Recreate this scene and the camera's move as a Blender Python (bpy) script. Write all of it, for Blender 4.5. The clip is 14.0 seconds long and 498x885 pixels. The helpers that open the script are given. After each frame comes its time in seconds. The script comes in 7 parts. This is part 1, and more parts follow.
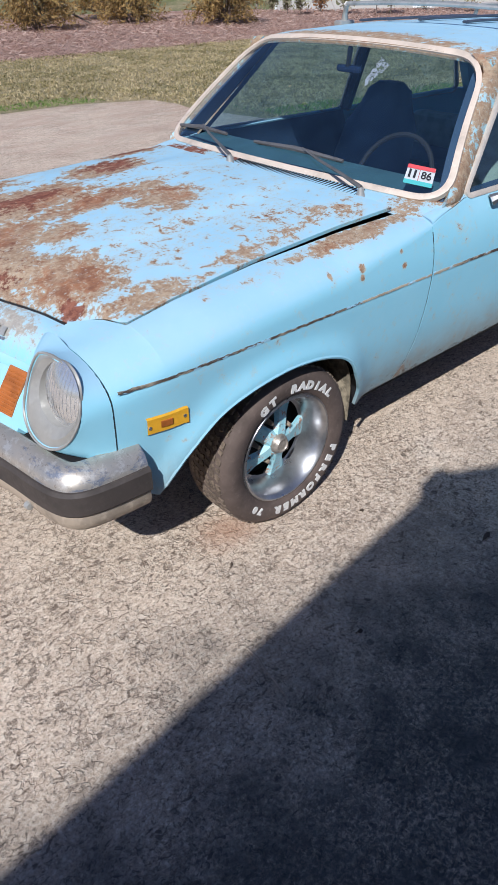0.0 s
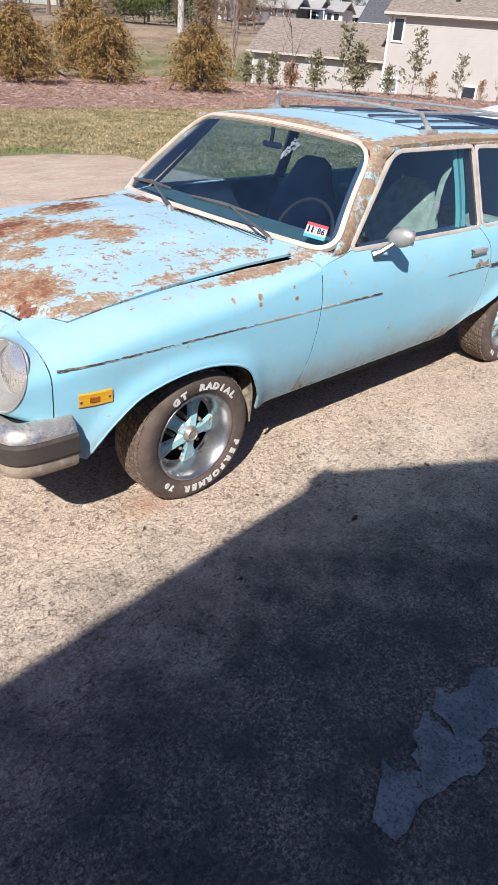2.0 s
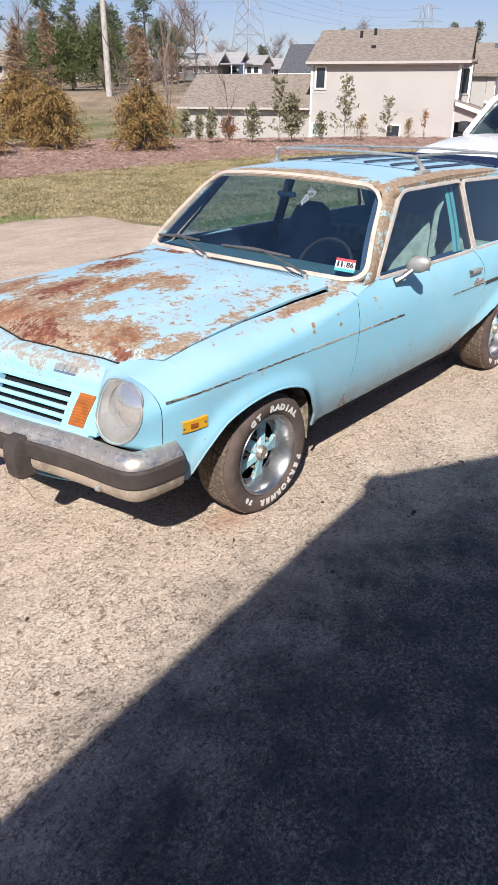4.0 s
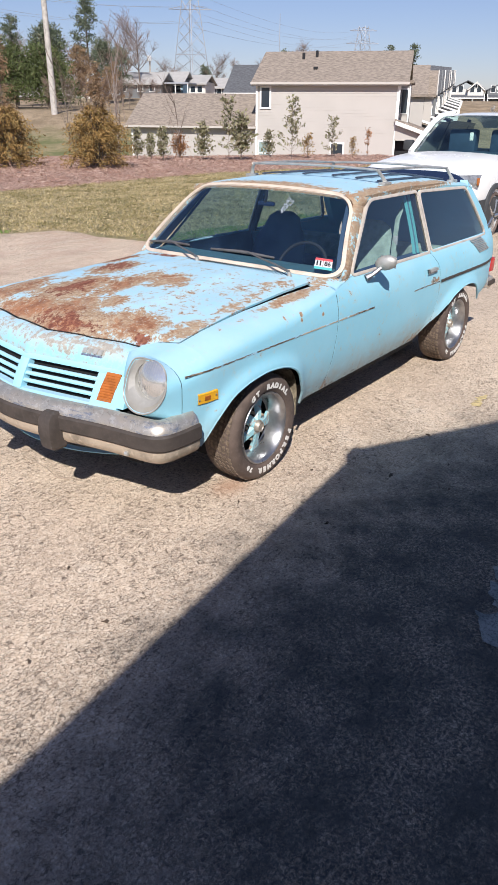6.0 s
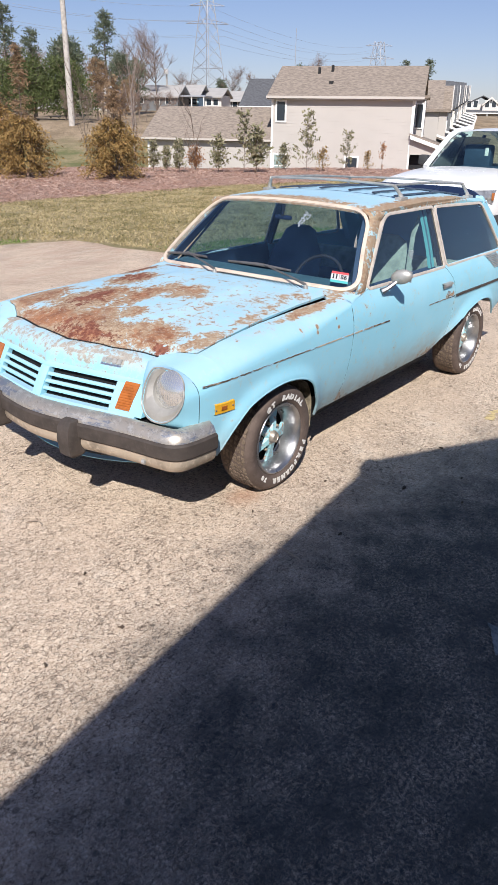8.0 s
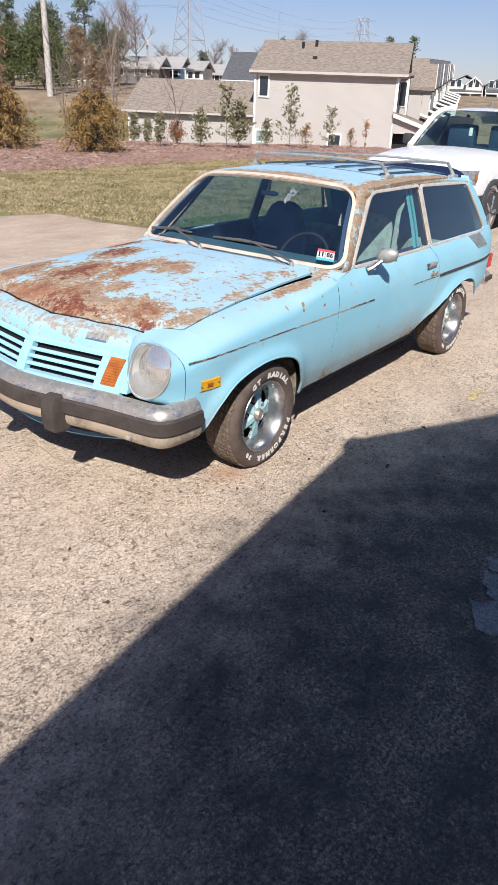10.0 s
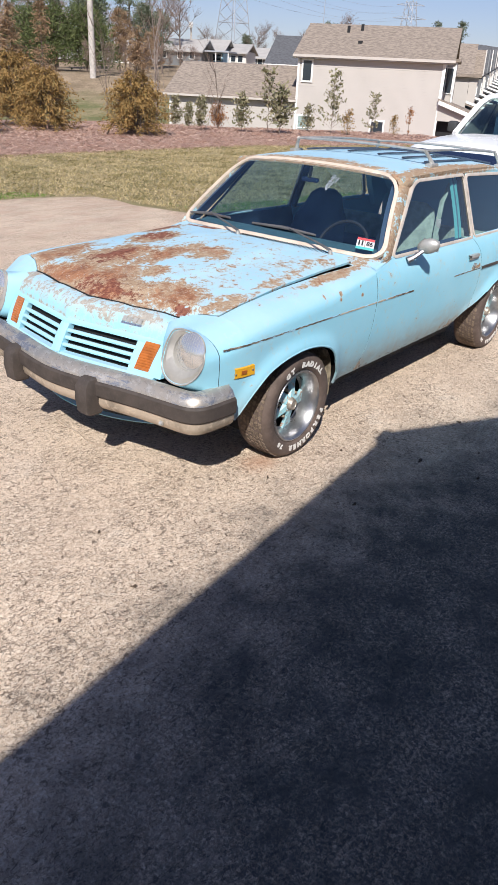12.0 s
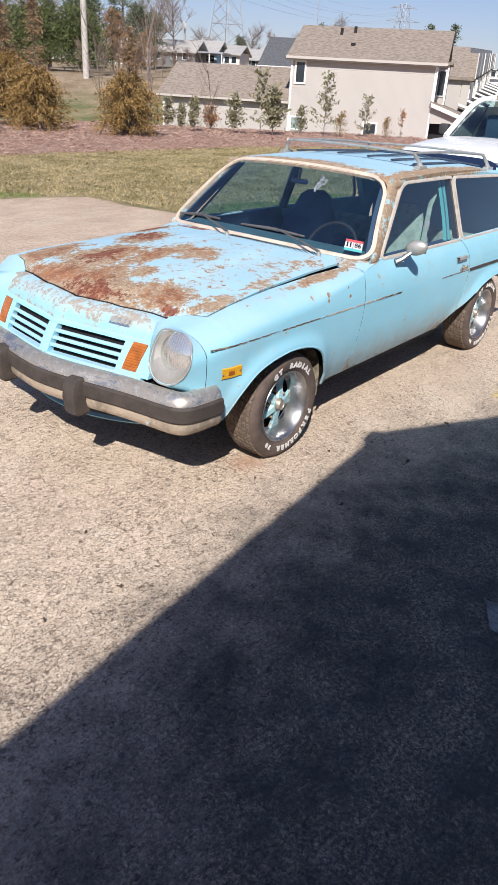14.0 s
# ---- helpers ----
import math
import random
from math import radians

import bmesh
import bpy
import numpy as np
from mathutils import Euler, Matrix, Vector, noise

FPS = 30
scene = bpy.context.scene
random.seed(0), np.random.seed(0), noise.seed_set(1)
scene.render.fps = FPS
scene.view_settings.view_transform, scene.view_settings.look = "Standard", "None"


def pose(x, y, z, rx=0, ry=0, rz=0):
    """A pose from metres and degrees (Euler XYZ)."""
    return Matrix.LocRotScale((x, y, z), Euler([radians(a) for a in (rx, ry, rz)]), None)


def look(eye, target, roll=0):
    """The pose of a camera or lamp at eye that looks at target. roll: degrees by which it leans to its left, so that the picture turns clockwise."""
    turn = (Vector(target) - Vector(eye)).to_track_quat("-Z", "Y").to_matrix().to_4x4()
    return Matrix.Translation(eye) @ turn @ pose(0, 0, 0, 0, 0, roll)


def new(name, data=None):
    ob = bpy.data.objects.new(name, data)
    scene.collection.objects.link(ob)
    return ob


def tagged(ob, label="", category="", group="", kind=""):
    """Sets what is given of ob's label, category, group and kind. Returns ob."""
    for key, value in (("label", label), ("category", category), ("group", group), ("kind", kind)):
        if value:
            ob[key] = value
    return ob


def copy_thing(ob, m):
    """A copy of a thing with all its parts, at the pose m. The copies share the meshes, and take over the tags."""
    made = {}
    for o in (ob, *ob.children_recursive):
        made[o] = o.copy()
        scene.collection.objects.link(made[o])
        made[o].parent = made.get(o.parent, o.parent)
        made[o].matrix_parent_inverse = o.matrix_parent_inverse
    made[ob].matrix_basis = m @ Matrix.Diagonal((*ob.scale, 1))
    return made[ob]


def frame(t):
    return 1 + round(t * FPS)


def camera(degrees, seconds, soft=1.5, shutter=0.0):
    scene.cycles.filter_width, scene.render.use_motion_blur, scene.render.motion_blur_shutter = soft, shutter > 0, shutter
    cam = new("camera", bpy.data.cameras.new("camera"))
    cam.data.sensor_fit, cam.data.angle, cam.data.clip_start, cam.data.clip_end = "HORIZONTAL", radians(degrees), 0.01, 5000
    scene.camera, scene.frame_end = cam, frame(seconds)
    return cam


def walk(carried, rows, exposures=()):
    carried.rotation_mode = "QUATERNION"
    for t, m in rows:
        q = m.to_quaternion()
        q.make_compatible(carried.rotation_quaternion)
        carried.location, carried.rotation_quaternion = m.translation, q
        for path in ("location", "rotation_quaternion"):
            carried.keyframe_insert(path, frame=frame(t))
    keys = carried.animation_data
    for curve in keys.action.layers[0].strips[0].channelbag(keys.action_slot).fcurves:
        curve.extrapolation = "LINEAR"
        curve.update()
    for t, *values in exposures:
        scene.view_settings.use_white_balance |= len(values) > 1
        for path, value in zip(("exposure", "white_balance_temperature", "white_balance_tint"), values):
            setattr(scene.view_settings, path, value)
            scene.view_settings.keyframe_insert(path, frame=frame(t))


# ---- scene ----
import functools
cam = camera(39.0, 14.0, soft=1.1)
PATH = [
    (0, (-1.319, -1.324, 1.555), (-0.218, -0.093, 0.426), -0.4),
    (0.5, (-1.354, -1.518, 1.629), (-0.096, -0.321, 0.637), 0.5),
    (1, (-1.254, -1.762, 1.634), (-0.002, -0.584, 0.612), 4.4),
    (1.5, (-1.291, -1.872, 1.653), (-0.082, -0.614, 0.674), 1.2),
    (2, (-1.572, -1.863, 1.651), (-0.333, -0.65, 0.654), 4.7),
    (2.5, (-1.721, -1.825, 1.666), (-0.483, -0.607, 0.674), 4.8),
    (3, (-1.741, -1.721, 1.659), (-0.449, -0.471, 0.783), -0.9),
    (3.2, (-1.804, -1.703, 1.672), (-0.498, -0.489, 0.766), -0.2),
    (5.3, (-2.553, -1.916, 1.699), (-1.119, -0.809, 0.853), 0.3),
    (5.5, (-2.594, -1.907, 1.695), (-1.132, -0.834, 0.85), 1.3),
    (6, (-2.644, -1.905, 1.705), (-1.191, -0.823, 0.858), 0.5),
    (6.5, (-2.685, -1.898, 1.709), (-1.251, -0.792, 0.86), 0.4),
    (7, (-2.693, -1.906, 1.717), (-1.252, -0.782, 0.905), 0.5),
    (7.5, (-2.681, -1.909, 1.717), (-1.236, -0.792, 0.903), 0.8),
    (9.8, (-2.711, -1.882, 1.711), (-1.26, -0.809, 0.848), 2.1),
    (10, (-2.707, -1.887, 1.709), (-1.244, -0.837, 0.837), 2.3),
    (10.5, (-2.714, -1.893, 1.712), (-1.261, -0.849, 0.817), 3.7),
    (11, (-2.708, -1.886, 1.715), (-1.303, -0.794, 0.801), 3.4),
    (11.5, (-2.699, -1.876, 1.709), (-1.301, -0.776, 0.795), 3.1),
    (12, (-2.695, -1.868, 1.705), (-1.297, -0.762, 0.798), 3.1),
    (12.5, (-2.686, -1.879, 1.705), (-1.299, -0.757, 0.799), 2.2),
    (13, (-2.689, -1.876, 1.701), (-1.317, -0.756, 0.771), 3.1),
    (13.5, (-2.685, -1.886, 1.703), (-1.306, -0.763, 0.788), 2.6),
    (14, (-2.687, -1.894, 1.708), (-1.276, -0.803, 0.805), 3.5),
]
# the clip's camera starts a little darker and cooler, then settles
EXPOSURES = [(0, 0.06, 5850, 8), (0.5, 0.11, 5900, 8), (1.2, 0.34, 6100, 8), (2.0, 0.42, 6380, 9), (6.0, 0.34, 6400, 9), (14, 0.34, 6450, 9)]
walk(cam, [(t, look(eye, target, roll)) for t, eye, target, roll in PATH], EXPOSURES)

# ---- light ----
SUN_DIR = Vector((0.90, 0.61, -1.0)).normalized()
world = bpy.data.worlds.new("sky")
scene.world = world
world.use_nodes = True
wn = world.node_tree
sky = wn.nodes.new("ShaderNodeTexSky")
sky.sky_type = "NISHITA"
sky.sun_disc = False
sky.sun_elevation = math.asin(-SUN_DIR.z)
sky.sun_rotation = math.atan2(-SUN_DIR.x, -SUN_DIR.y)
sky.air_density, sky.dust_density, sky.ozone_density = 1.0, 0.5, 4.5
background = wn.nodes["Background"]
background.inputs["Strength"].default_value = 0.075
tint = wn.nodes.new("ShaderNodeMix")
tint.data_type, tint.blend_type = "RGBA", "MULTIPLY"
tint.inputs[0].default_value = 1.0
tint.inputs[7].default_value = (1.08, 0.94, 1.05, 1)
wn.links.new(sky.outputs[0], tint.inputs[6])
wn.links.new(tint.outputs[2], background.inputs["Color"])
sun = new("sun", bpy.data.lights.new("sun", "SUN"))
sun.data.energy, sun.data.angle, sun.data.color = 4.8, radians(0.6), (1.0, 0.95, 0.90)
sun.matrix_world = look((-20, -15, 25), Vector((-20, -15, 25)) + SUN_DIR)


# ---- materials ----
class Nodes:
    """A small builder for node materials."""

    def __init__(self, name):
        self.m = bpy.data.materials.new(name)
        self.m.use_nodes = True
        self.t = self.m.node_tree
        self.b = self.t.nodes["Principled BSDF"]
        self.out = self.t.nodes["Material Output"]
        self.co = self.t.nodes.new("ShaderNodeTexCoord").outputs["Object"]

    def add(self, kind, **inputs):
        n = self.t.nodes.new(kind)
        for k, v in inputs.items():
            self.put(n.inputs[int(k[1:]) if k[0] == "i" and k[1:].isdigit() else k.replace("_", " ")], v)
        return n

    def put(self, socket, v):
        if hasattr(v, "is_linked"):
            self.t.links.new(v, socket)
        elif isinstance(v, tuple) and len(v) == 3 and socket.type == "RGBA":
            socket.default_value = (*v, 1)
        else:
            socket.default_value = v

    def noise(self, scale, detail=4, rough=0.55, co=None, distort=0.0):
        n = self.add("ShaderNodeTexNoise", Vector=co or self.co, Scale=scale, Detail=detail, Roughness=rough, Distortion=distort)
        return n.outputs["Fac"]

    def ramp(self, fac, *stops):
        n = self.add("ShaderNodeValToRGB", Fac=fac)
        e = n.color_ramp.elements
        while len(e) < len(stops):
            e.new(0.5)
        for el, (p, c) in zip(e, stops):
            el.position, el.color = p, (*c, 1) if isinstance(c, tuple) else (c, c, c, 1)
        return n.outputs["Color"]

    def mix(self, fac, a, b, mode="MIX"):
        n = self.t.nodes.new("ShaderNodeMix")
        n.data_type, n.blend_type = "RGBA", mode
        self.put(n.inputs[0], fac)
        self.put(n.inputs[6], a)
        self.put(n.inputs[7], b)
        return n.outputs[2]

    def math(self, op, a, b=0.0, c=0.0):
        n = self.t.nodes.new("ShaderNodeMath")
        n.operation = op
        for s, v in zip(n.inputs, (a, b, c)):
            self.put(s, v)
        return n.outputs[0]

    def xyz(self):
        n = self.add("ShaderNodeSeparateXYZ", Vector=self.co)
        return n.outputs

    def step(self, v, lo, hi):
        n = self.t.nodes.new("ShaderNodeMapRange")
        n.interpolation_type = "SMOOTHSTEP"
        for s, w in zip(n.inputs, (v, lo, hi, 0.0, 1.0)):
            self.put(s, w)
        return n.outputs[0]

    def scaled(self, x, y, z):
        return self.add("ShaderNodeMapping", Vector=self.co, Scale=(x, y, z)).outputs[0]

    def bump(self, height, strength=0.3, distance=0.01):
        n = self.add("ShaderNodeBump", Height=height, Strength=strength, Distance=distance)
        self.put(self.b.inputs["Normal"], n.outputs[0])

    def done(self, colour=None, rough=0.6, metal=0.0, **more):
        if colour is not None:
            self.put(self.b.inputs["Base Color"], colour)
        self.put(self.b.inputs["Roughness"], rough)
        self.put(self.b.inputs["Metallic"], metal)
        for k, v in more.items():
            self.put(self.b.inputs[k.replace("_", " ")], v)
        return self.m


def plain(name, colour, rough=0.6, metal=0.0, vary=0.15, scale=8.0, bump=0.0, fine=60.0):
    """A surface of one colour with stains and grain."""
    k = Nodes(name)
    a = k.noise(scale, 5)
    c = k.mix(k.math("MULTIPLY", k.step(a, 0.35, 0.75), vary * 2), colour, tuple(v * 0.45 for v in colour))
    g = k.noise(fine, 3)
    c = k.mix(k.math("MULTIPLY", k.step(g, 0.5, 0.8), vary), c, tuple(min(1, v * 1.35 + 0.02) for v in colour))
    if bump:
        k.bump(g, bump, 0.01)
    return k.done(c, k.math("MULTIPLY_ADD", a, 0.25, rough - 0.12), metal)


def glass_material(name, tint, rough=0.02, dust_sheen=0.0):
    """Tinted window glass: a thin pane, clear through with a mirror's gloss."""
    k = Nodes(name)
    t = k.add("ShaderNodeBsdfTransparent", Color=tint)
    g = k.add("ShaderNodeBsdfGlossy", Roughness=rough)
    f = k.add("ShaderNodeLayerWeight", Blend=0.5).outputs["Facing"]
    f = k.math("MULTIPLY_ADD", k.math("POWER", f, 4.0), 0.88, 0.11)
    m = k.add("ShaderNodeMixShader", Fac=f, i1=t.outputs[0], i2=g.outputs[0])
    # dusty film tinted blue, painting in the sky's reflection
    if dust_sheen:
        d = k.add("ShaderNodeBsdfDiffuse", Color=(0.14, 0.30, 0.55))
        n = k.math("MULTIPLY", k.step(k.noise(3.0, 7, 0.7), 0.25, 0.8), dust_sheen)
        m = k.add("ShaderNodeMixShader", Fac=n, i1=m.outputs[0], i2=d.outputs[0])
    k.t.links.new(m.outputs[0], k.out.inputs["Surface"])
    return k.m


BLUE = (0.325, 0.540, 0.680)


def paint_material():
    """Faded light blue enamel with surface rust, chips and grime."""
    k = Nodes("faded_blue_paint")
    x, y, z = k.xyz()
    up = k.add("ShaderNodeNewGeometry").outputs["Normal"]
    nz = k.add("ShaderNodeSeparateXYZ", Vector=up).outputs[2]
    big = k.noise(2.2, 6, 0.6)
    mid = k.noise(7, 10, 0.74, distort=0.5)
    fine = k.noise(42, 8, 0.78)
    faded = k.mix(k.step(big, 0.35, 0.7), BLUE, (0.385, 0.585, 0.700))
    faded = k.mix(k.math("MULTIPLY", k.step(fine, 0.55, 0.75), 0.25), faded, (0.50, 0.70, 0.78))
    # upward faces get the paler blue; side blue is brightened to offset weak light
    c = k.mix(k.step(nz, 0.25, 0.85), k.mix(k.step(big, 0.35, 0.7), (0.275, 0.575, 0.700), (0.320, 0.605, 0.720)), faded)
    return k, x, y, z, nz, big, mid, fine, c


def rusty(name, blobs=(), spots=0.0, grime=0.0, red=(), amount=0.70, dark=0.5, solid=0.94):
    """The paint with rust where blobs (x, y, z, radii, strength) lie, chips, and road grime low down."""
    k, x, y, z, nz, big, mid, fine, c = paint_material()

    def region(blobs):
        total = None
        for cx, cy, cz, rx, ry, rz, s in blobs:
            d = k.add("ShaderNodeMapping", Vector=k.co, Location=(-cx / rx, -cy / ry, -cz / rz), Scale=(1 / rx, 1 / ry, 1 / rz)).outputs[0]
            n = k.t.nodes.new("ShaderNodeVectorMath")
            n.operation = "LENGTH"
            k.put(n.inputs[0], d)
            f = k.math("MULTIPLY", k.math("SUBTRACT", 1.0, k.step(n.outputs["Value"], 0.2, 1.25)), s)
            total = f if total is None else k.math("MAXIMUM", total, f)
        return total

    total = region(blobs)
    flecks = k.noise(17, 9, 0.78, distort=0.4)
    patch = k.math("MULTIPLY_ADD", fine, 0.60, k.math("MULTIPLY_ADD", flecks, 0.70, k.math("MULTIPLY_ADD", mid, 0.55, -0.40)))
    if total is not None:
        m = k.math("ADD", patch, k.math("MULTIPLY", total, 0.34))
        haze = k.step(m, amount - 0.15, amount + 0.03)
        rim = k.step(m, amount - 0.015, amount + 0.03)
        core = k.step(m, amount + 0.06, amount + 0.15)
        c = k.mix(k.math("MULTIPLY", haze, 0.45), c, (0.47, 0.45, 0.37))
        tan = k.mix(k.step(fine, 0.38, 0.62), (0.43, 0.315, 0.205), (0.29, 0.180, 0.105))
        tan = k.mix(k.math("MULTIPLY", k.step(k.noise(90, 4, 0.7), 0.5, 0.66), 0.5), tan, (0.16, 0.095, 0.06))
        c = k.mix(k.math("MULTIPLY", rim, solid), c, tan)
        brown = k.mix(k.step(flecks, 0.42, 0.60), (0.33, 0.15, 0.08), (0.20, 0.085, 0.05))
        c = k.mix(k.math("MULTIPLY", k.math("MULTIPLY", core, k.step(k.noise(5, 7, 0.65), 0.44, 0.60)), dark), c, brown)
        kept = k.math("MULTIPLY", k.step(k.noise(64, 7, 0.8, distort=0.6), 0.565, 0.61), 0.5)
        c = k.mix(k.math("MULTIPLY", kept, rim), c, (0.50, 0.56, 0.53))
        if red:
            deep = k.step(k.math("MULTIPLY_ADD", region(red), 0.34, patch), 0.66, 0.72)
            c = k.mix(k.math("MULTIPLY", deep, 0.92), c, k.mix(k.step(fine, 0.40, 0.62), (0.25, 0.095, 0.062), (0.125, 0.042, 0.032)))
    else:
        rim = 0.0
    if spots:
        v = k.math("SUBTRACT", k.noise(22, 4, 0.6, co=k.scaled(1, 1, 1.4)), k.math("MULTIPLY", k.noise(3), 0.18))
        s = k.step(v, 0.70 - spots, 0.73 - spots)
        c = k.mix(s, c, k.mix(fine, (0.30, 0.22, 0.17), (0.16, 0.10, 0.08)))
    if grime:
        g = k.math("MULTIPLY", k.math("SUBTRACT", 1.0, k.step(z, 0.29, 0.56)), k.math("MULTIPLY_ADD", mid, 1.8, -0.15))
        c = k.mix(k.math("MULTIPLY", g, grime), c, (0.30, 0.26, 0.22))
        w = k.step(k.math("MULTIPLY_ADD", k.noise(60, 7, 0.75, co=k.scaled(0.45, 1, 1)), 0.5, k.math("MULTIPLY", z, -1.6)), -0.255, -0.205)
        c = k.mix(k.math("MULTIPLY", w, grime * 0.8), c, (0.12, 0.095, 0.08))
    k.bump(k.math("ADD", k.math("MULTIPLY", rim, 0.6), k.math("MULTIPLY", fine, 0.5)), 0.12, 0.004)
    r = k.math("MULTIPLY_ADD", rim, 0.42, k.math("MULTIPLY_ADD", mid, 0.18, 0.48))
    return k.done(c, r, Specular_IOR_Level=0.16)


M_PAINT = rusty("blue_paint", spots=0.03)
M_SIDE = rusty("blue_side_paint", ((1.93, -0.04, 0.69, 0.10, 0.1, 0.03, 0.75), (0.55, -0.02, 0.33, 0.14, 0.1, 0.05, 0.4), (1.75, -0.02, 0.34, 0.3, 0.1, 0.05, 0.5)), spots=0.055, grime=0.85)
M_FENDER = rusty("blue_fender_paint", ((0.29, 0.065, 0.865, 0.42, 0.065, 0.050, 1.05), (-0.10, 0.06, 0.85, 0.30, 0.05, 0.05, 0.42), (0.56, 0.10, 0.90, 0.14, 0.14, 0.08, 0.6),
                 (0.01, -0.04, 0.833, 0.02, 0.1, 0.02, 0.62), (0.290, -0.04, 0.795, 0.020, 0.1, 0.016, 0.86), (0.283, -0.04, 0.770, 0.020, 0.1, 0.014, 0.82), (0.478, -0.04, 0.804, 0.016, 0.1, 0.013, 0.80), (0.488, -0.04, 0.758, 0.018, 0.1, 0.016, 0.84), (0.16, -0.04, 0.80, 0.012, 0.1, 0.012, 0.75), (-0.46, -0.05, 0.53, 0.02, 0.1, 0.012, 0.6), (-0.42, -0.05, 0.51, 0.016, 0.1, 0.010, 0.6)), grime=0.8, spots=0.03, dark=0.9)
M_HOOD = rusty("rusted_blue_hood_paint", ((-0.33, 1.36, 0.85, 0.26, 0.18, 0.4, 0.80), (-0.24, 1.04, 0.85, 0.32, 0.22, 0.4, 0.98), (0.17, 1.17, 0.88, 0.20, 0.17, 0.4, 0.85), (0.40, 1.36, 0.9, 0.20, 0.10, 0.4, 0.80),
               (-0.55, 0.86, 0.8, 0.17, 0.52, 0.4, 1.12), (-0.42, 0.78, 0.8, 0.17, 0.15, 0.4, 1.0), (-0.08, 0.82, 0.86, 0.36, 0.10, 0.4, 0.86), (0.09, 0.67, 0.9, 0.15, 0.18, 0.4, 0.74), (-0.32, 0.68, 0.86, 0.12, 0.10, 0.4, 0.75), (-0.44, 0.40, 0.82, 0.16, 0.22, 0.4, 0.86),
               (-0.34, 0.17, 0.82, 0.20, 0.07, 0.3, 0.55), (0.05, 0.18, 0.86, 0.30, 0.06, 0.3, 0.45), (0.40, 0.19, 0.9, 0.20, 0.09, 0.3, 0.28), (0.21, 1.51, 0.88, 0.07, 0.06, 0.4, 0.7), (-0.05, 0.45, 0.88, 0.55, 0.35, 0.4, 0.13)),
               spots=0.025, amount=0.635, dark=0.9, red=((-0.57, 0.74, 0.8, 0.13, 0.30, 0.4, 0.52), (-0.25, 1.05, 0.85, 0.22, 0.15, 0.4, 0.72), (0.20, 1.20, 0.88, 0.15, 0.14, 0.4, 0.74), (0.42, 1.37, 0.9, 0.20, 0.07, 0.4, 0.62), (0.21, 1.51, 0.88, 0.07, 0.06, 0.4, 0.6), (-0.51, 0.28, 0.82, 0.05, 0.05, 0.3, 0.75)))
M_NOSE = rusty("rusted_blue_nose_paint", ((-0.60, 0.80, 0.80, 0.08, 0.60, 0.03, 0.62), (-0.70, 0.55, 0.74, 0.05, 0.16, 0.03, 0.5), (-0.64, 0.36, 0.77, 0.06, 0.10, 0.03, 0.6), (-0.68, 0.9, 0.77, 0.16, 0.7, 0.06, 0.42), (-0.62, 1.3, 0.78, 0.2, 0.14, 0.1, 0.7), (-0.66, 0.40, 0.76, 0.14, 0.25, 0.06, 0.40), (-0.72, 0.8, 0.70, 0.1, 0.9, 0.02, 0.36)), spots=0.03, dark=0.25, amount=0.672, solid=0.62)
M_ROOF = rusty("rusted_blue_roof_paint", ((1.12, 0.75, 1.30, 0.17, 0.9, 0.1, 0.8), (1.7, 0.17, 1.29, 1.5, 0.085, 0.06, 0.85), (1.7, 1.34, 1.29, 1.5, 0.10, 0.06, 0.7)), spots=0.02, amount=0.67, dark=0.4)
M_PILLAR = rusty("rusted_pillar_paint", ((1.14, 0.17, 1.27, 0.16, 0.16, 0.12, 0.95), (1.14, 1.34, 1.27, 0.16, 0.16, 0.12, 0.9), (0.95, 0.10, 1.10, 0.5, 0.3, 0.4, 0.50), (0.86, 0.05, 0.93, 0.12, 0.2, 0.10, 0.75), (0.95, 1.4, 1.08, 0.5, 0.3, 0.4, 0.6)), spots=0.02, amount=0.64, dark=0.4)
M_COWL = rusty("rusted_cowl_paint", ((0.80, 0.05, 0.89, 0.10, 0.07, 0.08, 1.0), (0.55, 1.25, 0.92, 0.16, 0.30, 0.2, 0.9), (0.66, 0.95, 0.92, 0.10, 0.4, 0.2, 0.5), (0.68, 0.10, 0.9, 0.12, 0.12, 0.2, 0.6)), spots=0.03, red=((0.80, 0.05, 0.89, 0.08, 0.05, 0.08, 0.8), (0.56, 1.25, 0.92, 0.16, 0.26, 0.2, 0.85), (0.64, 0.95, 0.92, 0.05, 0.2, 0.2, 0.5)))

M_CHROME = plain("weathered_chrome", (0.62, 0.62, 0.63), 0.28, 0.9, 0.25, 14)
M_RIM = plain("dulled_polished_rim", (0.43, 0.43, 0.44), 0.30, 0.9, 0.3, 16)
M_DULL = plain("oxidised_aluminium", (0.50, 0.49, 0.46), 0.45, 0.5, 0.3, 18)


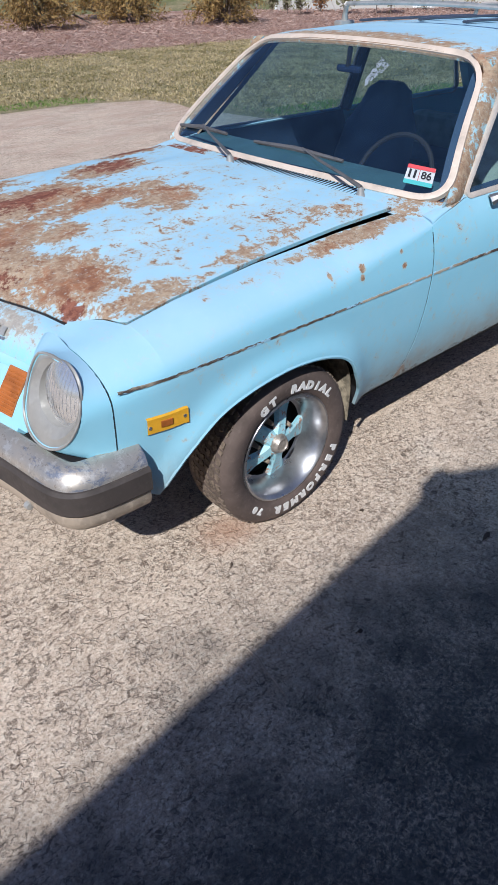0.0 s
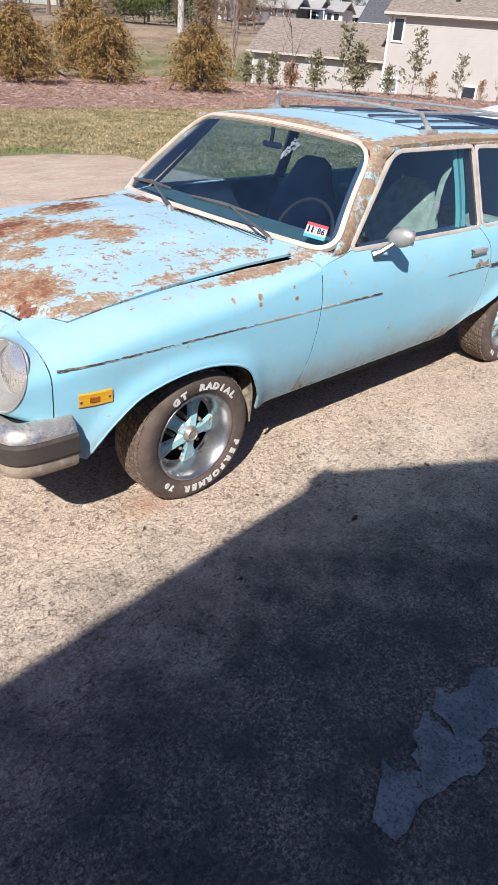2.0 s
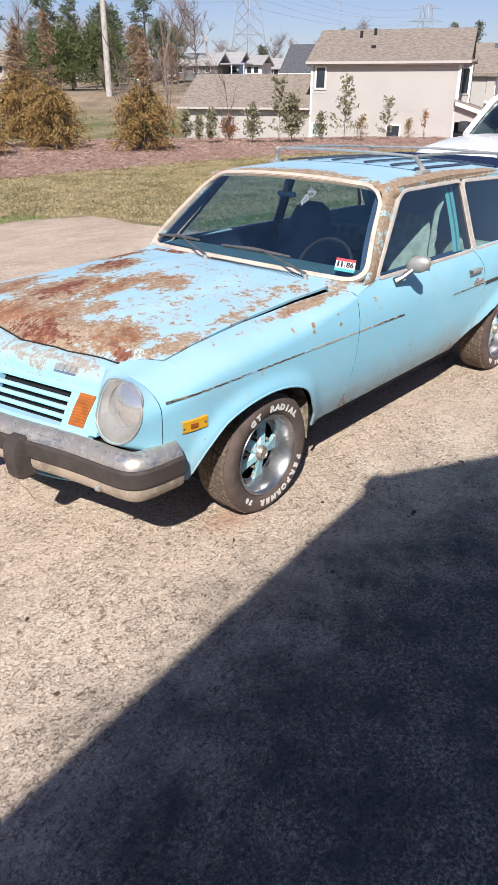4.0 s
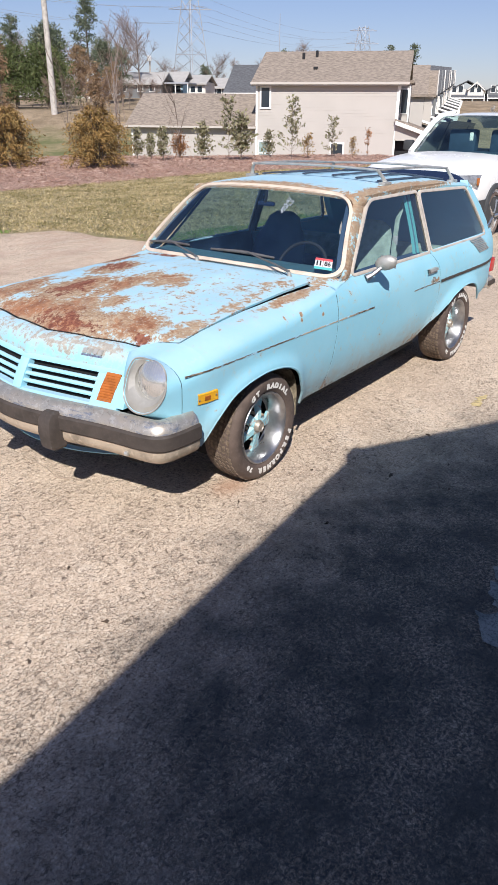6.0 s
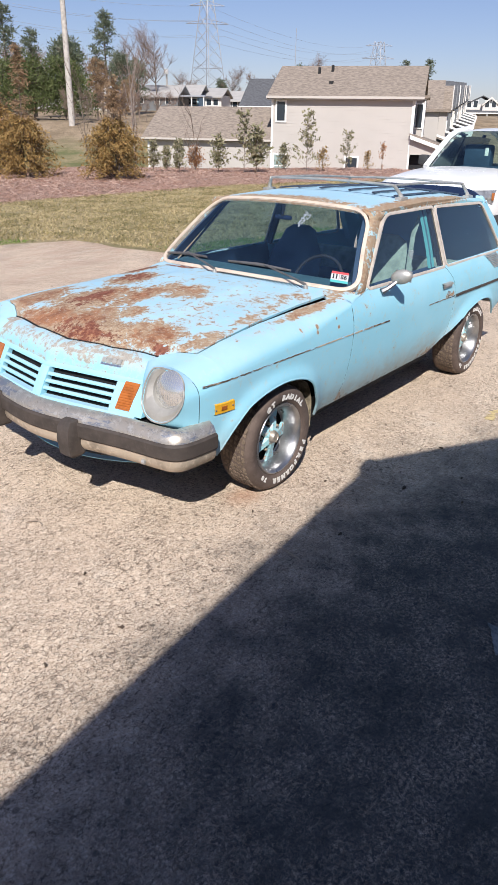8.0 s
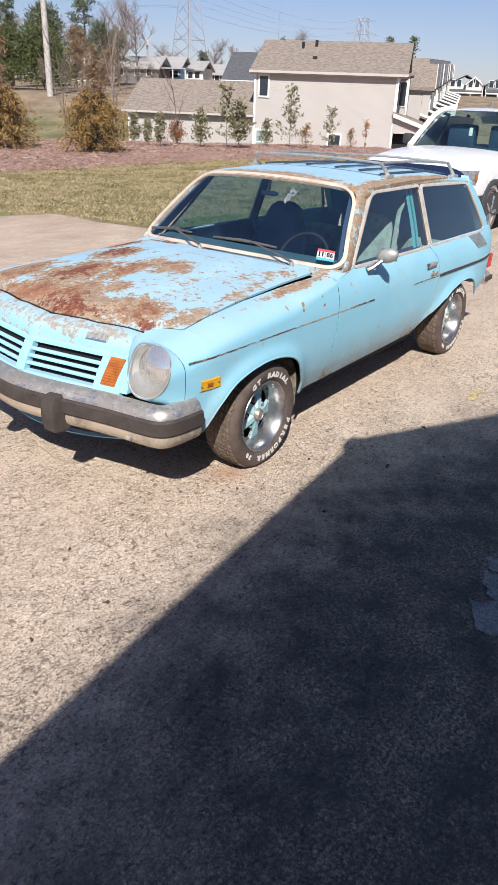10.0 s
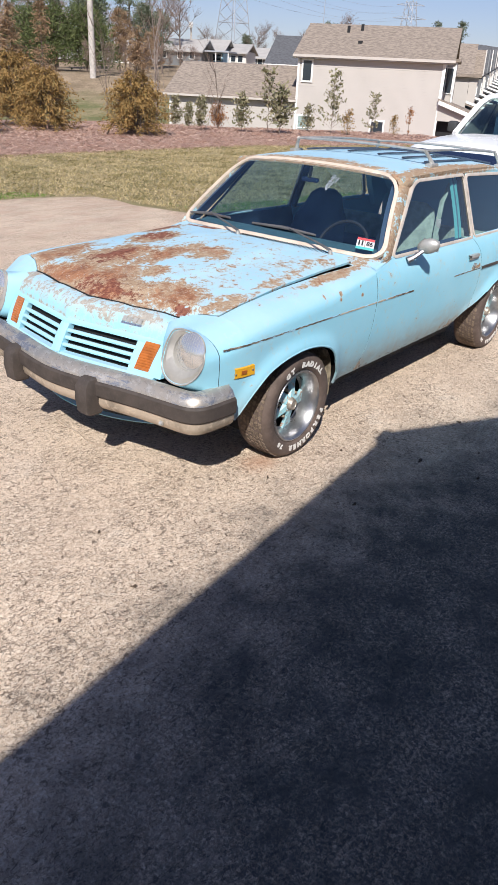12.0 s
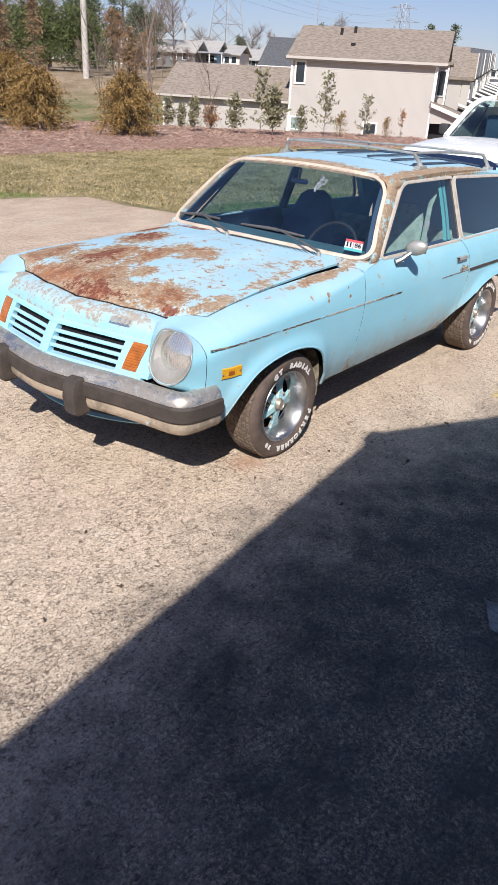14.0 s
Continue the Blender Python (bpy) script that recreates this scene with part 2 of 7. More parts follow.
def bumper_material():
    """Pitted aluminium with brown stains, and blue-grey streaks painted as reflections."""
    k = Nodes("pitted_bumper_metal")
    a, b, f = k.noise(4, 7, 0.7), k.noise(9, 9, 0.75, co=k.scaled(1.2, 0.45, 2.6), distort=0.3), k.noise(70, 6, 0.75)
    c = k.mix(k.step(a, 0.35, 0.65), (0.56, 0.49, 0.41), (0.45, 0.425, 0.39))
    # blue streaks put the reflected sky into the colour
    c = k.mix(k.math("MULTIPLY", k.step(b, 0.50, 0.58), 0.72), c, (0.17, 0.215, 0.31))
    c = k.mix(k.math("MULTIPLY", k.step(k.noise(24, 9, 0.8), 0.50, 0.60), 0.55), c, (0.74, 0.71, 0.66))
    c = k.mix(k.math("MULTIPLY", k.step(f, 0.56, 0.66), 0.6), c, (0.24, 0.19, 0.15))
    k.bump(f, 0.12, 0.003)
    return k.done(c, k.math("MULTIPLY_ADD", b, 0.40, 0.24), 0.68)


M_BUMPER = bumper_material()
M_LOWBUMP = plain("tan_stained_metal", (0.50, 0.41, 0.315), 0.55, 0.25, 0.55, 6, 0.06, 40)
M_RUSTMETAL = plain("rust_stained_metal", (0.42, 0.33, 0.24), 0.55, 0.35, 0.4, 14, 0.1)
M_RUBBER = plain("weathered_black_rubber", (0.062, 0.049, 0.042), 0.7, 0, 0.35, 12, 0.1)
M_TYRE = plain("old_tyre_rubber", (0.115, 0.083, 0.068), 0.8, 0, 0.4, 10, 0.2)
M_TREAD = plain("dusty_cracked_tread", (0.20, 0.150, 0.110), 0.9, 0, 0.6, 45, 0.4, 120)
M_MUD = plain("dried_mud_on_metal", (0.36, 0.30, 0.21), 0.95, 0, 0.7, 28, 0.5, 90)
M_WHITE = plain("tyre_letter_white", (0.72, 0.70, 0.66), 0.6, 0, 0.2, 30)
# near-blacks that also paint shade into openings, wheel backs and the underbody
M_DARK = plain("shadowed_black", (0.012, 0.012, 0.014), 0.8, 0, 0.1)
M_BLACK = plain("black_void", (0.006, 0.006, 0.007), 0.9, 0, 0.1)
M_AMBER = plain("amber_lens", (0.82, 0.42, 0.03), 0.25, 0, 0.22, 26)
M_ORANGE = plain("orange_lens", (0.43, 0.135, 0.03), 0.2, 0, 0.35, 30)
M_RED = plain("red_lens", (0.5, 0.02, 0.02), 0.25)
M_SCREENTRIM = plain("weathered_screen_moulding", (0.69, 0.57, 0.465), 0.45, 0.1, 0.28, 9)
M_TRIM = plain("cream_weathered_trim", (0.62, 0.55, 0.48), 0.45, 0.1, 0.25, 12)


def worn_stripe():
    """Brown adhesive that has partly flaked off the paint."""
    k = Nodes("flaked_adhesive_stripe")
    n = k.noise(34, 8, 0.78, co=k.scaled(0.5, 1, 1))
    along = k.noise(2.6, 3, 0.5, co=k.scaled(1, 0.1, 0.1))
    c = k.mix(k.step(n, 0.40, 0.52), (0.30, 0.25, 0.19), (0.06, 0.042, 0.032))
    c = k.mix(k.math("MULTIPLY", k.step(along, 0.46, 0.58), 0.75), c, (0.46, 0.40, 0.30))
    c = k.mix(k.step(k.noise(48, 6, 0.75, co=k.scaled(0.4, 1, 1)), 0.55, 0.60), c, BLUE)
    k.bump(n, 0.3, 0.003)
    return k.done(c, 0.85)


M_MOULD = worn_stripe()
M_BEZEL = plain("grey_headlamp_bezel", (0.39, 0.375, 0.345), 0.42, 0.3, 0.25, 12)
M_WIPER = plain("weathered_wiper_metal", (0.19, 0.18, 0.175), 0.45, 0.5, 0.3, 18)
M_LENS = plain("headlamp_lens", (0.74, 0.74, 0.73), 0.15, 0.75, 0.12, 25)
M_TEAL = plain("teal_vinyl", (0.055, 0.125, 0.155), 0.55, 0, 0.2)
M_INSIDE = plain("dark_blue_vinyl", (0.034, 0.066, 0.120), 0.6, 0, 0.2)
M_NAVY = plain("navy_gloss", (0.015, 0.025, 0.06), 0.25, 0, 0.1)
M_SEAT = plain("grey_green_seat_cloth", (0.36, 0.40, 0.31), 0.85, 0, 0.3, 20, 0.2)
M_TEALTRIM = plain("teal_window_trim", (0.13, 0.40, 0.37), 0.5)
M_GLASS = glass_material("tinted_glass", (0.74, 0.86, 0.90), 0.02, 0.05)
M_CLEAR = glass_material("clear_glass", (0.55, 0.78, 0.74))
M_SIDEGLASS = glass_material("side_glass", (0.55, 0.74, 0.84))


def spoke_material():
    """Light blue spoke paint, chipped to rust and primer."""
    k = Nodes("chipped_spoke_paint")
    n, f = k.noise(24, 8, 0.75), k.noise(90, 5, 0.75)
    c = k.mix(k.step(n, 0.35, 0.6), (0.28, 0.58, 0.64), (0.42, 0.66, 0.70))
    c = k.mix(k.step(n, 0.53, 0.57), c, k.mix(k.step(f, 0.4, 0.6), (0.36, 0.16, 0.07), (0.50, 0.47, 0.42)))
    c = k.mix(k.math("MULTIPLY", k.step(f, 0.60, 0.66), 0.8), c, (0.10, 0.07, 0.05))
    k.bump(n, 0.2, 0.003)
    return k.done(c, 0.5)


M_SPOKE = spoke_material()
M_HUB = plain("rusted_hub_metal", (0.44, 0.39, 0.33), 0.45, 0.5, 0.6, 40, 0.2, 90)


def concrete_material():
    """Tan weathered concrete: a crackled crust over aggregate, pits, dark stones, stains and painted shade."""
    k = Nodes("aggregate_concrete")
    big, mid = k.noise(0.5, 5), k.noise(3.0, 6, 0.65)
    x, y, z = k.xyz()
    c = k.mix(k.step(big, 0.3, 0.7), (0.620, 0.480, 0.355), (0.690, 0.545, 0.412))
    c = k.mix(k.math("MULTIPLY", k.step(mid, 0.42, 0.72), 0.4), c, (0.50, 0.38, 0.275))
    wash = k.noise(1.1, 8, 0.72, co=k.scaled(0.7, 1.5, 1))
    c = k.mix(k.math("MULTIPLY", k.step(wash, 0.48, 0.62), 0.62), c, (0.45, 0.345, 0.255))
    c = k.mix(k.math("MULTIPLY", k.step(k.noise(2.1, 8, 0.75), 0.56, 0.66), 0.45), c, (0.66, 0.575, 0.48))
    grit = k.noise(44, 6, 0.74)
    c = k.mix(k.math("MULTIPLY", k.step(grit, 0.47, 0.60), 0.75), c, (0.82, 0.69, 0.545))
    c = k.mix(k.math("MULTIPLY", k.step(grit, 0.46, 0.37), 0.35), c, (0.40, 0.30, 0.215))
    # winding cracks between the grains
    w = k.t.nodes.new("ShaderNodeVectorMath")
    w.operation = "MULTIPLY_ADD"
    k.put(w.inputs[0], k.add("ShaderNodeTexNoise", Vector=k.co, Scale=30.0, Detail=4.0).outputs["Color"])
    k.put(w.inputs[1], (0.045, 0.045, 0.0))
    k.put(w.inputs[2], k.co)
    net = k.t.nodes.new("ShaderNodeTexVoronoi")
    net.feature = "DISTANCE_TO_EDGE"
    k.put(net.inputs["Vector"], w.outputs[0])
    k.put(net.inputs["Scale"], 44.0)
    line = k.math("SUBTRACT", 1.0, k.step(net.outputs["Distance"], 0.02, 0.12))
    line = k.math("MULTIPLY", line, k.step(k.noise(14, 7, 0.75), 0.48, 0.57))
    c = k.mix(k.math("MULTIPLY", line, 0.50), c, (0.21, 0.145, 0.10))
    sand = k.noise(120, 4, 0.75)
    c = k.mix(k.math("MULTIPLY", k.step(sand, 0.52, 0.60), 0.42), c, (0.29, 0.21, 0.15))
    c = k.mix(k.math("MULTIPLY", k.step(sand, 0.48, 0.38), 0.50), c, (0.86, 0.74, 0.60))
    # pits of uneven size, gathered in drifts
    drift = k.math("MULTIPLY", k.step(k.noise(2.6, 7, 0.7), 0.36, 0.66), 0.040)
    pits = k.math("ADD", k.noise(38, 6, 0.72, co=k.scaled(0.85, 1.3, 1.0), distort=0.9), drift)
    pit = k.step(pits, 0.600, 0.625)
    c = k.mix(k.math("MULTIPLY", pit, 0.78), c, (0.15, 0.102, 0.070))
    fleck = k.step(k.math("ADD", k.noise(84, 5, 0.70, distort=0.6), drift), 0.585, 0.615)
    c = k.mix(k.math("MULTIPLY", fleck, 0.62), c, (0.15, 0.105, 0.075))
    stones = k.add("ShaderNodeTexVoronoi", Vector=k.co, Scale=19.0)
    st = k.math("MULTIPLY", k.math("SUBTRACT", 1.0, k.step(stones.outputs["Distance"], 0.16, 0.24)), k.step(k.add("ShaderNodeSeparateXYZ", Vector=stones.outputs["Color"]).outputs[0], 0.90, 0.93))
    c = k.mix(k.math("MULTIPLY", st, 0.6), c, (0.12, 0.09, 0.07))
    # pinkish and grey washes
    c = k.mix(k.math("MULTIPLY", k.step(k.noise(0.9, 6, 0.7), 0.50, 0.66), 0.26), c, (0.62, 0.470, 0.35))
    # soil washed over the far end of the slab
    soil = k.math("MULTIPLY", k.step(y, 3.2, 6.4), k.step(k.noise(2.0, 8, 0.74, co=k.scaled(0.8, 1.6, 1)), 0.44, 0.60))
    c = k.mix(k.math("MULTIPLY", soil, 0.5), c, (0.46, 0.30, 0.225))
    # dark mottled staining before the building, deepened to paint in its shade
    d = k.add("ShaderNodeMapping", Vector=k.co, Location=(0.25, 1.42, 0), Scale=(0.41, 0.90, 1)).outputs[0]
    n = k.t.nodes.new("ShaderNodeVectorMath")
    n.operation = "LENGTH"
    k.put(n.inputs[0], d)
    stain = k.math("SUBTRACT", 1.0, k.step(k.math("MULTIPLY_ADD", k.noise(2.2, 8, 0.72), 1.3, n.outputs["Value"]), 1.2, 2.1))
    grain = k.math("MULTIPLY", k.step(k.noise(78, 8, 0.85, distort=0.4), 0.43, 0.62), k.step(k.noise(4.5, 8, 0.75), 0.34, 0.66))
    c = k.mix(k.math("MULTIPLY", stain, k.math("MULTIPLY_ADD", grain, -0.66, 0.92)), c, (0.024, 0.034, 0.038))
    rust = k.add("ShaderNodeMapping", Vector=k.co, Location=(1.1, -0.28, 0), Scale=(5.5, 7.0, 1)).outputs[0]
    r = k.t.nodes.new("ShaderNodeVectorMath")
    r.operation = "LENGTH"
    k.put(r.inputs[0], rust)
    drip = k.math("SUBTRACT", 1.0, k.step(k.math("MULTIPLY_ADD", k.noise(5, 6, 0.7), 0.8, r.outputs["Value"]), 0.5, 1.3))
    c = k.mix(k.math("MULTIPLY", drip, 0.55), c, (0.42, 0.21, 0.12))
    h = k.math("MULTIPLY_ADD", k.math("MAXIMUM", pit, fleck), -1.0, k.math("MULTIPLY_ADD", line, -0.8, k.math("MULTIPLY", grit, 1.2)))
    k.bump(h, 0.6, 0.007)
    return k.done(c, 0.88)


def grass_material(name, dry, green, rate=0.5):
    k = Nodes(name)
    n = k.noise(0.7, 6, 0.7)
    c = k.mix(k.step(n, 0.5 - 0.2 * rate, 0.7), dry, green)
    f = k.noise(40, 6, 0.8)
    c = k.mix(k.step(f, 0.35, 0.7), k.mix(0.35, c, (0.08, 0.07, 0.03)), c)
    k.bump(f, 0.8, 0.04)
    return k.done(c, 0.95)


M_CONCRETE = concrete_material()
M_GRASS = grass_material("winter_lawn", (0.47, 0.38, 0.22), (0.27, 0.24, 0.11))


def field_material():
    """Tan winter field across the hollow, with a band of mown green nearer the yard."""
    k = Nodes("winter_field")
    x, y, z = k.xyz()
    s = k.math("MULTIPLY_ADD", x, 0.8, k.math("MULTIPLY", y, 0.6))
    n = k.noise(0.15, 8, 0.7)
    green = k.math("SUBTRACT", 1.0, k.step(k.math("MULTIPLY_ADD", n, 14.0, s), 66.0, 72.0))
    tan = k.mix(k.step(k.noise(0.4, 7, 0.7), 0.38, 0.64), (0.38, 0.285, 0.19), (0.22, 0.16, 0.10))
    grass = k.mix(k.step(k.noise(0.5, 8, 0.75), 0.40, 0.62), (0.13, 0.14, 0.05), (0.29, 0.235, 0.13))
    f = k.noise(14, 6, 0.8)
    c = k.mix(green, tan, grass)
    c = k.mix(k.math("MULTIPLY", k.step(f, 0.45, 0.62), 0.6), c, (0.09, 0.075, 0.04))
    k.bump(f, 0.8, 0.05)
    return k.done(c, 0.95)


M_FIELD = field_material()


def mulch_material():
    k = Nodes("pine_straw_mulch")
    f = k.noise(30, 6, 0.8, co=k.scaled(1, 2.2, 1))
    c = k.ramp(f, (0.3, (0.20, 0.110, 0.08)), (0.5, (0.49, 0.315, 0.245)), (0.72, (0.65, 0.47, 0.385)))
    c = k.mix(k.math("MULTIPLY", k.step(k.noise(1.2, 4), 0.45, 0.65), 0.35), c, (0.36, 0.16, 0.10))
    k.bump(f, 1.0, 0.06)
    return k.done(c, 0.95)


M_MULCH = mulch_material()
M_SIDING = plain("beige_siding", (0.47, 0.435, 0.40), 0.7, 0, 0.05, 0.6)
M_FASCIA = plain("beige_fascia", (0.50, 0.455, 0.41), 0.6, 0, 0.05, 2)
# lighter pane colour paints in the reflection on one window
M_REFLECTPANE = plain("house_glass_painted_reflection", (0.30, 0.38, 0.36), 0.12, 0, 0.15, 3)
M_HTRIM = plain("white_house_trim", (0.78, 0.77, 0.75), 0.6, 0, 0.05, 2)


def shingle_material(name, colour):
    """Asphalt shingles: courses of tabs of uneven tone."""
    k = Nodes(name)
    tabs = k.noise(5.0, 3, 0.6, co=k.scaled(0.8, 0.8, 4.0))
    fine = k.noise(16, 4, 0.7, co=k.scaled(1, 1, 2.0))
    c = k.mix(k.step(tabs, 0.35, 0.68), tuple(v * 1.25 for v in colour), tuple(v * 0.72 for v in colour))
    c = k.mix(k.math("MULTIPLY", k.step(fine, 0.5, 0.7), 0.4), c, tuple(v * 0.5 for v in colour))
    k.bump(fine, 0.3, 0.02)
    return k.done(c, 0.92)


M_SHINGLE = shingle_material("grey_brown_shingle", (0.25, 0.205, 0.168))
M_DSHINGLE = shingle_material("dark_grey_shingle", (0.095, 0.097, 0.105))
M_HGLASS = plain("dark_house_glass", (0.03, 0.04, 0.05), 0.15, 0, 0.1, 1)
M_SUV = plain("white_car_paint", (0.80, 0.80, 0.79), 0.25, 0, 0.02, 2)
M_PLASTIC = plain("dark_grey_plastic", (0.045, 0.047, 0.05), 0.6)
M_POLE = plain("grey_wood_pole", (0.50, 0.46, 0.42), 0.9, 0, 0.3, 4, 0.2)
M_STEEL = plain("galvanised_steel", (0.38, 0.40, 0.44), 0.6, 0.3, 0.1, 2)
M_BARK = plain("grey_bark", (0.20, 0.155, 0.125), 0.95, 0, 0.4, 6, 0.4)


# ---- building helpers ----
YC = 0.755  # the old car's middle plane
interp = np.interp


def link(name, bm, material, smooth=None):
    me = bpy.data.meshes.new(name)
    bm.to_mesh(me)
    bm.free()
    for m in material if isinstance(material, (list, tuple)) else [material]:
        me.materials.append(m)
    if smooth is not None:
        for p in me.polygons:
            p.use_smooth = True
        me.set_sharp_from_angle(angle=radians(smooth))
    return new(name, me)


def part(name, bm, material, parent, label="", smooth=35):
    """One mesh under a thing or a part; its mesh is laid out in the world's metres."""
    ob = link(name, bm, material, smooth)
    ob.parent = parent
    ob.matrix_parent_inverse = base_of(parent).inverted()
    return tagged(ob, label)


def base_of(ob):
    m = ob.matrix_basis.copy()
    while ob.parent:
        m = ob.parent.matrix_basis @ ob.matrix_parent_inverse @ m
        ob = ob.parent
    return m


def thing(name, x, y, z, label, category, group="", kind=""):
    ob = new(name)
    ob.matrix_basis = pose(x, y, z)
    ob.empty_display_size = 0.2
    return tagged(ob, label, category, group, kind)


def solid(name, bm, material, label, category, group="", kind="", smooth=35):
    return tagged(link(name, bm, material, smooth), label, category, group, kind)


def thicken(ob, t, offset=-1.0):
    m = ob.modifiers.new("thick", "SOLIDIFY")
    m.thickness, m.offset = t, offset
    e = ob.modifiers.new("edges", "EDGE_SPLIT")
    e.split_angle = radians(50)
    return ob


def loft(rings, closed=False, caps=False, bm=None):
    """Quads between rows of points of equal length."""
    bm = bm or bmesh.new()
    vs = [[bm.verts.new(p) for p in r] for r in rings]
    n = len(rings[0])
    for a, b in zip(vs, vs[1:]):
        for i in range(n if closed else n - 1):
            j = (i + 1) % n
            try:
                bm.faces.new((a[i], a[j], b[j], b[i]))
            except ValueError:
                pass
    if caps:
        bm.faces.new(vs[0][::-1])
        bm.faces.new(vs[-1])
    bmesh.ops.recalc_face_normals(bm, faces=bm.faces)
    return bm


def sheet(fn, nu, nv, bm=None):
    return loft([[fn(i / nu, j / nv) for j in range(nv + 1)] for i in range(nu + 1)], bm=bm)


def tube(points, radius, sides=8, closed=False, bm=None, flat=1.0, up=(0, 0, 1)):
    """A round or flattened bar along points; radius is one number or one per point."""
    pts = [Vector(p) for p in points]
    rings = []
    n = len(pts)
    for i, p in enumerate(pts):
        a = pts[(i - 1) % n] if closed or i else p
        b = pts[(i + 1) % n] if closed or i < n - 1 else p
        t = (b - a).normalized()
        s = t.cross(Vector(up))
        if s.length < 1e-3:
            s = t.cross(Vector((1, 0, 0)))
        s.normalize()
        w = s.cross(t)
        r = radius[i] if isinstance(radius, (list, tuple)) else radius
        rings.append([p + s * math.cos(6.28318 * k / sides) * r + w * math.sin(6.28318 * k / sides) * r * flat for k in range(sides)])
    if closed:
        rings.append(rings[0])
    return loft(rings, closed=True, caps=not closed, bm=bm)


def box(x0, x1, y0, y1, z0, z1, bevel=0.0, bm=None, turn=None, seg=2):
    b = bmesh.new()
    bmesh.ops.create_cube(b, size=1)
    bmesh.ops.scale(b, vec=(x1 - x0, y1 - y0, z1 - z0), verts=b.verts)
    if bevel:
        bmesh.ops.bevel(b, geom=b.edges[:], offset=bevel, segments=seg, affect="EDGES", profile=0.6)
    m = Matrix.Translation(((x0 + x1) / 2, (y0 + y1) / 2, (z0 + z1) / 2))
    bmesh.ops.transform(b, matrix=turn @ m if turn else m, verts=b.verts)
    return merge(bm, b)


def merge(bm, b):
    if bm is None:
        return b
    me = bpy.data.meshes.new("tmp")
    b.to_mesh(me)
    b.free()
    bm.from_mesh(me)
    bpy.data.meshes.remove(me)
    return bm


def revolve(profile, centre, axis="y", n=48, bm=None):
    """Spins (radius, along) pairs round an axis through centre."""
    c = Vector(centre)
    rings = []
    for i in range(n + 1):
        a = 6.283185 * i / n
        ca, sa = math.cos(a), math.sin(a)
        if axis == "y":
            rings.append([c + Vector((r * ca, h, r * sa)) for r, h in profile])
        else:
            rings.append([c + Vector((r * ca, r * sa, h)) for r, h in profile])
    bm = loft(rings, bm=bm)
    bmesh.ops.remove_doubles(bm, verts=bm.verts, dist=1e-5)
    bmesh.ops.recalc_face_normals(bm, faces=bm.faces)
    return bm


def round_poly(pts, r, n=5):
    """The corners of a flat polygon, rounded."""
    out = []
    m = len(pts)
    for i in range(m):
        p, a, b = Vector(pts[i]), Vector(pts[i - 1]), Vector(pts[(i + 1) % m])
        rr = r[i] if isinstance(r, (list, tuple)) else r
        pa, pb = p + (a - p).normalized() * rr, p + (b - p).normalized() * rr
        for k in range(n + 1):
            t = k / n
            out.append(tuple((1 - t) ** 2 * pa + 2 * t * (1 - t) * p + t * t * pb))
    return out


def pane(outline, surface, rings=6):
    """A sheet inside a flat outline, laid on a surface(u, v)."""
    c = np.mean(outline, 0)
    rows = [[surface(*(c + (np.array(p) - c) * s)) for p in outline] for s in [0.02] + [(i + 1) / rings for i in range(rings)]]
    bm = loft(rows, closed=True)
    return bm


def subdivided(outline, step):
    out = []
    for a, b in zip(outline, outline[1:] + outline[:1]):
        n = max(1, int(math.dist(a, b) / step))
        out += [(a[0] + (b[0] - a[0]) * k / n, a[1] + (b[1] - a[1]) * k / n) for k in range(n)]
    return out


# ---- ground ----
HX, HY = Vector((0.407, -0.913, 0)), Vector((0.913, 0.407, 0))  # the beige house: along its front, and back into it


def land(x, y):
    """Height of the ground."""
    s = 0.8 * x + 0.6 * y
    side = -0.6 * x + 0.8 * y
    h = -1.95 * interp(s, [28, 42], [0, 1])
    h += interp(s, [50, 70, 80, 105, 126, 200], [0, 3.65, 4.1, 4.5, 5.9, 6.6]) * max(interp(side, [-14, 2], [0.25, 1]), interp(s, [70, 110], [0.25, 1]))
    if x < 8 and y < 8:
        h = 0
    return h


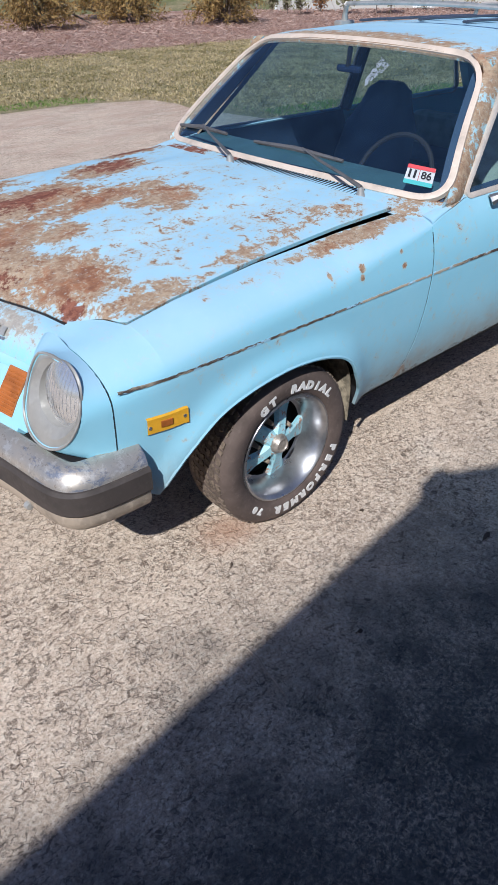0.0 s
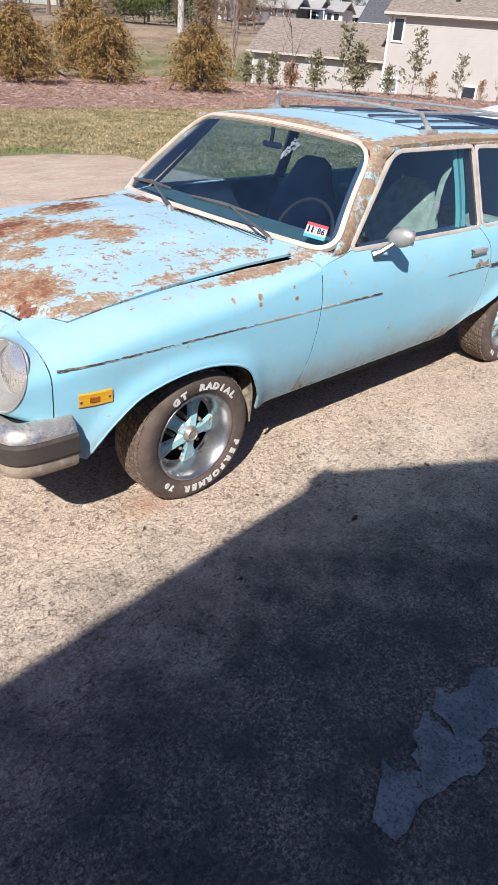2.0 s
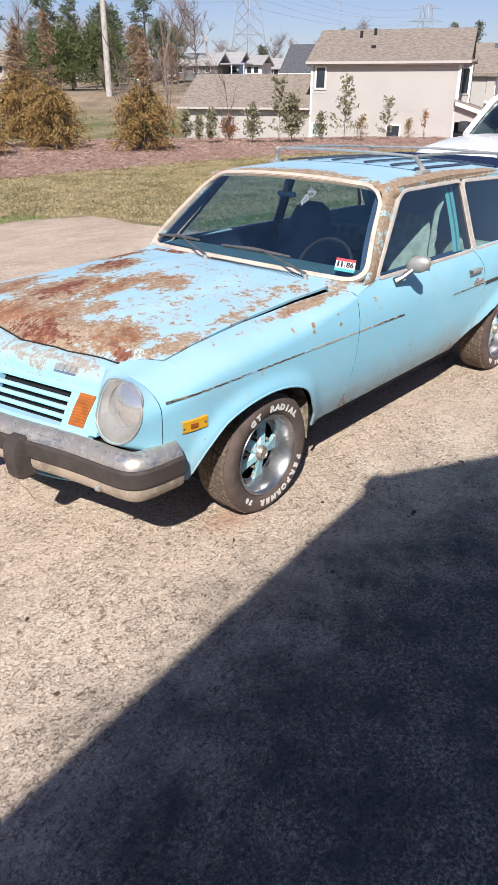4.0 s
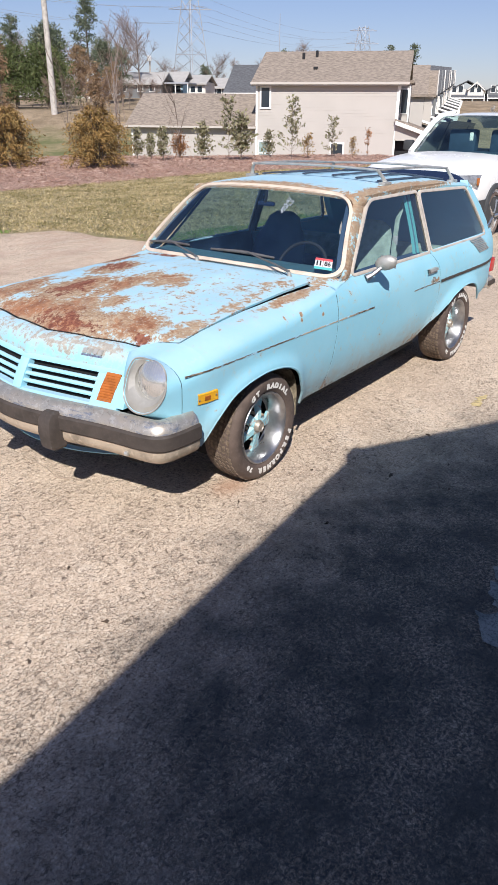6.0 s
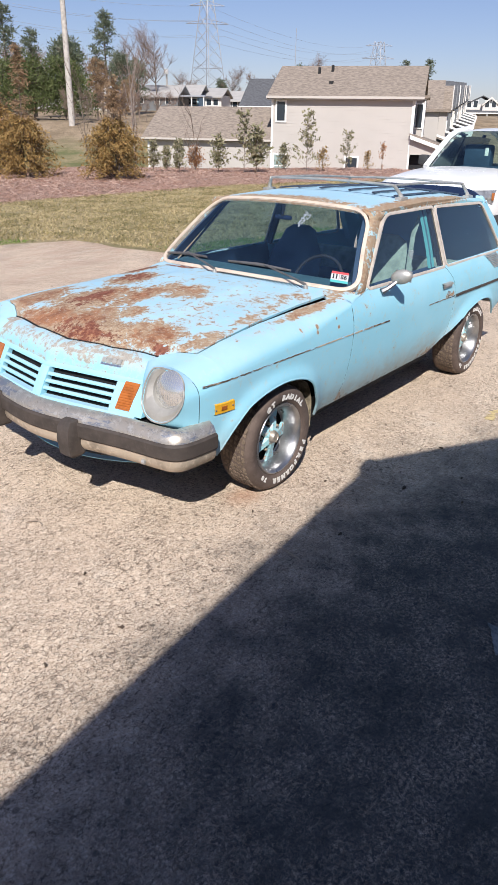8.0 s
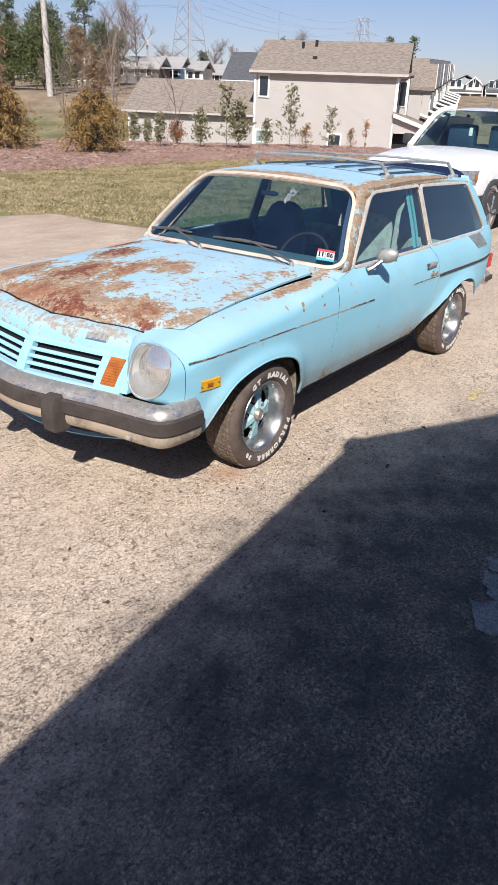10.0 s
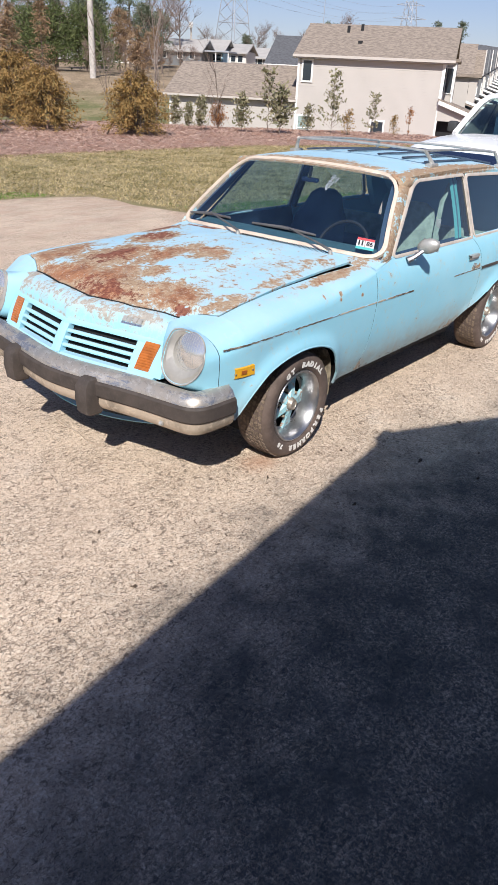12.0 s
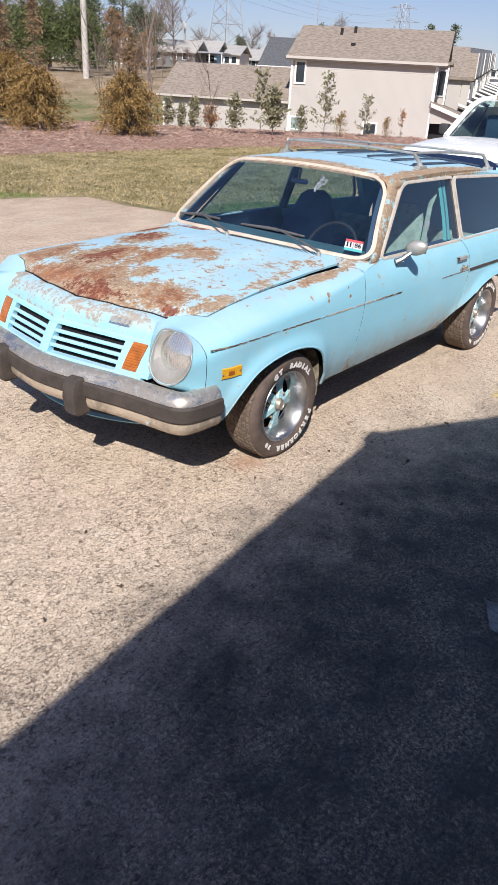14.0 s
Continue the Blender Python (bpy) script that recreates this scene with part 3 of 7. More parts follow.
def ground():
    # soil sheet out to the horizon, finer near the yard
    xs = np.unique(np.concatenate([np.linspace(-1500, -60, 12), np.linspace(-60, 90, 76), np.linspace(90, 240, 31), np.linspace(240, 2500, 14)]))
    ys = np.unique(np.concatenate([np.linspace(-1500, -60, 12), np.linspace(-60, 90, 76), np.linspace(90, 240, 31), np.linspace(240, 2500, 14)]))
    rows = [[(x, y, land(x, y) - 0.05) for y in ys] for x in xs]
    ob = tagged(link("ground", loft(rows), M_FIELD, 60), "brown winter field with patches of green grass", "ground", kind="structure")
    # lawn strip between the drive and the planting bed
    
    def lawn_at(u, v):
        x = -30 + 62 * u
        y0 = interp(x, [-30, -14, 3.8, 4.9, 5.0, 5.1, 40], [9.8, 8.8, 7.8, 7.4, 6.4, 5.1, 4.9]) - 0.06
        y = y0 + (12.7 + 0.5 * noise.noise((u * 40, 0, 0)) - y0) * v
        if v == 0:
            return (x - (0.3 if 4.8 < x < 5.2 else 0), y0 - 0.3, -0.05)
        return (x, y, 0.015 + 0.03 * v + 0.03 * noise.noise((u * 60, v * 12, 1)) * min(1, v * 6))

    lawn = sheet(lawn_at, 240, 24)
    tagged(link("lawn", lawn, M_GRASS, 60), "patchy yellow-green winter lawn beside the drive", "lawn", kind="structure")

    def bed(u, v):
        x = -30 + 75 * u
        y0 = interp(x, [-30, 14, 19, 26, 45], [12.3, 12.5, 11.2, 8.4, 5.5])
        y = y0 + (23 - y0) * v
        return (x, y, land(x, y) - 0.04 + 0.14 * min(1, v * 8) + 0.10 * math.sin(min(1, v * 1.6) * 3.14159) + 0.06 * noise.noise((x * 0.9, y * 0.9, 3)))

    tagged(link("planting_bed", sheet(bed, 130, 26), M_MULCH, 60), "reddish pine straw mulch planting bed with shrubs", "mulch bed", kind="structure")
    slab = bmesh.new()
    outline = [(-14, -14), (22, -14), (22, 5.0), (5.0, 5.2), (4.75, 6.5), (4.95, 7.5), (3.8, 7.85), (-14, 8.9)]
    vs = [slab.verts.new((x, y, 0)) for x, y in outline]
    f = slab.faces.new(vs)
    e = bmesh.ops.extrude_face_region(slab, geom=[f])
    bmesh.ops.translate(slab, vec=(0, 0, 0.0), verts=slab.verts)
    low = [g for g in e["geom"] if isinstance(g, bmesh.types.BMVert)]
    bmesh.ops.translate(slab, vec=(0, 0, 0.06), verts=low)
    bmesh.ops.translate(slab, vec=(0, 0, -0.06), verts=slab.verts)
    bmesh.ops.recalc_face_normals(slab, faces=slab.faces)
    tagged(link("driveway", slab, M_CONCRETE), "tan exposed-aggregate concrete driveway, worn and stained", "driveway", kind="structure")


ground()


# ---- the old station wagon ----
CAR = thing("station_wagon", 1.15, YC, 0, "rusty faded light blue old two-door station wagon parked on concrete", "car")
ARCH_F = ([-0.50, -0.47, -0.40, -0.31, -0.22, -0.136, -0.04, 0.052, 0.13, 0.196, 0.245, 0.279, 0.305, 0.325], [0.36, 0.40, 0.475, 0.54, 0.57, 0.585, 0.592, 0.585, 0.568, 0.541, 0.50, 0.441, 0.39, 0.31])
ARCH_R = ([1.88, 1.98, 2.09, 2.18, 2.26, 2.38, 2.505, 2.62, 2.70, 2.755, 2.79, 2.81], [0.31, 0.385, 0.437, 0.485, 0.526, 0.56, 0.575, 0.565, 0.535, 0.48, 0.435, 0.405])



def smooth_arch(xs, zs, n=3):
    """Catmull-Rom through the arch's knots."""
    p = [Vector((x, z)) for x, z in zip(xs, zs)]
    p = [2 * p[0] - p[1]] + p + [2 * p[-1] - p[-2]]
    out = []
    for i in range(1, len(p) - 2):
        for k in range(n):
            t = k / n
            a, b, c, d = p[i - 1:i + 3]
            out.append(0.5 * (2 * b + (c - a) * t + (2 * a - 5 * b + 4 * c - d) * t * t + (3 * b - a - 3 * c + d) * t ** 3))
    out.append(p[-2])
    return [q.x for q in out], [q.y for q in out]


ARCH_F, ARCH_R = smooth_arch(*ARCH_F), smooth_arch(*ARCH_R)


def far_shift(x):
    """The far front corner stands a little wider than the near one."""
    return interp(x, [-0.62, -0.45, 0.55], [0.03, 0.10, 0.0])


def far_lift(x):
    return interp(x, [-0.62, -0.45, 0.55], [0.0, 0.022, 0.0])


def mirrored(rings, right):
    return [[(p[0], 2 * YC - p[1] + far_shift(p[0]), p[2] + far_lift(p[0]) * min(1, max(0, (p[2] - 0.6) / 0.2))) for p in r] for r in rings] if right else rings


def low_edge(x):
    """Lower edge of the body side: sill, wheel arches, front and rear corners."""
    if ARCH_F[0][0] <= x <= ARCH_F[0][-1]:
        return interp(x, *ARCH_F)
    if ARCH_R[0][0] <= x <= ARCH_R[0][-1]:
        return interp(x, *ARCH_R)
    return interp(x, [-0.62, -0.5, 0.325, 1.88, 2.81, 3.0, 3.2], [0.42, 0.36, 0.30, 0.31, 0.405, 0.44, 0.46])


def side_y(x, z):
    y = interp(z, [0.20, 0.30, 0.38, 0.50, 0.60, 0.69, 0.76, 0.82, 0.88, 0.92], [0.06, -0.004, -0.032, -0.050, -0.056, -0.058, -0.051, -0.035, -0.008, 0.03])
    y += 0.045 * max(0, (-0.38 - x) / 0.3) ** 2 + 0.06 * max(0, (x - 2.75) / 0.45) ** 2
    for xs, zs in (ARCH_F, ARCH_R):
        if xs[0] - 0.1 < x < xs[-1] + 0.1:
            d = min(math.hypot(x - a, z - b) for a, b in zip(interp(np.linspace(0, 1, 60), np.linspace(0, 1, len(xs)), xs), interp(np.linspace(0, 1, 60), np.linspace(0, 1, len(zs)), zs)))
            y -= 0.026 * math.exp(-((d / 0.048) ** 2))
    return y


def hood_mid(x):
    return interp(x, [-0.66, -0.5, -0.3, 0.0, 0.35, 0.66], [0.795, 0.832, 0.86, 0.885, 0.908, 0.922])


def hood_edge(x):
    """Near edge of the hood: its y and z."""
    return interp(x, [-0.535, -0.475, -0.455, 0.0, 0.35, 0.64], [0.258, 0.185, 0.110, 0.128, 0.118, 0.10]), hood_mid(x) - 0.04


def columns(a, b, step, *extra):
    xs = set(np.round(np.linspace(a, b, max(2, int((b - a) / step) + 1)), 4)) | {round(e, 4) for e in extra if a < e < b}
    return sorted(xs)


def side_panel(x0, x1, top, seam0=None, seam1=None, nz=16, step=0.035):
    """Body-side rings from x0 to x1, up to top(x); seams bend the ends."""
    rings = []
    for x in columns(x0, x1, step, *ARCH_F[0], *ARCH_R[0]):
        lo, hi = low_edge(x), top(x)
        ring = []
        for k in range(nz + 1):
            z = lo + (hi - lo) * k / nz
            xx = x
            u = (x - x0) / (x1 - x0)
            if seam0:
                xx += seam0(z) * max(0, 1 - u * 2.5)
            if seam1:
                xx += seam1(z) * max(0, 1 - (1 - u) * 3)
            ring.append((xx, side_y(xx, z), z))
        rings.append(ring)
    return rings


def seam_front(z):
    return interp(z, [0.30, 0.34, 0.445, 0.59, 0.69, 0.775, 0.88], [-0.085, -0.068, -0.032, -0.008, 0.0, 0.004, 0.010])


def seam_rear(z):
    return interp(z, [0.31, 0.38, 0.47, 0.57, 0.70, 0.79, 0.87, 0.9], [-0.16, -0.10, -0.025, 0.0, 0.0, -0.02, -0.10, -0.14])


SEAM_F, SEAM_R = 0.640, 2.015


def fender_top(x):
    """Where the fender's shoulder ends: beside the hood, tapering towards the lamp."""
    ye, ze = hood_edge(max(x, -0.452))
    gap = interp(x, [-0.5, -0.1, 0.55], [0.003, 0.005, 0.011])
    k = max(0, -0.45 - x) / 0.15
    return ye - gap + 0.035 * k, ze - gap - 0.030 * k


def fender(right):
    rings = []
    for x in columns(-0.60, SEAM_F - 0.0025, 0.03, -0.535, -0.505, -0.476, -0.454, -0.45, *ARCH_F[0]):
        lo = low_edge(x)
        ye, ze = fender_top(x)
        hi = ze - interp(x, [0.2, 0.64], [0.10, 0.035])
        u = (x + 0.60) / (SEAM_F + 0.60)
        ring = []
        for k in range(13):
            z = lo + (hi - lo) * k / 12
            xx = x + seam_front(z) * max(0, 1 - (1 - u) * 4)
            ring.append((xx, side_y(xx, z), z))
        ys = side_y(x, hi)
        xx = x + seam_front(min(0.91, hi)) * max(0, 1 - (1 - u) * 4)
        for k in range(1, 9):
            a = 1.5708 * k / 8
            ring.append((xx, ye - (ye - ys) * max(0.0, math.cos(a)) ** 1.15, hi + (ze - hi) * math.sin(a) ** 0.9))
        # ahead of the hood's corner the top runs in to the nose panel, behind it turns down as a flange
        for k in (1, 2, 3):
            if x < -0.452:
                yn, zn = hood_edge(max(x, -0.535))
                yn, zn = yn - 0.003 + 0.30 * max(0, -0.535 - x), zn - 0.004 - 0.5 * max(0, -0.535 - x)
                ring.append((xx, ye + (yn - ye) * k / 3, ze + (zn - ze) * k / 3))
            else:
                ring.append((xx, ye + 0.001 * k, ze - 0.008 * k))
        rings.append(ring)
    return thicken(part("front_fender", loft(mirrored(rings, right)), M_FENDER, CAR, "" if right else "faded blue fender with rust along the top edge"), 0.012)


def arch_lip(right, arch):
    """Rolled edge round a wheel opening."""
    pts = [(x, side_y(x, z + 0.004) + 0.004, z + 0.002) for x, z in zip(*arch)][9 if arch is ARCH_R else 2:-7]
    part("arch_lip", tube(mirrored([pts], right)[0], 0.0065, 6), M_SIDE, CAR)


for right in (False, True):
    arch_lip(right, ARCH_F)
    arch_lip(right, ARCH_R)

BELT = 0.885


def door(right):
    top = lambda x: interp(x, [0.63, 0.70, 0.86], [0.838, 0.862, 0.890])
    r = side_panel(SEAM_F + 0.0025, SEAM_R - 0.0025, top, seam_front, seam_rear)
    ob = thicken(part("door", loft(mirrored(r, right)), M_SIDE, CAR), 0.012)
    inner = [[(x, y + 0.06, z) for x, y, z in ring[3:]] for ring in r[2:-2]]
    part("inner_panel", loft(mirrored(inner, right)), M_INSIDE, ob)
    return ob


def quarter(right):
    top = lambda x: BELT + 0.005 - 0.02 * max(0, x - 2.9)
    r = side_panel(SEAM_R + 0.0025, 3.27, top, seam_rear, None)
    return thicken(part("rear_quarter_panel", loft(mirrored(r, right)), M_SIDE, CAR), 0.012)


for right in (False, True):
    fender(right)
left_door, right_door = door(False), door(True)
for right in (False, True):
    quarter(right)
    for s0, fn, top in ((SEAM_F, seam_front, 0.825), (SEAM_R, seam_rear, 0.885)):
        rows = []
        for z in np.linspace(0.305, top, 30):
            x = s0 + fn(z)
            rows.append([(x + d, side_y(x, z) + 0.0012, z) for d in (-0.004, 0.004)])
        part("door_gap", loft(mirrored(rows, right)), M_DARK, CAR)


# hood with its raised middle
def hood_front(y):
    return interp(abs(y - YC), [0, 0.25, 0.495, 0.53, 0.6], [-0.645, -0.605, -0.535, -0.515, -0.44])


def hood_at(u, v):
    """u across, v from nose to cowl."""
    s = 2 * u - 1
    yn = YC + s * 0.497
    x0 = hood_front(yn)
    x = x0 + (0.505 + 0.09 * s * s - x0) * v
    w = YC - hood_edge(max(x, -0.53))[0] - 0.002
    y = YC + s * (w + (far_shift(x) if s > 0 else 0))
    t = abs(s)
    z = hood_mid(x) - 0.04 * interp(t, [0, 0.4, 0.7, 0.84, 1], [0, 0.10, 0.36, 0.55, 1])
    z += 0.012 * (interp(t, [0.0, 0.40, 0.52, 1], [1, 1, 0, 0])) * interp(v, [0, 0.1, 0.8, 1], [0.3, 1, 1, 0.3])
    z += 0.012 * max(0, v - 0.2)
    if s > 0:
        z += far_lift(x) * s
    if v < 0.06:
        z -= 0.012 * (1 - v / 0.06)
    return (x, y, z)


thicken(part("hood", sheet(hood_at, 64, 90), M_HOOD, CAR, "hood with large patches of brown surface rust"), 0.012)


FC = YC + 0.035  # middle of the grille, which sits a little to one side


# nose panel above the grille
def face_x(y, z):
    """The front face, prow-shaped, leaning forward at its foot."""
    return -0.760 + 0.165 * abs(y - FC) + 0.58 * (z - 0.68)


def nose_at(u, v):
    s = 2 * u - 1
    y = YC + s * (0.53 if s < 0 else 0.615)
    lip = hood_at(min(1, max(0, 0.5 + (y - YC) / (0.994 if s < 0 else 1.15))), 0)
    xt, zt = lip[0] - 0.005, lip[2] - 0.005 - 0.25 * max(0, abs(y - YC) - (0.497 if s < 0 else 0.575))
    xb, zb = face_x(y, 0.694), 0.694
    x = xt + (xb - xt) * v - 0.022 * math.sin(v * 3.14159) - 0.006 * math.exp(-(((s - 0.066 * v) / 0.04) ** 2))
    z = zt + (zb - zt) * v**1.2 + 0.014 * math.sin(v * 3.14159)
    return (x, y, z)


thicken(part("nose_panel", sheet(nose_at, 60, 12), M_NOSE, CAR, "rust-blistered blue panel above the grille"), 0.01)

part("hood_gap", tube([Vector(hood_at(u, 0)) + Vector((-0.003, 0, -0.0045)) for u in np.linspace(0.004, 0.996, 60)], 0.0034, 6), M_DARK, CAR)

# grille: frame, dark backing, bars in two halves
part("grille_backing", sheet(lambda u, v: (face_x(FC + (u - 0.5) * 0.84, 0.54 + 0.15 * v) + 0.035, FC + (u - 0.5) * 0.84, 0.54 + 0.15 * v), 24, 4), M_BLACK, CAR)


def strip(y0, y1, z0, z1, depth=0.03, out=0.0, n=12, lean=0.0):
    """A bar of the front face between two heights; lean shifts its foot sideways."""
    rings = []
    for i in range(n + 1):
        y = y0 + (y1 - y0) * i / n
        a, b = face_x(y, z0), face_x(y, z1)
        rings.append([(a + depth, y + lean, z0), (a - out, y + lean, z0), ((a + b) / 2 - out - 0.004, y + lean / 2, (z0 + z1) / 2), (b - out, y, z1), (b + depth, y, z1)])
    return loft(rings, closed=True, caps=True)


part("grille_frame", strip(YC - 0.53, YC + 0.55, 0.674, 0.696, 0.03, 0.001, 40), M_PAINT, CAR)
part("grille_frame", strip(YC - 0.53, YC + 0.55, 0.505, 0.553, 0.03, 0.001, 40), M_PAINT, CAR)
part("grille_divider", strip(FC - 0.030, FC + 0.030, 0.553, 0.674, 0.03, 0.007, 6), M_PAINT, CAR)
for sgn in (-1, 1):
    far = 0.030 if sgn > 0 else 0.0
    a, b = sorted((FC + sgn * 0.030, YC + far + sgn * 0.392))
    for k in range(3):
        zc = 0.6455 - 0.0300 * k
        part("grille_bar", strip(a, b, zc - 0.0066, zc + 0.0066, 0.006, 0.002, 10), M_PAINT, CAR)
    a, b = sorted((YC + far + sgn * 0.385, YC + sgn * 0.565))
    part("grille_frame", strip(a, b, 0.553, 0.674, 0.03, 0.001, 6), M_PAINT, CAR)
    # turn signal set into the face
    a, b = sorted((YC + far + sgn * 0.432, YC + far * 0.8 + sgn * 0.508))
    lean = -sgn * 0.012
    sig = part("turn_signal", strip(a, b, 0.570, 0.682, 0.02, 0.007, 4, lean), M_ORANGE, CAR, "orange ribbed turn signal lens")
    for k in range(10):
        z = 0.575 + k * 0.0103
        t = (z + 0.00375 - 0.570) / 0.112
        foot = lean * (0.682 - z - 0.0075) / 0.112
        part("lens_rib", strip(a + 0.004 + foot, b - 0.004 + foot, z, z + 0.0075, 0.0, 0.0052 + 0.004 * (1 - abs(2 * t - 1)), 3, lean * 0.067), M_ORANGE, sig)
# small script badge: plain bars of its size
def nose_patch(y0, y1, v0, v1, h):
    """A thin raised piece lying on the nose panel."""
    at = lambda y, v, o: Vector(nose_at((y - YC) / 1.06 + 0.5, v)) + Vector((-0.62, 0, 0.78)) * o
    bm = sheet(lambda u, v: at(y0 + (y1 - y0) * u, v0 + (v1 - v0) * v, h), 4, 3)
    return loft([[at(y0, v0, -0.002), at(y1, v0, -0.002)], [at(y0, v0, h), at(y1, v0, h)]], bm=loft([[at(y0, v1, -0.002), at(y1, v1, -0.002)], [at(y0, v1, h), at(y1, v1, h)]], bm=bm))


badge = part("badge", nose_patch(0.372, 0.480, 0.70, 0.76, 0.003), M_CHROME, CAR, "small chrome script badge")
for i in range(4):
    y = 0.478 - 0.0275 * i
    part("badge_bar", nose_patch(y - 0.020, y, 0.50, 0.68, 0.004), M_DULL, badge)


# headlamp pods: the fender's section drawn in to an egg-shaped rim
def section_at(x):
    """The fender's outline at x: low edge, side, shoulder, hood edge."""
    lo = max(low_edge(x), 0.515)
    ye, ze = fender_top(x)
    hi = ze - 0.10
    pts = [(side_y(x, z), z) for z in np.linspace(lo, hi, 10)]
    ys = side_y(x, hi)
    for k in range(1, 9):
        a = 1.5708 * k / 8
        pts.append((ye - (ye - ys) * max(0.0, math.cos(a)) ** 1.15, hi + (ze - hi) * math.sin(a) ** 0.9))
    return pts


def pod(right):
    n = 48
    cy, cz = 0.098, 0.668
    poly = section_at(-0.60) + [(0.262, 0.772), (0.285, 0.71), (0.270, 0.62), (0.245, 0.53), (0.12, 0.508)]
    rim_r = ([0, 20, 40, 58, 75, 90, 120, 150, 180, 210, 240, 270, 300, 330, 360], [0.088, 0.093, 0.106, 0.123, 0.117, 0.112, 0.111, 0.114, 0.116, 0.113, 0.110, 0.105, 0.101, 0.095, 0.088])
    ang = np.unwrap([math.atan2(z - cz, y - cy) for y, z in poly])
    rad = [math.hypot(y - cy, z - cz) for y, z in poly]
    order = np.argsort(np.mod(ang, 6.283185))
    ta, tr = np.mod(ang, 6.283185)[order], np.array(rad)[order]
    ta, tr = np.r_[ta[-1] - 6.283185, ta, ta[0] + 6.283185], np.r_[tr[-1], tr, tr[0]]
    rings = []
    for t in np.linspace(0, 1, 10):
        g = t * 1.5708
        b, f = t**1.15, t * 0.8 + 0.2 * math.sin(g)
        ring = []
        for i in range(n):
            a = 6.283185 * i / n
            ro, ri = interp(a, ta, tr), interp(math.degrees(a), *rim_r)
            r = ro + (ri - ro) * b
            y, z = cy + r * math.cos(a), cz + r * math.sin(a)
            xr = -0.704 + 0.36 * (z - cz) - 0.16 * (y - cy)
            ring.append((-0.603 + (xr + 0.603) * f, y, z))
        rings.append(ring)
    thicken(part("headlamp_pod", loft(mirrored(rings, right), closed=True), M_PAINT, CAR), 0.006)
    rim = rings[-1]
    flip = lambda p: (p[0], 2 * YC - p[1] + far_shift(p[0]), p[2]) if right else p
    lamp = part("headlamp", tube([flip(p) for p in rim], 0.0035, 6, closed=True), M_BEZEL, CAR, "round headlamp in a grey egg-shaped bezel")
    ly, lz, lr = 0.068, 0.700, 0.078
    plate = lambda y, z: -0.704 + 0.36 * (z - cz) - 0.16 * (y - cy) + 0.006
    deep = lambda y, z: -0.678 + 0.20 * (z - lz)
    rows = [rim, [(p[0] + 0.006, p[1], p[2]) for p in rim]]
    for t in (0.5, 1.0):
        row = []
        for i, p in enumerate(rim):
            a = 6.283185 * i / n
            y, z = p[1] + (ly + lr * math.cos(a) - p[1]) * t, p[2] + (lz + lr * math.sin(a) - p[2]) * t
            row.append((plate(y, z) - 0.010 * (1 - abs(2 * t - 1)), y, z))
        rows.append(row)
    rows.append([(deep(q[1], q[2]) + 0.012, q[1], q[2]) for q in rows[-1]])
    part("bezel", loft(mirrored(rows, right), closed=True), M_BEZEL, lamp)
    lens = [[(deep(ly, lz + r * math.sin(a)) - 0.022 * (1 - (r / lr) ** 2), ly + r * math.cos(a), lz + r * math.sin(a)) for a in np.linspace(0, 6.283185, 33)] for r in (0.001, 0.02, 0.04, 0.06, 0.075, lr + 0.003)]
    part("lens", loft(mirrored(lens, right)), M_LENS, lamp, "clear sealed-beam lens")
    flutes = bmesh.new()
    for k in range(-6, 7):
        y = ly + k * 0.0115
        h = math.sqrt(max(0, 0.076**2 - (k * 0.0115) ** 2))
        tube([flip((deep(y, lz + dz) - 0.0222 * (1 - ((y - ly) ** 2 + dz * dz) / lr**2), y, lz + dz)) for dz in np.linspace(-h, h, 9)], 0.0005, 4, bm=flutes)
    part("lens_flutes", flutes, M_LENS, lamp)
    seam = [flip((-0.6035, y - 0.001, z)) for y, z in section_at(-0.6035)]
    part("pod_seam", tube(seam, 0.0012, 5), M_DARK, CAR)


for right in (False, True):
    pod(right)


# bumper: metal face bar with a rubber strip, wrapping round both corners
def bumper_path():
    half = [(-0.907, YC), (-0.878, 0.55), (-0.822, 0.30), (-0.800, 0.15), (-0.790, 0.05), (-0.775, -0.02), (-0.735, -0.060), (-0.66, -0.073), (-0.548, -0.078)]
    pts = [Vector((x, y, 0)) for x, y in half]
    pts = [Vector((p.x, 2 * YC - p.y, 0)) for p in pts[:0:-1]] + pts
    out = []
    for a, b in zip(pts, pts[1:]):
        for k in range(4):
            out.append(a.lerp(b, k / 4))
    out.append(pts[-1])
    for _ in range(4):
        out = [out[0]] + [(a + b * 2 + c) / 4 for a, b, c in zip(out, out[1:], out[2:])] + [out[-1]]
    return out


def bumper_bar(section):
    path = bumper_path()
    rings = []
    for i, p in enumerate(path):
        a, b = path[max(0, i - 1)], path[min(len(path) - 1, i + 1)]
        t = (b - a).normalized()
        nrm = Vector((t.y, -t.x, 0))
        if nrm.dot(p - Vector((0.3, YC, 0))) < 0:
            nrm = -nrm
        rings.append([p + nrm * o + Vector((0, 0, z)) for o, z in section])
    return loft(rings, closed=True, caps=True)


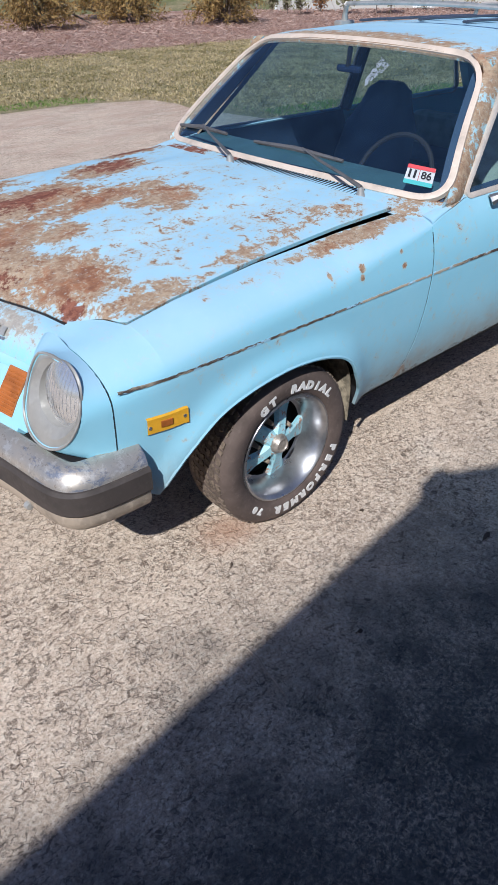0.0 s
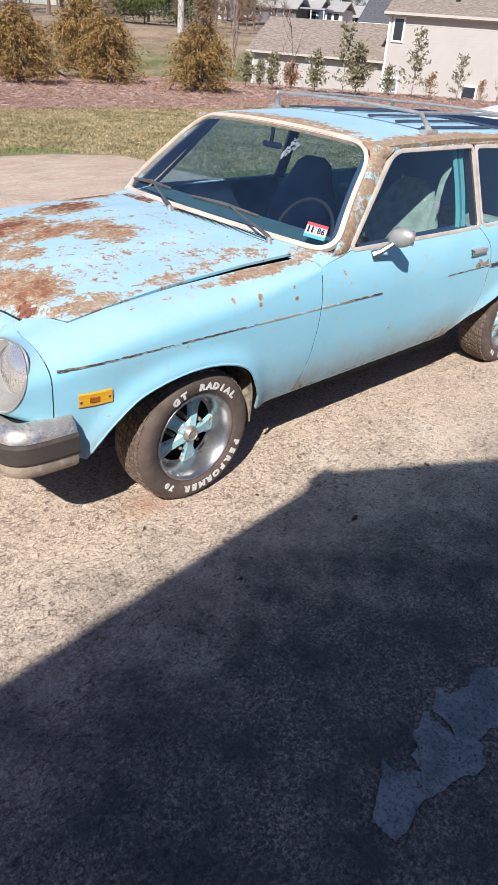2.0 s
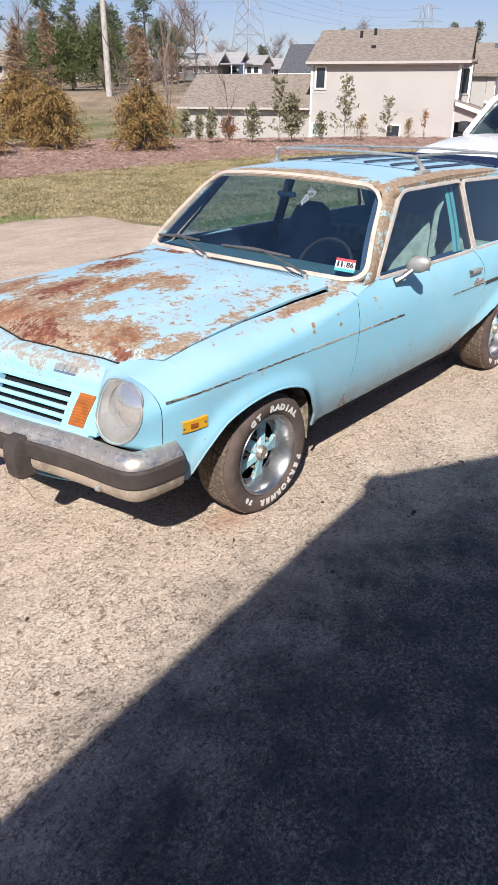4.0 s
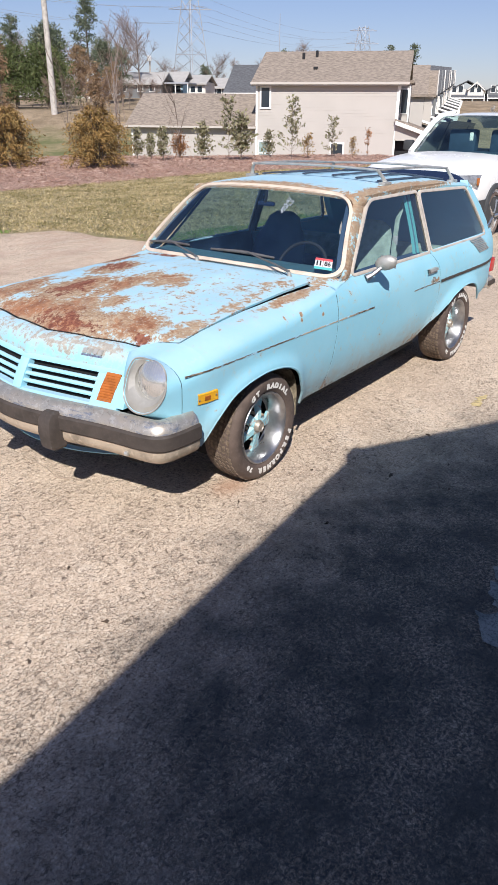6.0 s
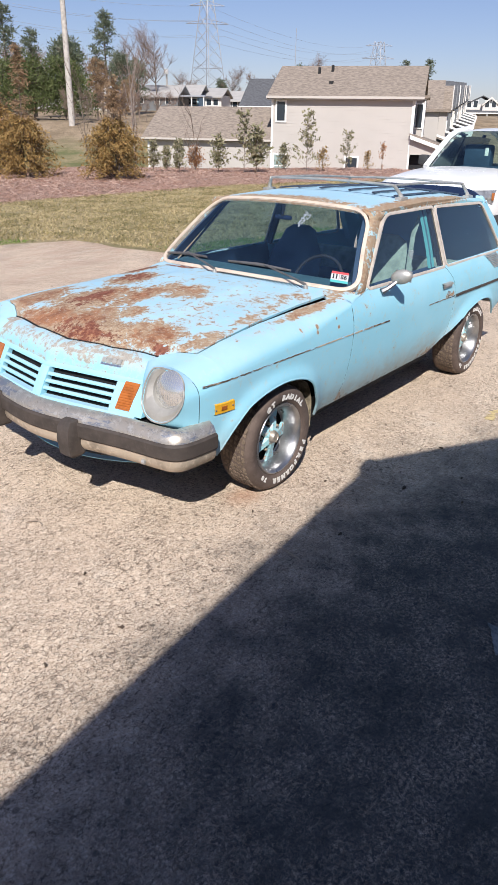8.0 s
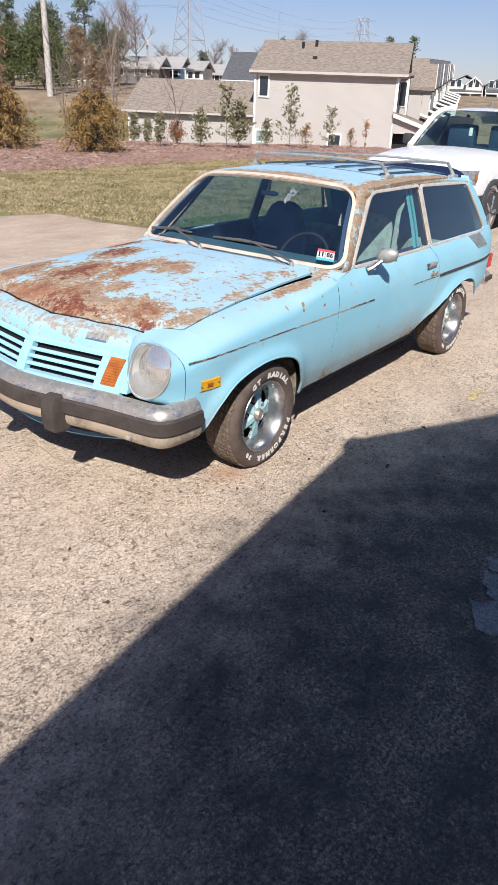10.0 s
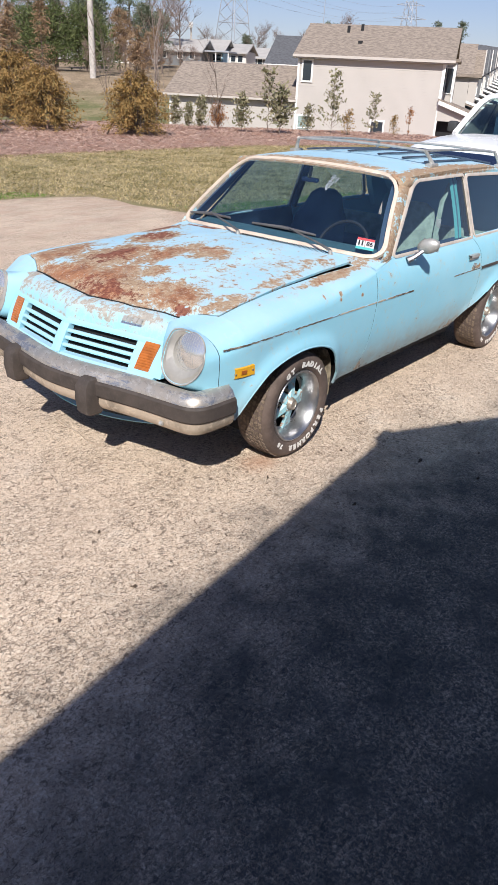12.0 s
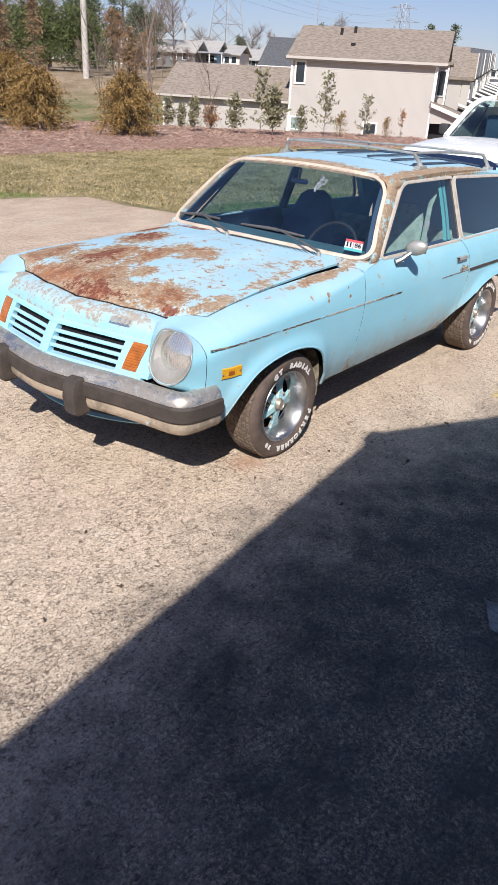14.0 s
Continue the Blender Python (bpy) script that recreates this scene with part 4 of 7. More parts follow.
bumper = part("front_bumper", bumper_bar([(-0.075, 0.535), (-0.060, 0.548), (-0.040, 0.547), (-0.012, 0.528), (-0.002, 0.508), (0.0, 0.498), (-0.02, 0.497), (-0.05, 0.50)]), M_BUMPER, CAR, "dull pitted metal bumper with black rubber strip")
part("rubber_strip", bumper_bar([(-0.02, 0.500), (0.006, 0.499), (0.013, 0.490), (0.014, 0.462), (0.013, 0.434), (0.006, 0.425), (-0.02, 0.424)]), M_RUBBER, bumper)
part("lower_bar", bumper_bar([(-0.03, 0.424), (0.000, 0.423), (0.001, 0.400), (-0.006, 0.378), (-0.022, 0.362), (-0.045, 0.358), (-0.05, 0.38)]), M_LOWBUMP, bumper, "lower face of the bumper with rust stains")
# dark filler, widened to block sun leaking onto the ground below
part("filler", bumper_bar([(-0.13, 0.42), (-0.06, 0.42), (-0.06, 0.530), (-0.13, 0.528)]), M_DARK, bumper)
for gy in (FC - 0.287, FC + 0.280):
    gx = interp(abs(gy - YC), [0, 0.3], [-0.907, -0.858])
    lump = []
    for z, w, d in ((0.335, 0.030, 0.030), (0.350, 0.042, 0.050), (0.42, 0.046, 0.058), (0.48, 0.044, 0.052), (0.508, 0.038, 0.030), (0.514, 0.030, 0.012)):
        lump.append([(gx - d, gy - w * 0.85, z), (gx - d - 0.004, gy, z), (gx - d, gy + w * 0.85, z), (gx - d * 0.6, gy + w, z), (gx + 0.03, gy + w, z), (gx + 0.03, gy - w, z), (gx - d * 0.6, gy - w, z)])
    part("bumper_guard", loft(lump, closed=True, caps=True), M_RUBBER, bumper)
for by in (0.115, 2 * YC - 0.115):
    part("bumper_bolt", revolve([(0.001, -0.010), (0.010, -0.008), (0.013, 0.006)], (-0.800, by, 0.392), n=14), M_DULL, bumper)
thicken(part("front_valance", sheet(lambda u, v: (-0.775 + 0.02 * v + 0.20 * abs(2 * u - 1) ** 2.2, YC + (u - 0.5) * 1.04, 0.268 + 0.010 * v), 24, 2), M_PAINT, CAR), 0.006)
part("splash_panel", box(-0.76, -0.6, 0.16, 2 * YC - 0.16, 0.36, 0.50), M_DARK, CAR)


# ---- cabin ----
def screen(u, v):
    """The windscreen's surface: u from the near side to the far side, v from cowl to roof."""
    s = 2 * u - 1
    b = 1 - s * s
    lo = Vector((0.750 - 0.100 * b, YC + s * 0.744, 0.897 + 0.022 * b))
    hi = Vector((1.135 - 0.055 * b, YC + s * 0.578, 1.262 + 0.028 * b))
    p = lo.lerp(hi, v)
    p.x -= 0.02 * math.sin(3.14159 * v)
    return p


SCREEN = [(a / 1.4, b / 0.52) for a, b in subdivided(round_poly([(0, 0), (1.4, 0), (1.4, 0.52), (0, 0.52)], [0.105, 0.105, 0.13, 0.13], 8), 0.05)]
glass = part("windscreen", pane(SCREEN, screen, 8), M_GLASS, CAR, "tinted windscreen with dusty film and painted blue sheen", 60)
glass.visible_shadow = False


def grown(outline, d):
    """An outline moved outward."""
    c = np.mean(outline, 0)
    out = []
    n = len(outline)
    for i, p in enumerate(outline):
        a, b = outline[i - 1], outline[(i + 1) % n]
        t = np.array([b[0] - a[0], b[1] - a[1]])
        t = t / (np.linalg.norm(t) + 1e-9)
        nn = np.array([t[1], -t[0]])
        if nn @ (np.array(p) - c) < 0:
            nn = -nn
        out.append((p[0] + nn[0] * d[0], p[1] + nn[1] * d[1]))
    return out


def trim_ring(outline, surface, wide, lift):
    """A raised flat moulding round an opening."""
    rows = []
    for d, l in ((0, 0.0), (0.0, lift), (wide * 0.5, lift * 1.25), (wide, lift), (wide, -0.012)):
        g = grown(outline, (d, d * 2.7) if surface is screen else (d, d))
        row = []
        for p in g:
            q = Vector(surface(*p))
            row.append(q + lift_dir(surface, p) * l)
        rows.append(row)
    return loft(rows, closed=True)


def lift_dir(surface, p):
    e = 0.01
    o = Vector(surface(*p))
    n = (Vector(surface(p[0] + e, p[1])) - o).cross(Vector(surface(p[0], p[1] + e)) - o).normalized()
    return n if n.dot(o - Vector((1.8, YC, 0.9))) > 0 else -n


part("windscreen_trim", trim_ring(SCREEN, screen, 0.0165, 0.010), M_SCREENTRIM, glass, "cream weathered moulding", 50)


# roof
def roof_at(u, v):
    """u from front to back, v across."""
    s = 2 * v - 1
    b = 1 - s * s
    w = interp(u, [0, 0.1, 0.9, 1], [0.61, 0.625, 0.61, 0.58])
    x0 = 1.14 - 0.065 * b
    x = x0 + (2.91 - x0) * u
    z = interp(u, [0, 0.06, 0.35, 0.7, 0.93, 1], [1.262, 1.280, 1.292, 1.280, 1.235, 1.200]) + 0.030 * b + 0.010 * (1 - s**6)
    return (x, YC + s * w, z)


thicken(part("roof", sheet(roof_at, 40, 28), M_ROOF, CAR, "blue roof with rusted front and side edges"), 0.02)


def cabin_y(z, x=1.5):
    """Near side of the glasshouse."""
    return interp(z, [0.87, 1.27], [0.0, 0.145]) + 0.06 * max(0, (x - 2.75) / 0.45) ** 2


def ribbon(path, wide, right, thick=0.03, name="pillar", material=None, label=""):
    """A pillar: flat bar along (x, z) places in the cabin side, wide along x or z."""
    rings = []
    for i, (x, z) in enumerate(path):
        a, b = path[max(0, i - 1)], path[min(len(path) - 1, i + 1)]
        t = Vector((b[0] - a[0], b[1] - a[1])).normalized()
        n = Vector((-t.y, t.x)) * wide[i] / 2 if isinstance(wide, (list, tuple)) else Vector((-t.y, t.x)) * wide / 2
        q = [(x + n.x, z + n.y), (x, z), (x - n.x, z - n.y)]
        y = [cabin_y(c, a_) for a_, c in q]
        rings.append([(q[0][0], y[0] + 0.004, q[0][1]), (q[1][0], y[1] - 0.006, q[1][1]), (q[2][0], y[2] + 0.004, q[2][1]), (q[2][0], y[2] + thick, q[2][1]), (q[0][0], y[0] + thick, q[0][1])])
    return part(name, loft(mirrored(rings, right), closed=True, caps=True), material or M_PILLAR, CAR, label)


def side_surface(right):
    return lambda x, z: (x, 2 * YC - cabin_y(z, x) if right else cabin_y(z, x), z)


DOOR_GLASS = subdivided(round_poly([(0.875, 0.897), (1.903, 0.885), (1.900, 1.243), (1.245, 1.243)], [0.02, 0.02, 0.03, 0.07]), 0.08)
QUARTER_GLASS = subdivided(round_poly([(1.945, 0.885), (2.985, 0.880), (2.735, 1.215), (1.943, 1.240)], [0.03, 0.05, 0.05, 0.03]), 0.08)


def windscreen_pillar(right):
    """The slim post between the windscreen's moulding and the door glass."""
    rings = []
    for v in np.linspace(-0.02, 1.04, 18):
        a = screen(-0.008, v) + lift_dir(screen, (-0.008, v)) * 0.004
        t = (v + 0.02) / 1.06
        x, z = 0.852 + (1.230 - 0.852) * t**0.96, 0.887 + (1.268 - 0.887) * t
        b = Vector((x, cabin_y(z, x) + 0.002, z))
        mid = a.lerp(b, 0.5) + Vector((-0.006, -0.010, 0.003))
        rings.append([a + Vector((0.03, 0.03, 0)), a, a.lerp(mid, 0.6) + Vector((-0.003, -0.004, 0.002)), mid, b.lerp(mid, 0.5) + Vector((0, -0.004, 0)), b, b + Vector((0, 0.05, 0))])
    rings.insert(0, [p + Vector((-0.03, 0.035, -0.05)) for p in rings[0]])
    pillar = part("windscreen_pillar", loft(mirrored(rings, right)), M_PILLAR, CAR, "rust-streaked windscreen pillar", 60)
    top = [(1.120, 0.230, 1.290), (1.126, 0.200, 1.288), (1.140, 0.168, 1.284), (1.165, 0.143, 1.277), (1.205, 0.134, 1.272), (1.255, 0.134, 1.270), (1.255, 0.190, 1.270)]
    ends = [[p.lerp(Vector(q), t) + Vector((-0.006, -0.008, 0.003)) * math.sin(3.1416 * t) for p, q in zip(rings[-3], top)] for t in np.linspace(0, 1, 6)]
    part("pillar_cap", loft(mirrored(ends, right)), M_PILLAR, CAR, "", 60)
    liner = [[r[1] + Vector((0.012, 0.050, -0.006)), r[1] + Vector((0.022, 0.030, -0.004)), r[5] + Vector((0.045, 0.042, 0.0)), r[5] + Vector((0.055, 0.012, 0.0))] for r in rings[1:]]
    part("pillar_liner", loft(mirrored(liner, right)), M_INSIDE, pillar, "dark blue inner pillar trim", 60)


for right in (False, True):
    windscreen_pillar(right)
    ribbon([(1.923, 0.88), (1.922, 1.262)], 0.030, right, 0.05, "door_pillar", M_DARK)
    ribbon([(3.16, 0.87), (3.015, 1.02), (2.835, 1.19), (2.795, 1.225)], [0.20, 0.14, 0.11, 0.11], right, 0.06, "rear_pillar", M_PAINT)
    ribbon([(1.12, 1.262), (1.5, 1.265), (1.92, 1.266), (2.4, 1.262), (2.74, 1.238), (2.88, 1.215)], 0.036, right, 0.04, "roof_rail", M_ROOF)
    for nm, o in (("door_window", DOOR_GLASS), ("quarter_window", QUARTER_GLASS)):
        g = part(nm, pane(o, side_surface(right), 4), M_SIDEGLASS, left_door if nm[0] == "d" and not right else right_door if nm[0] == "d" else CAR, "", 60)
        g.visible_shadow = False
        part("window_trim", trim_ring(o, side_surface(right), 0.0175, 0.010), M_TRIM, g, "cream weathered moulding", 50)
# tailgate and rear
tail = part("tailgate", sheet(lambda u, v: (interp(v, [0, 0.4, 0.55, 1], [3.28, 3.29, 3.26, 2.86]), YC + (2 * u - 1) * interp(v, [0, 0.5, 1], [0.72, 0.70, 0.57]), interp(v, [0, 0.55, 1], [0.40, 0.87, 1.21])), 8, 18), M_PAINT, CAR)
part("rear_window", sheet(lambda u, v: (3.262 - 0.300 * v, YC + (2 * u - 1) * (0.60 - 0.10 * v), 0.90 + 0.27 * v), 6, 4), M_HGLASS, tail)
rear_bumper = part("rear_bumper", box(3.20, 3.33, 0.0, 2 * YC, 0.40, 0.50, 0.03), M_BUMPER, CAR)
part("rubber_strip", box(3.21, 3.345, -0.012, 2 * YC + 0.012, 0.43, 0.47, 0.008), M_RUBBER, rear_bumper)
for y in (0.02, 2 * YC - 0.02):
    part("tail_lamp", box(3.17, 3.26, y - 0.03, y + 0.05, 0.55, 0.66, 0.01), M_RED, CAR)
# underbody, floor and wheel wells; near-black parts carry shade in their colour
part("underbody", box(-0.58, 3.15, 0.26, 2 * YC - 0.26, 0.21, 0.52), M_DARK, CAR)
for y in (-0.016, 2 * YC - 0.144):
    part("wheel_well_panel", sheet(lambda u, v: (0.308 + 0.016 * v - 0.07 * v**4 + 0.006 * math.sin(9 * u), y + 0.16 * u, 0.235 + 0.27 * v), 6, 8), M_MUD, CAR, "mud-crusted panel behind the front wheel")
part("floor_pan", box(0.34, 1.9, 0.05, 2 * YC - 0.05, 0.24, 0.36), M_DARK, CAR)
# box added at the front axle to hide the sunlit far wheel
part("axle_view_block", box(-0.14, 0.14, 0.22, 2 * YC - 0.22, 0.09, 0.22, 0.02), M_DARK, CAR)
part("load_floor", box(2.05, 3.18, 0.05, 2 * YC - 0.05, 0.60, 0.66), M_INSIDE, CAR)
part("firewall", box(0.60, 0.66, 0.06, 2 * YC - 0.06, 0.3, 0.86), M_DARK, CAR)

# cowl with its air slots
def cowl_at(u, v):
    s = 2 * u - 1
    t = abs(s)
    sg = 1 if s > 0 else -1
    w = interp(t, [0, 0.84, 1], [0, 0.655, 0.785])
    za = interp(t, [0, 0.4, 0.84, 0.93, 1], [0.905, 0.898, 0.868, 0.860, 0.835])
    a = Vector((0.500 + 0.092 * min(1, t / 0.84) ** 2 + 0.030 * max(0, t - 0.84) / 0.16, YC + sg * w, za))
    q = interp(t, [0, 1], [0, 1])
    b = screen(0.5 + s * 0.5, -0.045) if t < 0.93 else screen(0.5 + sg * 0.465, -0.045).lerp(Vector((0.835, YC + sg * 0.752, 0.884)), (t - 0.93) / 0.07)
    p = a.lerp(b, v * 1.22)
    p.z += 0.006 * math.sin(2.6 * v)
    return p


for right in (False, True):
    rows = []
    for x in np.linspace(SEAM_F + 0.011, 0.885, 8):
        t = (x - SEAM_F) / 0.245
        zl = interp(x, [0.63, 0.70, 0.86], [0.838, 0.862, 0.890]) + 0.001
        yl = side_y(x, zl)
        yi, zi = 0.089 - 0.040 * t, 0.871 + 0.028 * t
        rows.append([(x, yi - (yi - yl) * max(0.0, math.cos(1.5708 * k / 8)) ** 1.15, zl + (zi - zl) * math.sin(1.5708 * k / 8) ** 0.9) for k in range(9)])
    part("cowl_corner", loft(mirrored(rows, right)), M_COWL, CAR, "", 60)
cowl = part("cowl_panel", sheet(cowl_at, 80, 8), M_COWL, CAR, "cowl panel with air slots and rust")
for i in range(40):
    u = 0.185 + 0.0102 * i
    p, q = Vector(cowl_at(u, 0.34)), Vector(cowl_at(u, 0.72))
    part("air_slot", box(-0.5 * (q - p).length, 0.5 * (q - p).length, -0.0019, 0.0019, -0.002, 0.0022, turn=Matrix.Translation((p + q) / 2) @ pose(0, 0, 0, 0, -8, 0)), M_DARK, cowl)


# wipers
def wiper(px, py, pz, tip, blade):
    w = part("wiper", revolve([(0.001, 0.036), (0.010, 0.034), (0.013, 0.02), (0.018, 0.0)], (px, py, pz - 0.02), "z", 16), M_DULL, CAR, "weathered wiper arm and blade")
    a, b = Vector((px, py, pz + 0.015)), Vector(tip)
    part("arm", tube([a, a.lerp(b, 0.3) + Vector((-0.012, 0, 0.008)), a.lerp(b, 0.7) + Vector((-0.012, 0, 0.004)), b], [0.008, 0.006, 0.005, 0.004], 6), M_WIPER, w)
    c, d = Vector(blade[0]), Vector(blade[1])
    part("blade", tube([c, c.lerp(d, 0.5) + Vector((-0.010, 0, 0.010)), d], [0.005, 0.008, 0.005], 6, flat=1.3), M_WIPER, w)
    part("wiper_rubber", tube([c.lerp(d, 0.02) + Vector((0.006, 0, -0.007)), c.lerp(d, 0.5) + Vector((-0.002, 0, 0.001)), d.lerp(c, 0.02) + Vector((0.006, 0, -0.007))], 0.003, 5), M_DARK, w)


def on_screen(u, v, out=0.012):
    return screen(u, v) + lift_dir(screen, (u, v)) * out


wiper(0.609, 0.252, 0.905, on_screen(0.40, 0.13, 0.022), (on_screen(0.27, 0.11), on_screen(0.58, 0.11)))
wiper(0.555, 0.872, 0.922, on_screen(0.84, 0.14, 0.022), (on_screen(0.71, 0.12), on_screen(0.985, 0.10)))

# interior
part("dashboard", sheet(lambda u, v: (0.74 + 0.28 * v, YC + (2 * u - 1) * 0.68, interp(v, [0, 0.6, 0.85, 1], [0.885, 0.905, 0.88, 0.72])), 12, 10), M_TEAL, CAR, "teal dashboard top")
part("dash_face", box(0.98, 1.02, 0.08, 2 * YC - 0.08, 0.5, 0.86, 0.01), M_INSIDE, CAR)


def seat(y, material, cls="front_seat"):
    s = part(cls, box(1.25, 1.75, y - 0.24, y + 0.24, 0.36, 0.56, 0.05, seg=3), M_INSIDE, CAR)
    rings = []
    for z, w, x, t in ((0.50, 0.23, 1.70, 0.07), (0.70, 0.24, 1.74, 0.07), (0.86, 0.22, 1.80, 0.06), (0.95, 0.16, 1.83, 0.05), (1.02, 0.13, 1.85, 0.045), (1.055, 0.07, 1.855, 0.03)):
        rings.append([(x + t * math.cos(a), y + w * math.copysign(abs(math.sin(a)) ** 0.6, math.sin(a)), z) for a in np.linspace(0, 6.283, 25)[:-1]])
    part("backrest", loft(rings, closed=True, caps=True), material, s)
    return s


seat(0.40, M_SEAT)
seat(1.13, M_INSIDE)
part("rear_seat", box(2.42, 2.54, 0.10, 2 * YC - 0.10, 0.5, 0.83, 0.05, seg=3), M_SEAT, CAR)
wheel_c = Vector((1.05, 0.46, 0.835))
tilt = pose(0, 0, 0, 0, -62, 0)
sw = part("steering_wheel", tube([wheel_c + tilt @ Vector((0.175 * math.cos(a), 0.175 * math.sin(a), 0)) for a in np.linspace(0, 6.283, 33)[:-1]], 0.010, 8, closed=True), M_DARK, CAR)
part("spoke", tube([wheel_c + tilt @ Vector((0, -0.18, 0)), wheel_c + tilt @ Vector((0, 0, -0.03)), wheel_c + tilt @ Vector((0, 0.18, 0))], 0.014, 6), M_DARK, sw)
part("column", tube([wheel_c, wheel_c + Vector((-0.25, 0, -0.13))], 0.03, 8), M_DARK, sw)
rm = part("rear_view_mirror", box(1.10, 1.122, YC - 0.045, YC + 0.080, 1.184, 1.212, 0.012), M_NAVY, CAR)
part("stalk", tube([(1.105, YC + 0.02, 1.205), (1.10, YC + 0.01, 1.25), (1.09, YC, 1.275)], 0.010, 6), M_DARK, rm)
for x0, wide, mat in ((1.800, 0.020, M_TEALTRIM), (1.828, 0.012, M_TEAL), (1.846, 0.028, M_TEALTRIM)):
    part("door_frame_trim", sheet(lambda u, v: (x0 + wide * u - 0.035 * (1 - v) ** 3, cabin_y(0.88 + 0.36 * v) + 0.05 - 0.012 * u, 0.88 + 0.36 * v), 2, 8), mat, CAR, "teal inner window trim")
part("belt", tube([(1.86, 0.19, 1.20), (1.80, 0.20, 1.08), (1.74, 0.18, 0.92), (1.72, 0.17, 0.80)], 0.016, 6, flat=0.2), M_SEAT, CAR, "pale green seat belt strap")
part("buckle", box(1.745, 1.765, 0.165, 0.195, 0.925, 0.985, 0.006), M_TRIM, CAR)

# peeling residue on the glass by the mirror
rng = np.random.default_rng(12)
flakes = bmesh.new()
for _ in range(230):
    t, w = rng.uniform(-1, 1), rng.uniform(-1, 1)
    o = on_screen(0.322 - 0.012 * t + 0.024 * w * (0.6 + 0.4 * t), 0.80 + 0.085 * t + 0.03 * w, 0.004)
    e, g = Vector(screen(0.40, 0.8) - screen(0.39, 0.8)).normalized(), Vector(screen(0.4, 0.81) - screen(0.4, 0.8)).normalized()
    r, a0 = rng.uniform(0.0015, 0.0055), rng.uniform(0, 6.28)
    vs = [flakes.verts.new(o + e * (r * rng.uniform(0.4, 1.2) * math.cos(a0 + k * 1.2566)) + g * (r * rng.uniform(0.4, 1.2) * math.sin(a0 + k * 1.2566))) for k in range(5)]
    flakes.faces.new(vs)
tagged(part("residue", flakes, plain("white_residue", (0.24, 0.28, 0.33), 0.8, 0, 0.4, 40), glass, "white flaking residue on the glass"), kind="stuff")

# registration sticker on the glass
def sticker():
    u0, u1, v0, v1 = 0.034, 0.103, 0.062, 0.200
    f = lambda o: lambda u, v: on_screen(u0 + (u1 - u0) * u, v0 + (v1 - v0) * v, o)
    st = part("sticker", sheet(f(0.003), 3, 3), plain("sticker_white", (0.52, 0.54, 0.55), 0.5, 0, 0.05), glass, "white inspection sticker with red and teal bands reading 11 86")
    part("band", sheet(lambda u, v: f(0.0045)(u, 0.80 + 0.2 * v), 3, 1), plain("sticker_red", (0.6, 0.07, 0.08), 0.5, 0, 0.05), st)
    part("band", sheet(lambda u, v: f(0.0045)(u, 0.22 * v), 3, 1), plain("sticker_teal", (0.08, 0.42, 0.42), 0.5, 0, 0.05), st)
    part("band", sheet(lambda u, v: f(0.0045)(0.53 - 0.02 * u, 0.22 + 0.58 * v), 1, 1), plain("sticker_line", (0.3, 0.02, 0.03), 0.5, 0, 0.05), st)
    ink = plain("sticker_ink", (0.01, 0.01, 0.015), 0.5, 0, 0.05)
    for text, cu in (("11", 0.76), ("86", 0.26)):
        cv = bpy.data.curves.new("numeral", "FONT")
        cv.body, cv.size, cv.align_x, cv.align_y, cv.extrude, cv.offset = text, 0.038, "CENTER", "CENTER", 0.0006, 0.0022 if text == "11" else 0.0006
        ob = new("numerals", cv)
        o = f(0.0055)(cu, 0.52)
        right_ = (Vector(f(0)(0, 0.5)) - Vector(f(0)(1, 0.5))).normalized()
        up_ = (Vector(f(0)(0.5, 1)) - Vector(f(0)(0.5, 0))).normalized()
        nrm = right_.cross(up_)
        me = bpy.data.meshes.new_from_object(ob.evaluated_get(bpy.context.evaluated_depsgraph_get()))
        bpy.data.objects.remove(ob)
        m = Matrix((right_, up_, nrm)).transposed().to_4x4()
        m.translation = o
        b = bmesh.new()
        b.from_mesh(me)
        bmesh.ops.transform(b, matrix=m, verts=b.verts)
        part("numerals", b, ink, st, "", None)


sticker()


# wheels
@functools.lru_cache(None)
def glyph_mesh(ch, size):
    cv = bpy.data.curves.new("letter", "FONT")
    cv.body, cv.size, cv.align_x, cv.align_y, cv.extrude, cv.offset, cv.resolution_u = ch, size, "CENTER", "CENTER", 0.0016, 0.0026, 3
    ob = new("letter", cv)
    me = bpy.data.meshes.new_from_object(ob.evaluated_get(bpy.context.evaluated_depsgraph_get()))
    bpy.data.objects.remove(ob)
    return me


def glyph(ch, size, m):
    b = bmesh.new()
    b.from_mesh(glyph_mesh(ch, size))
    bmesh.ops.transform(b, matrix=m, verts=b.verts)
    return b


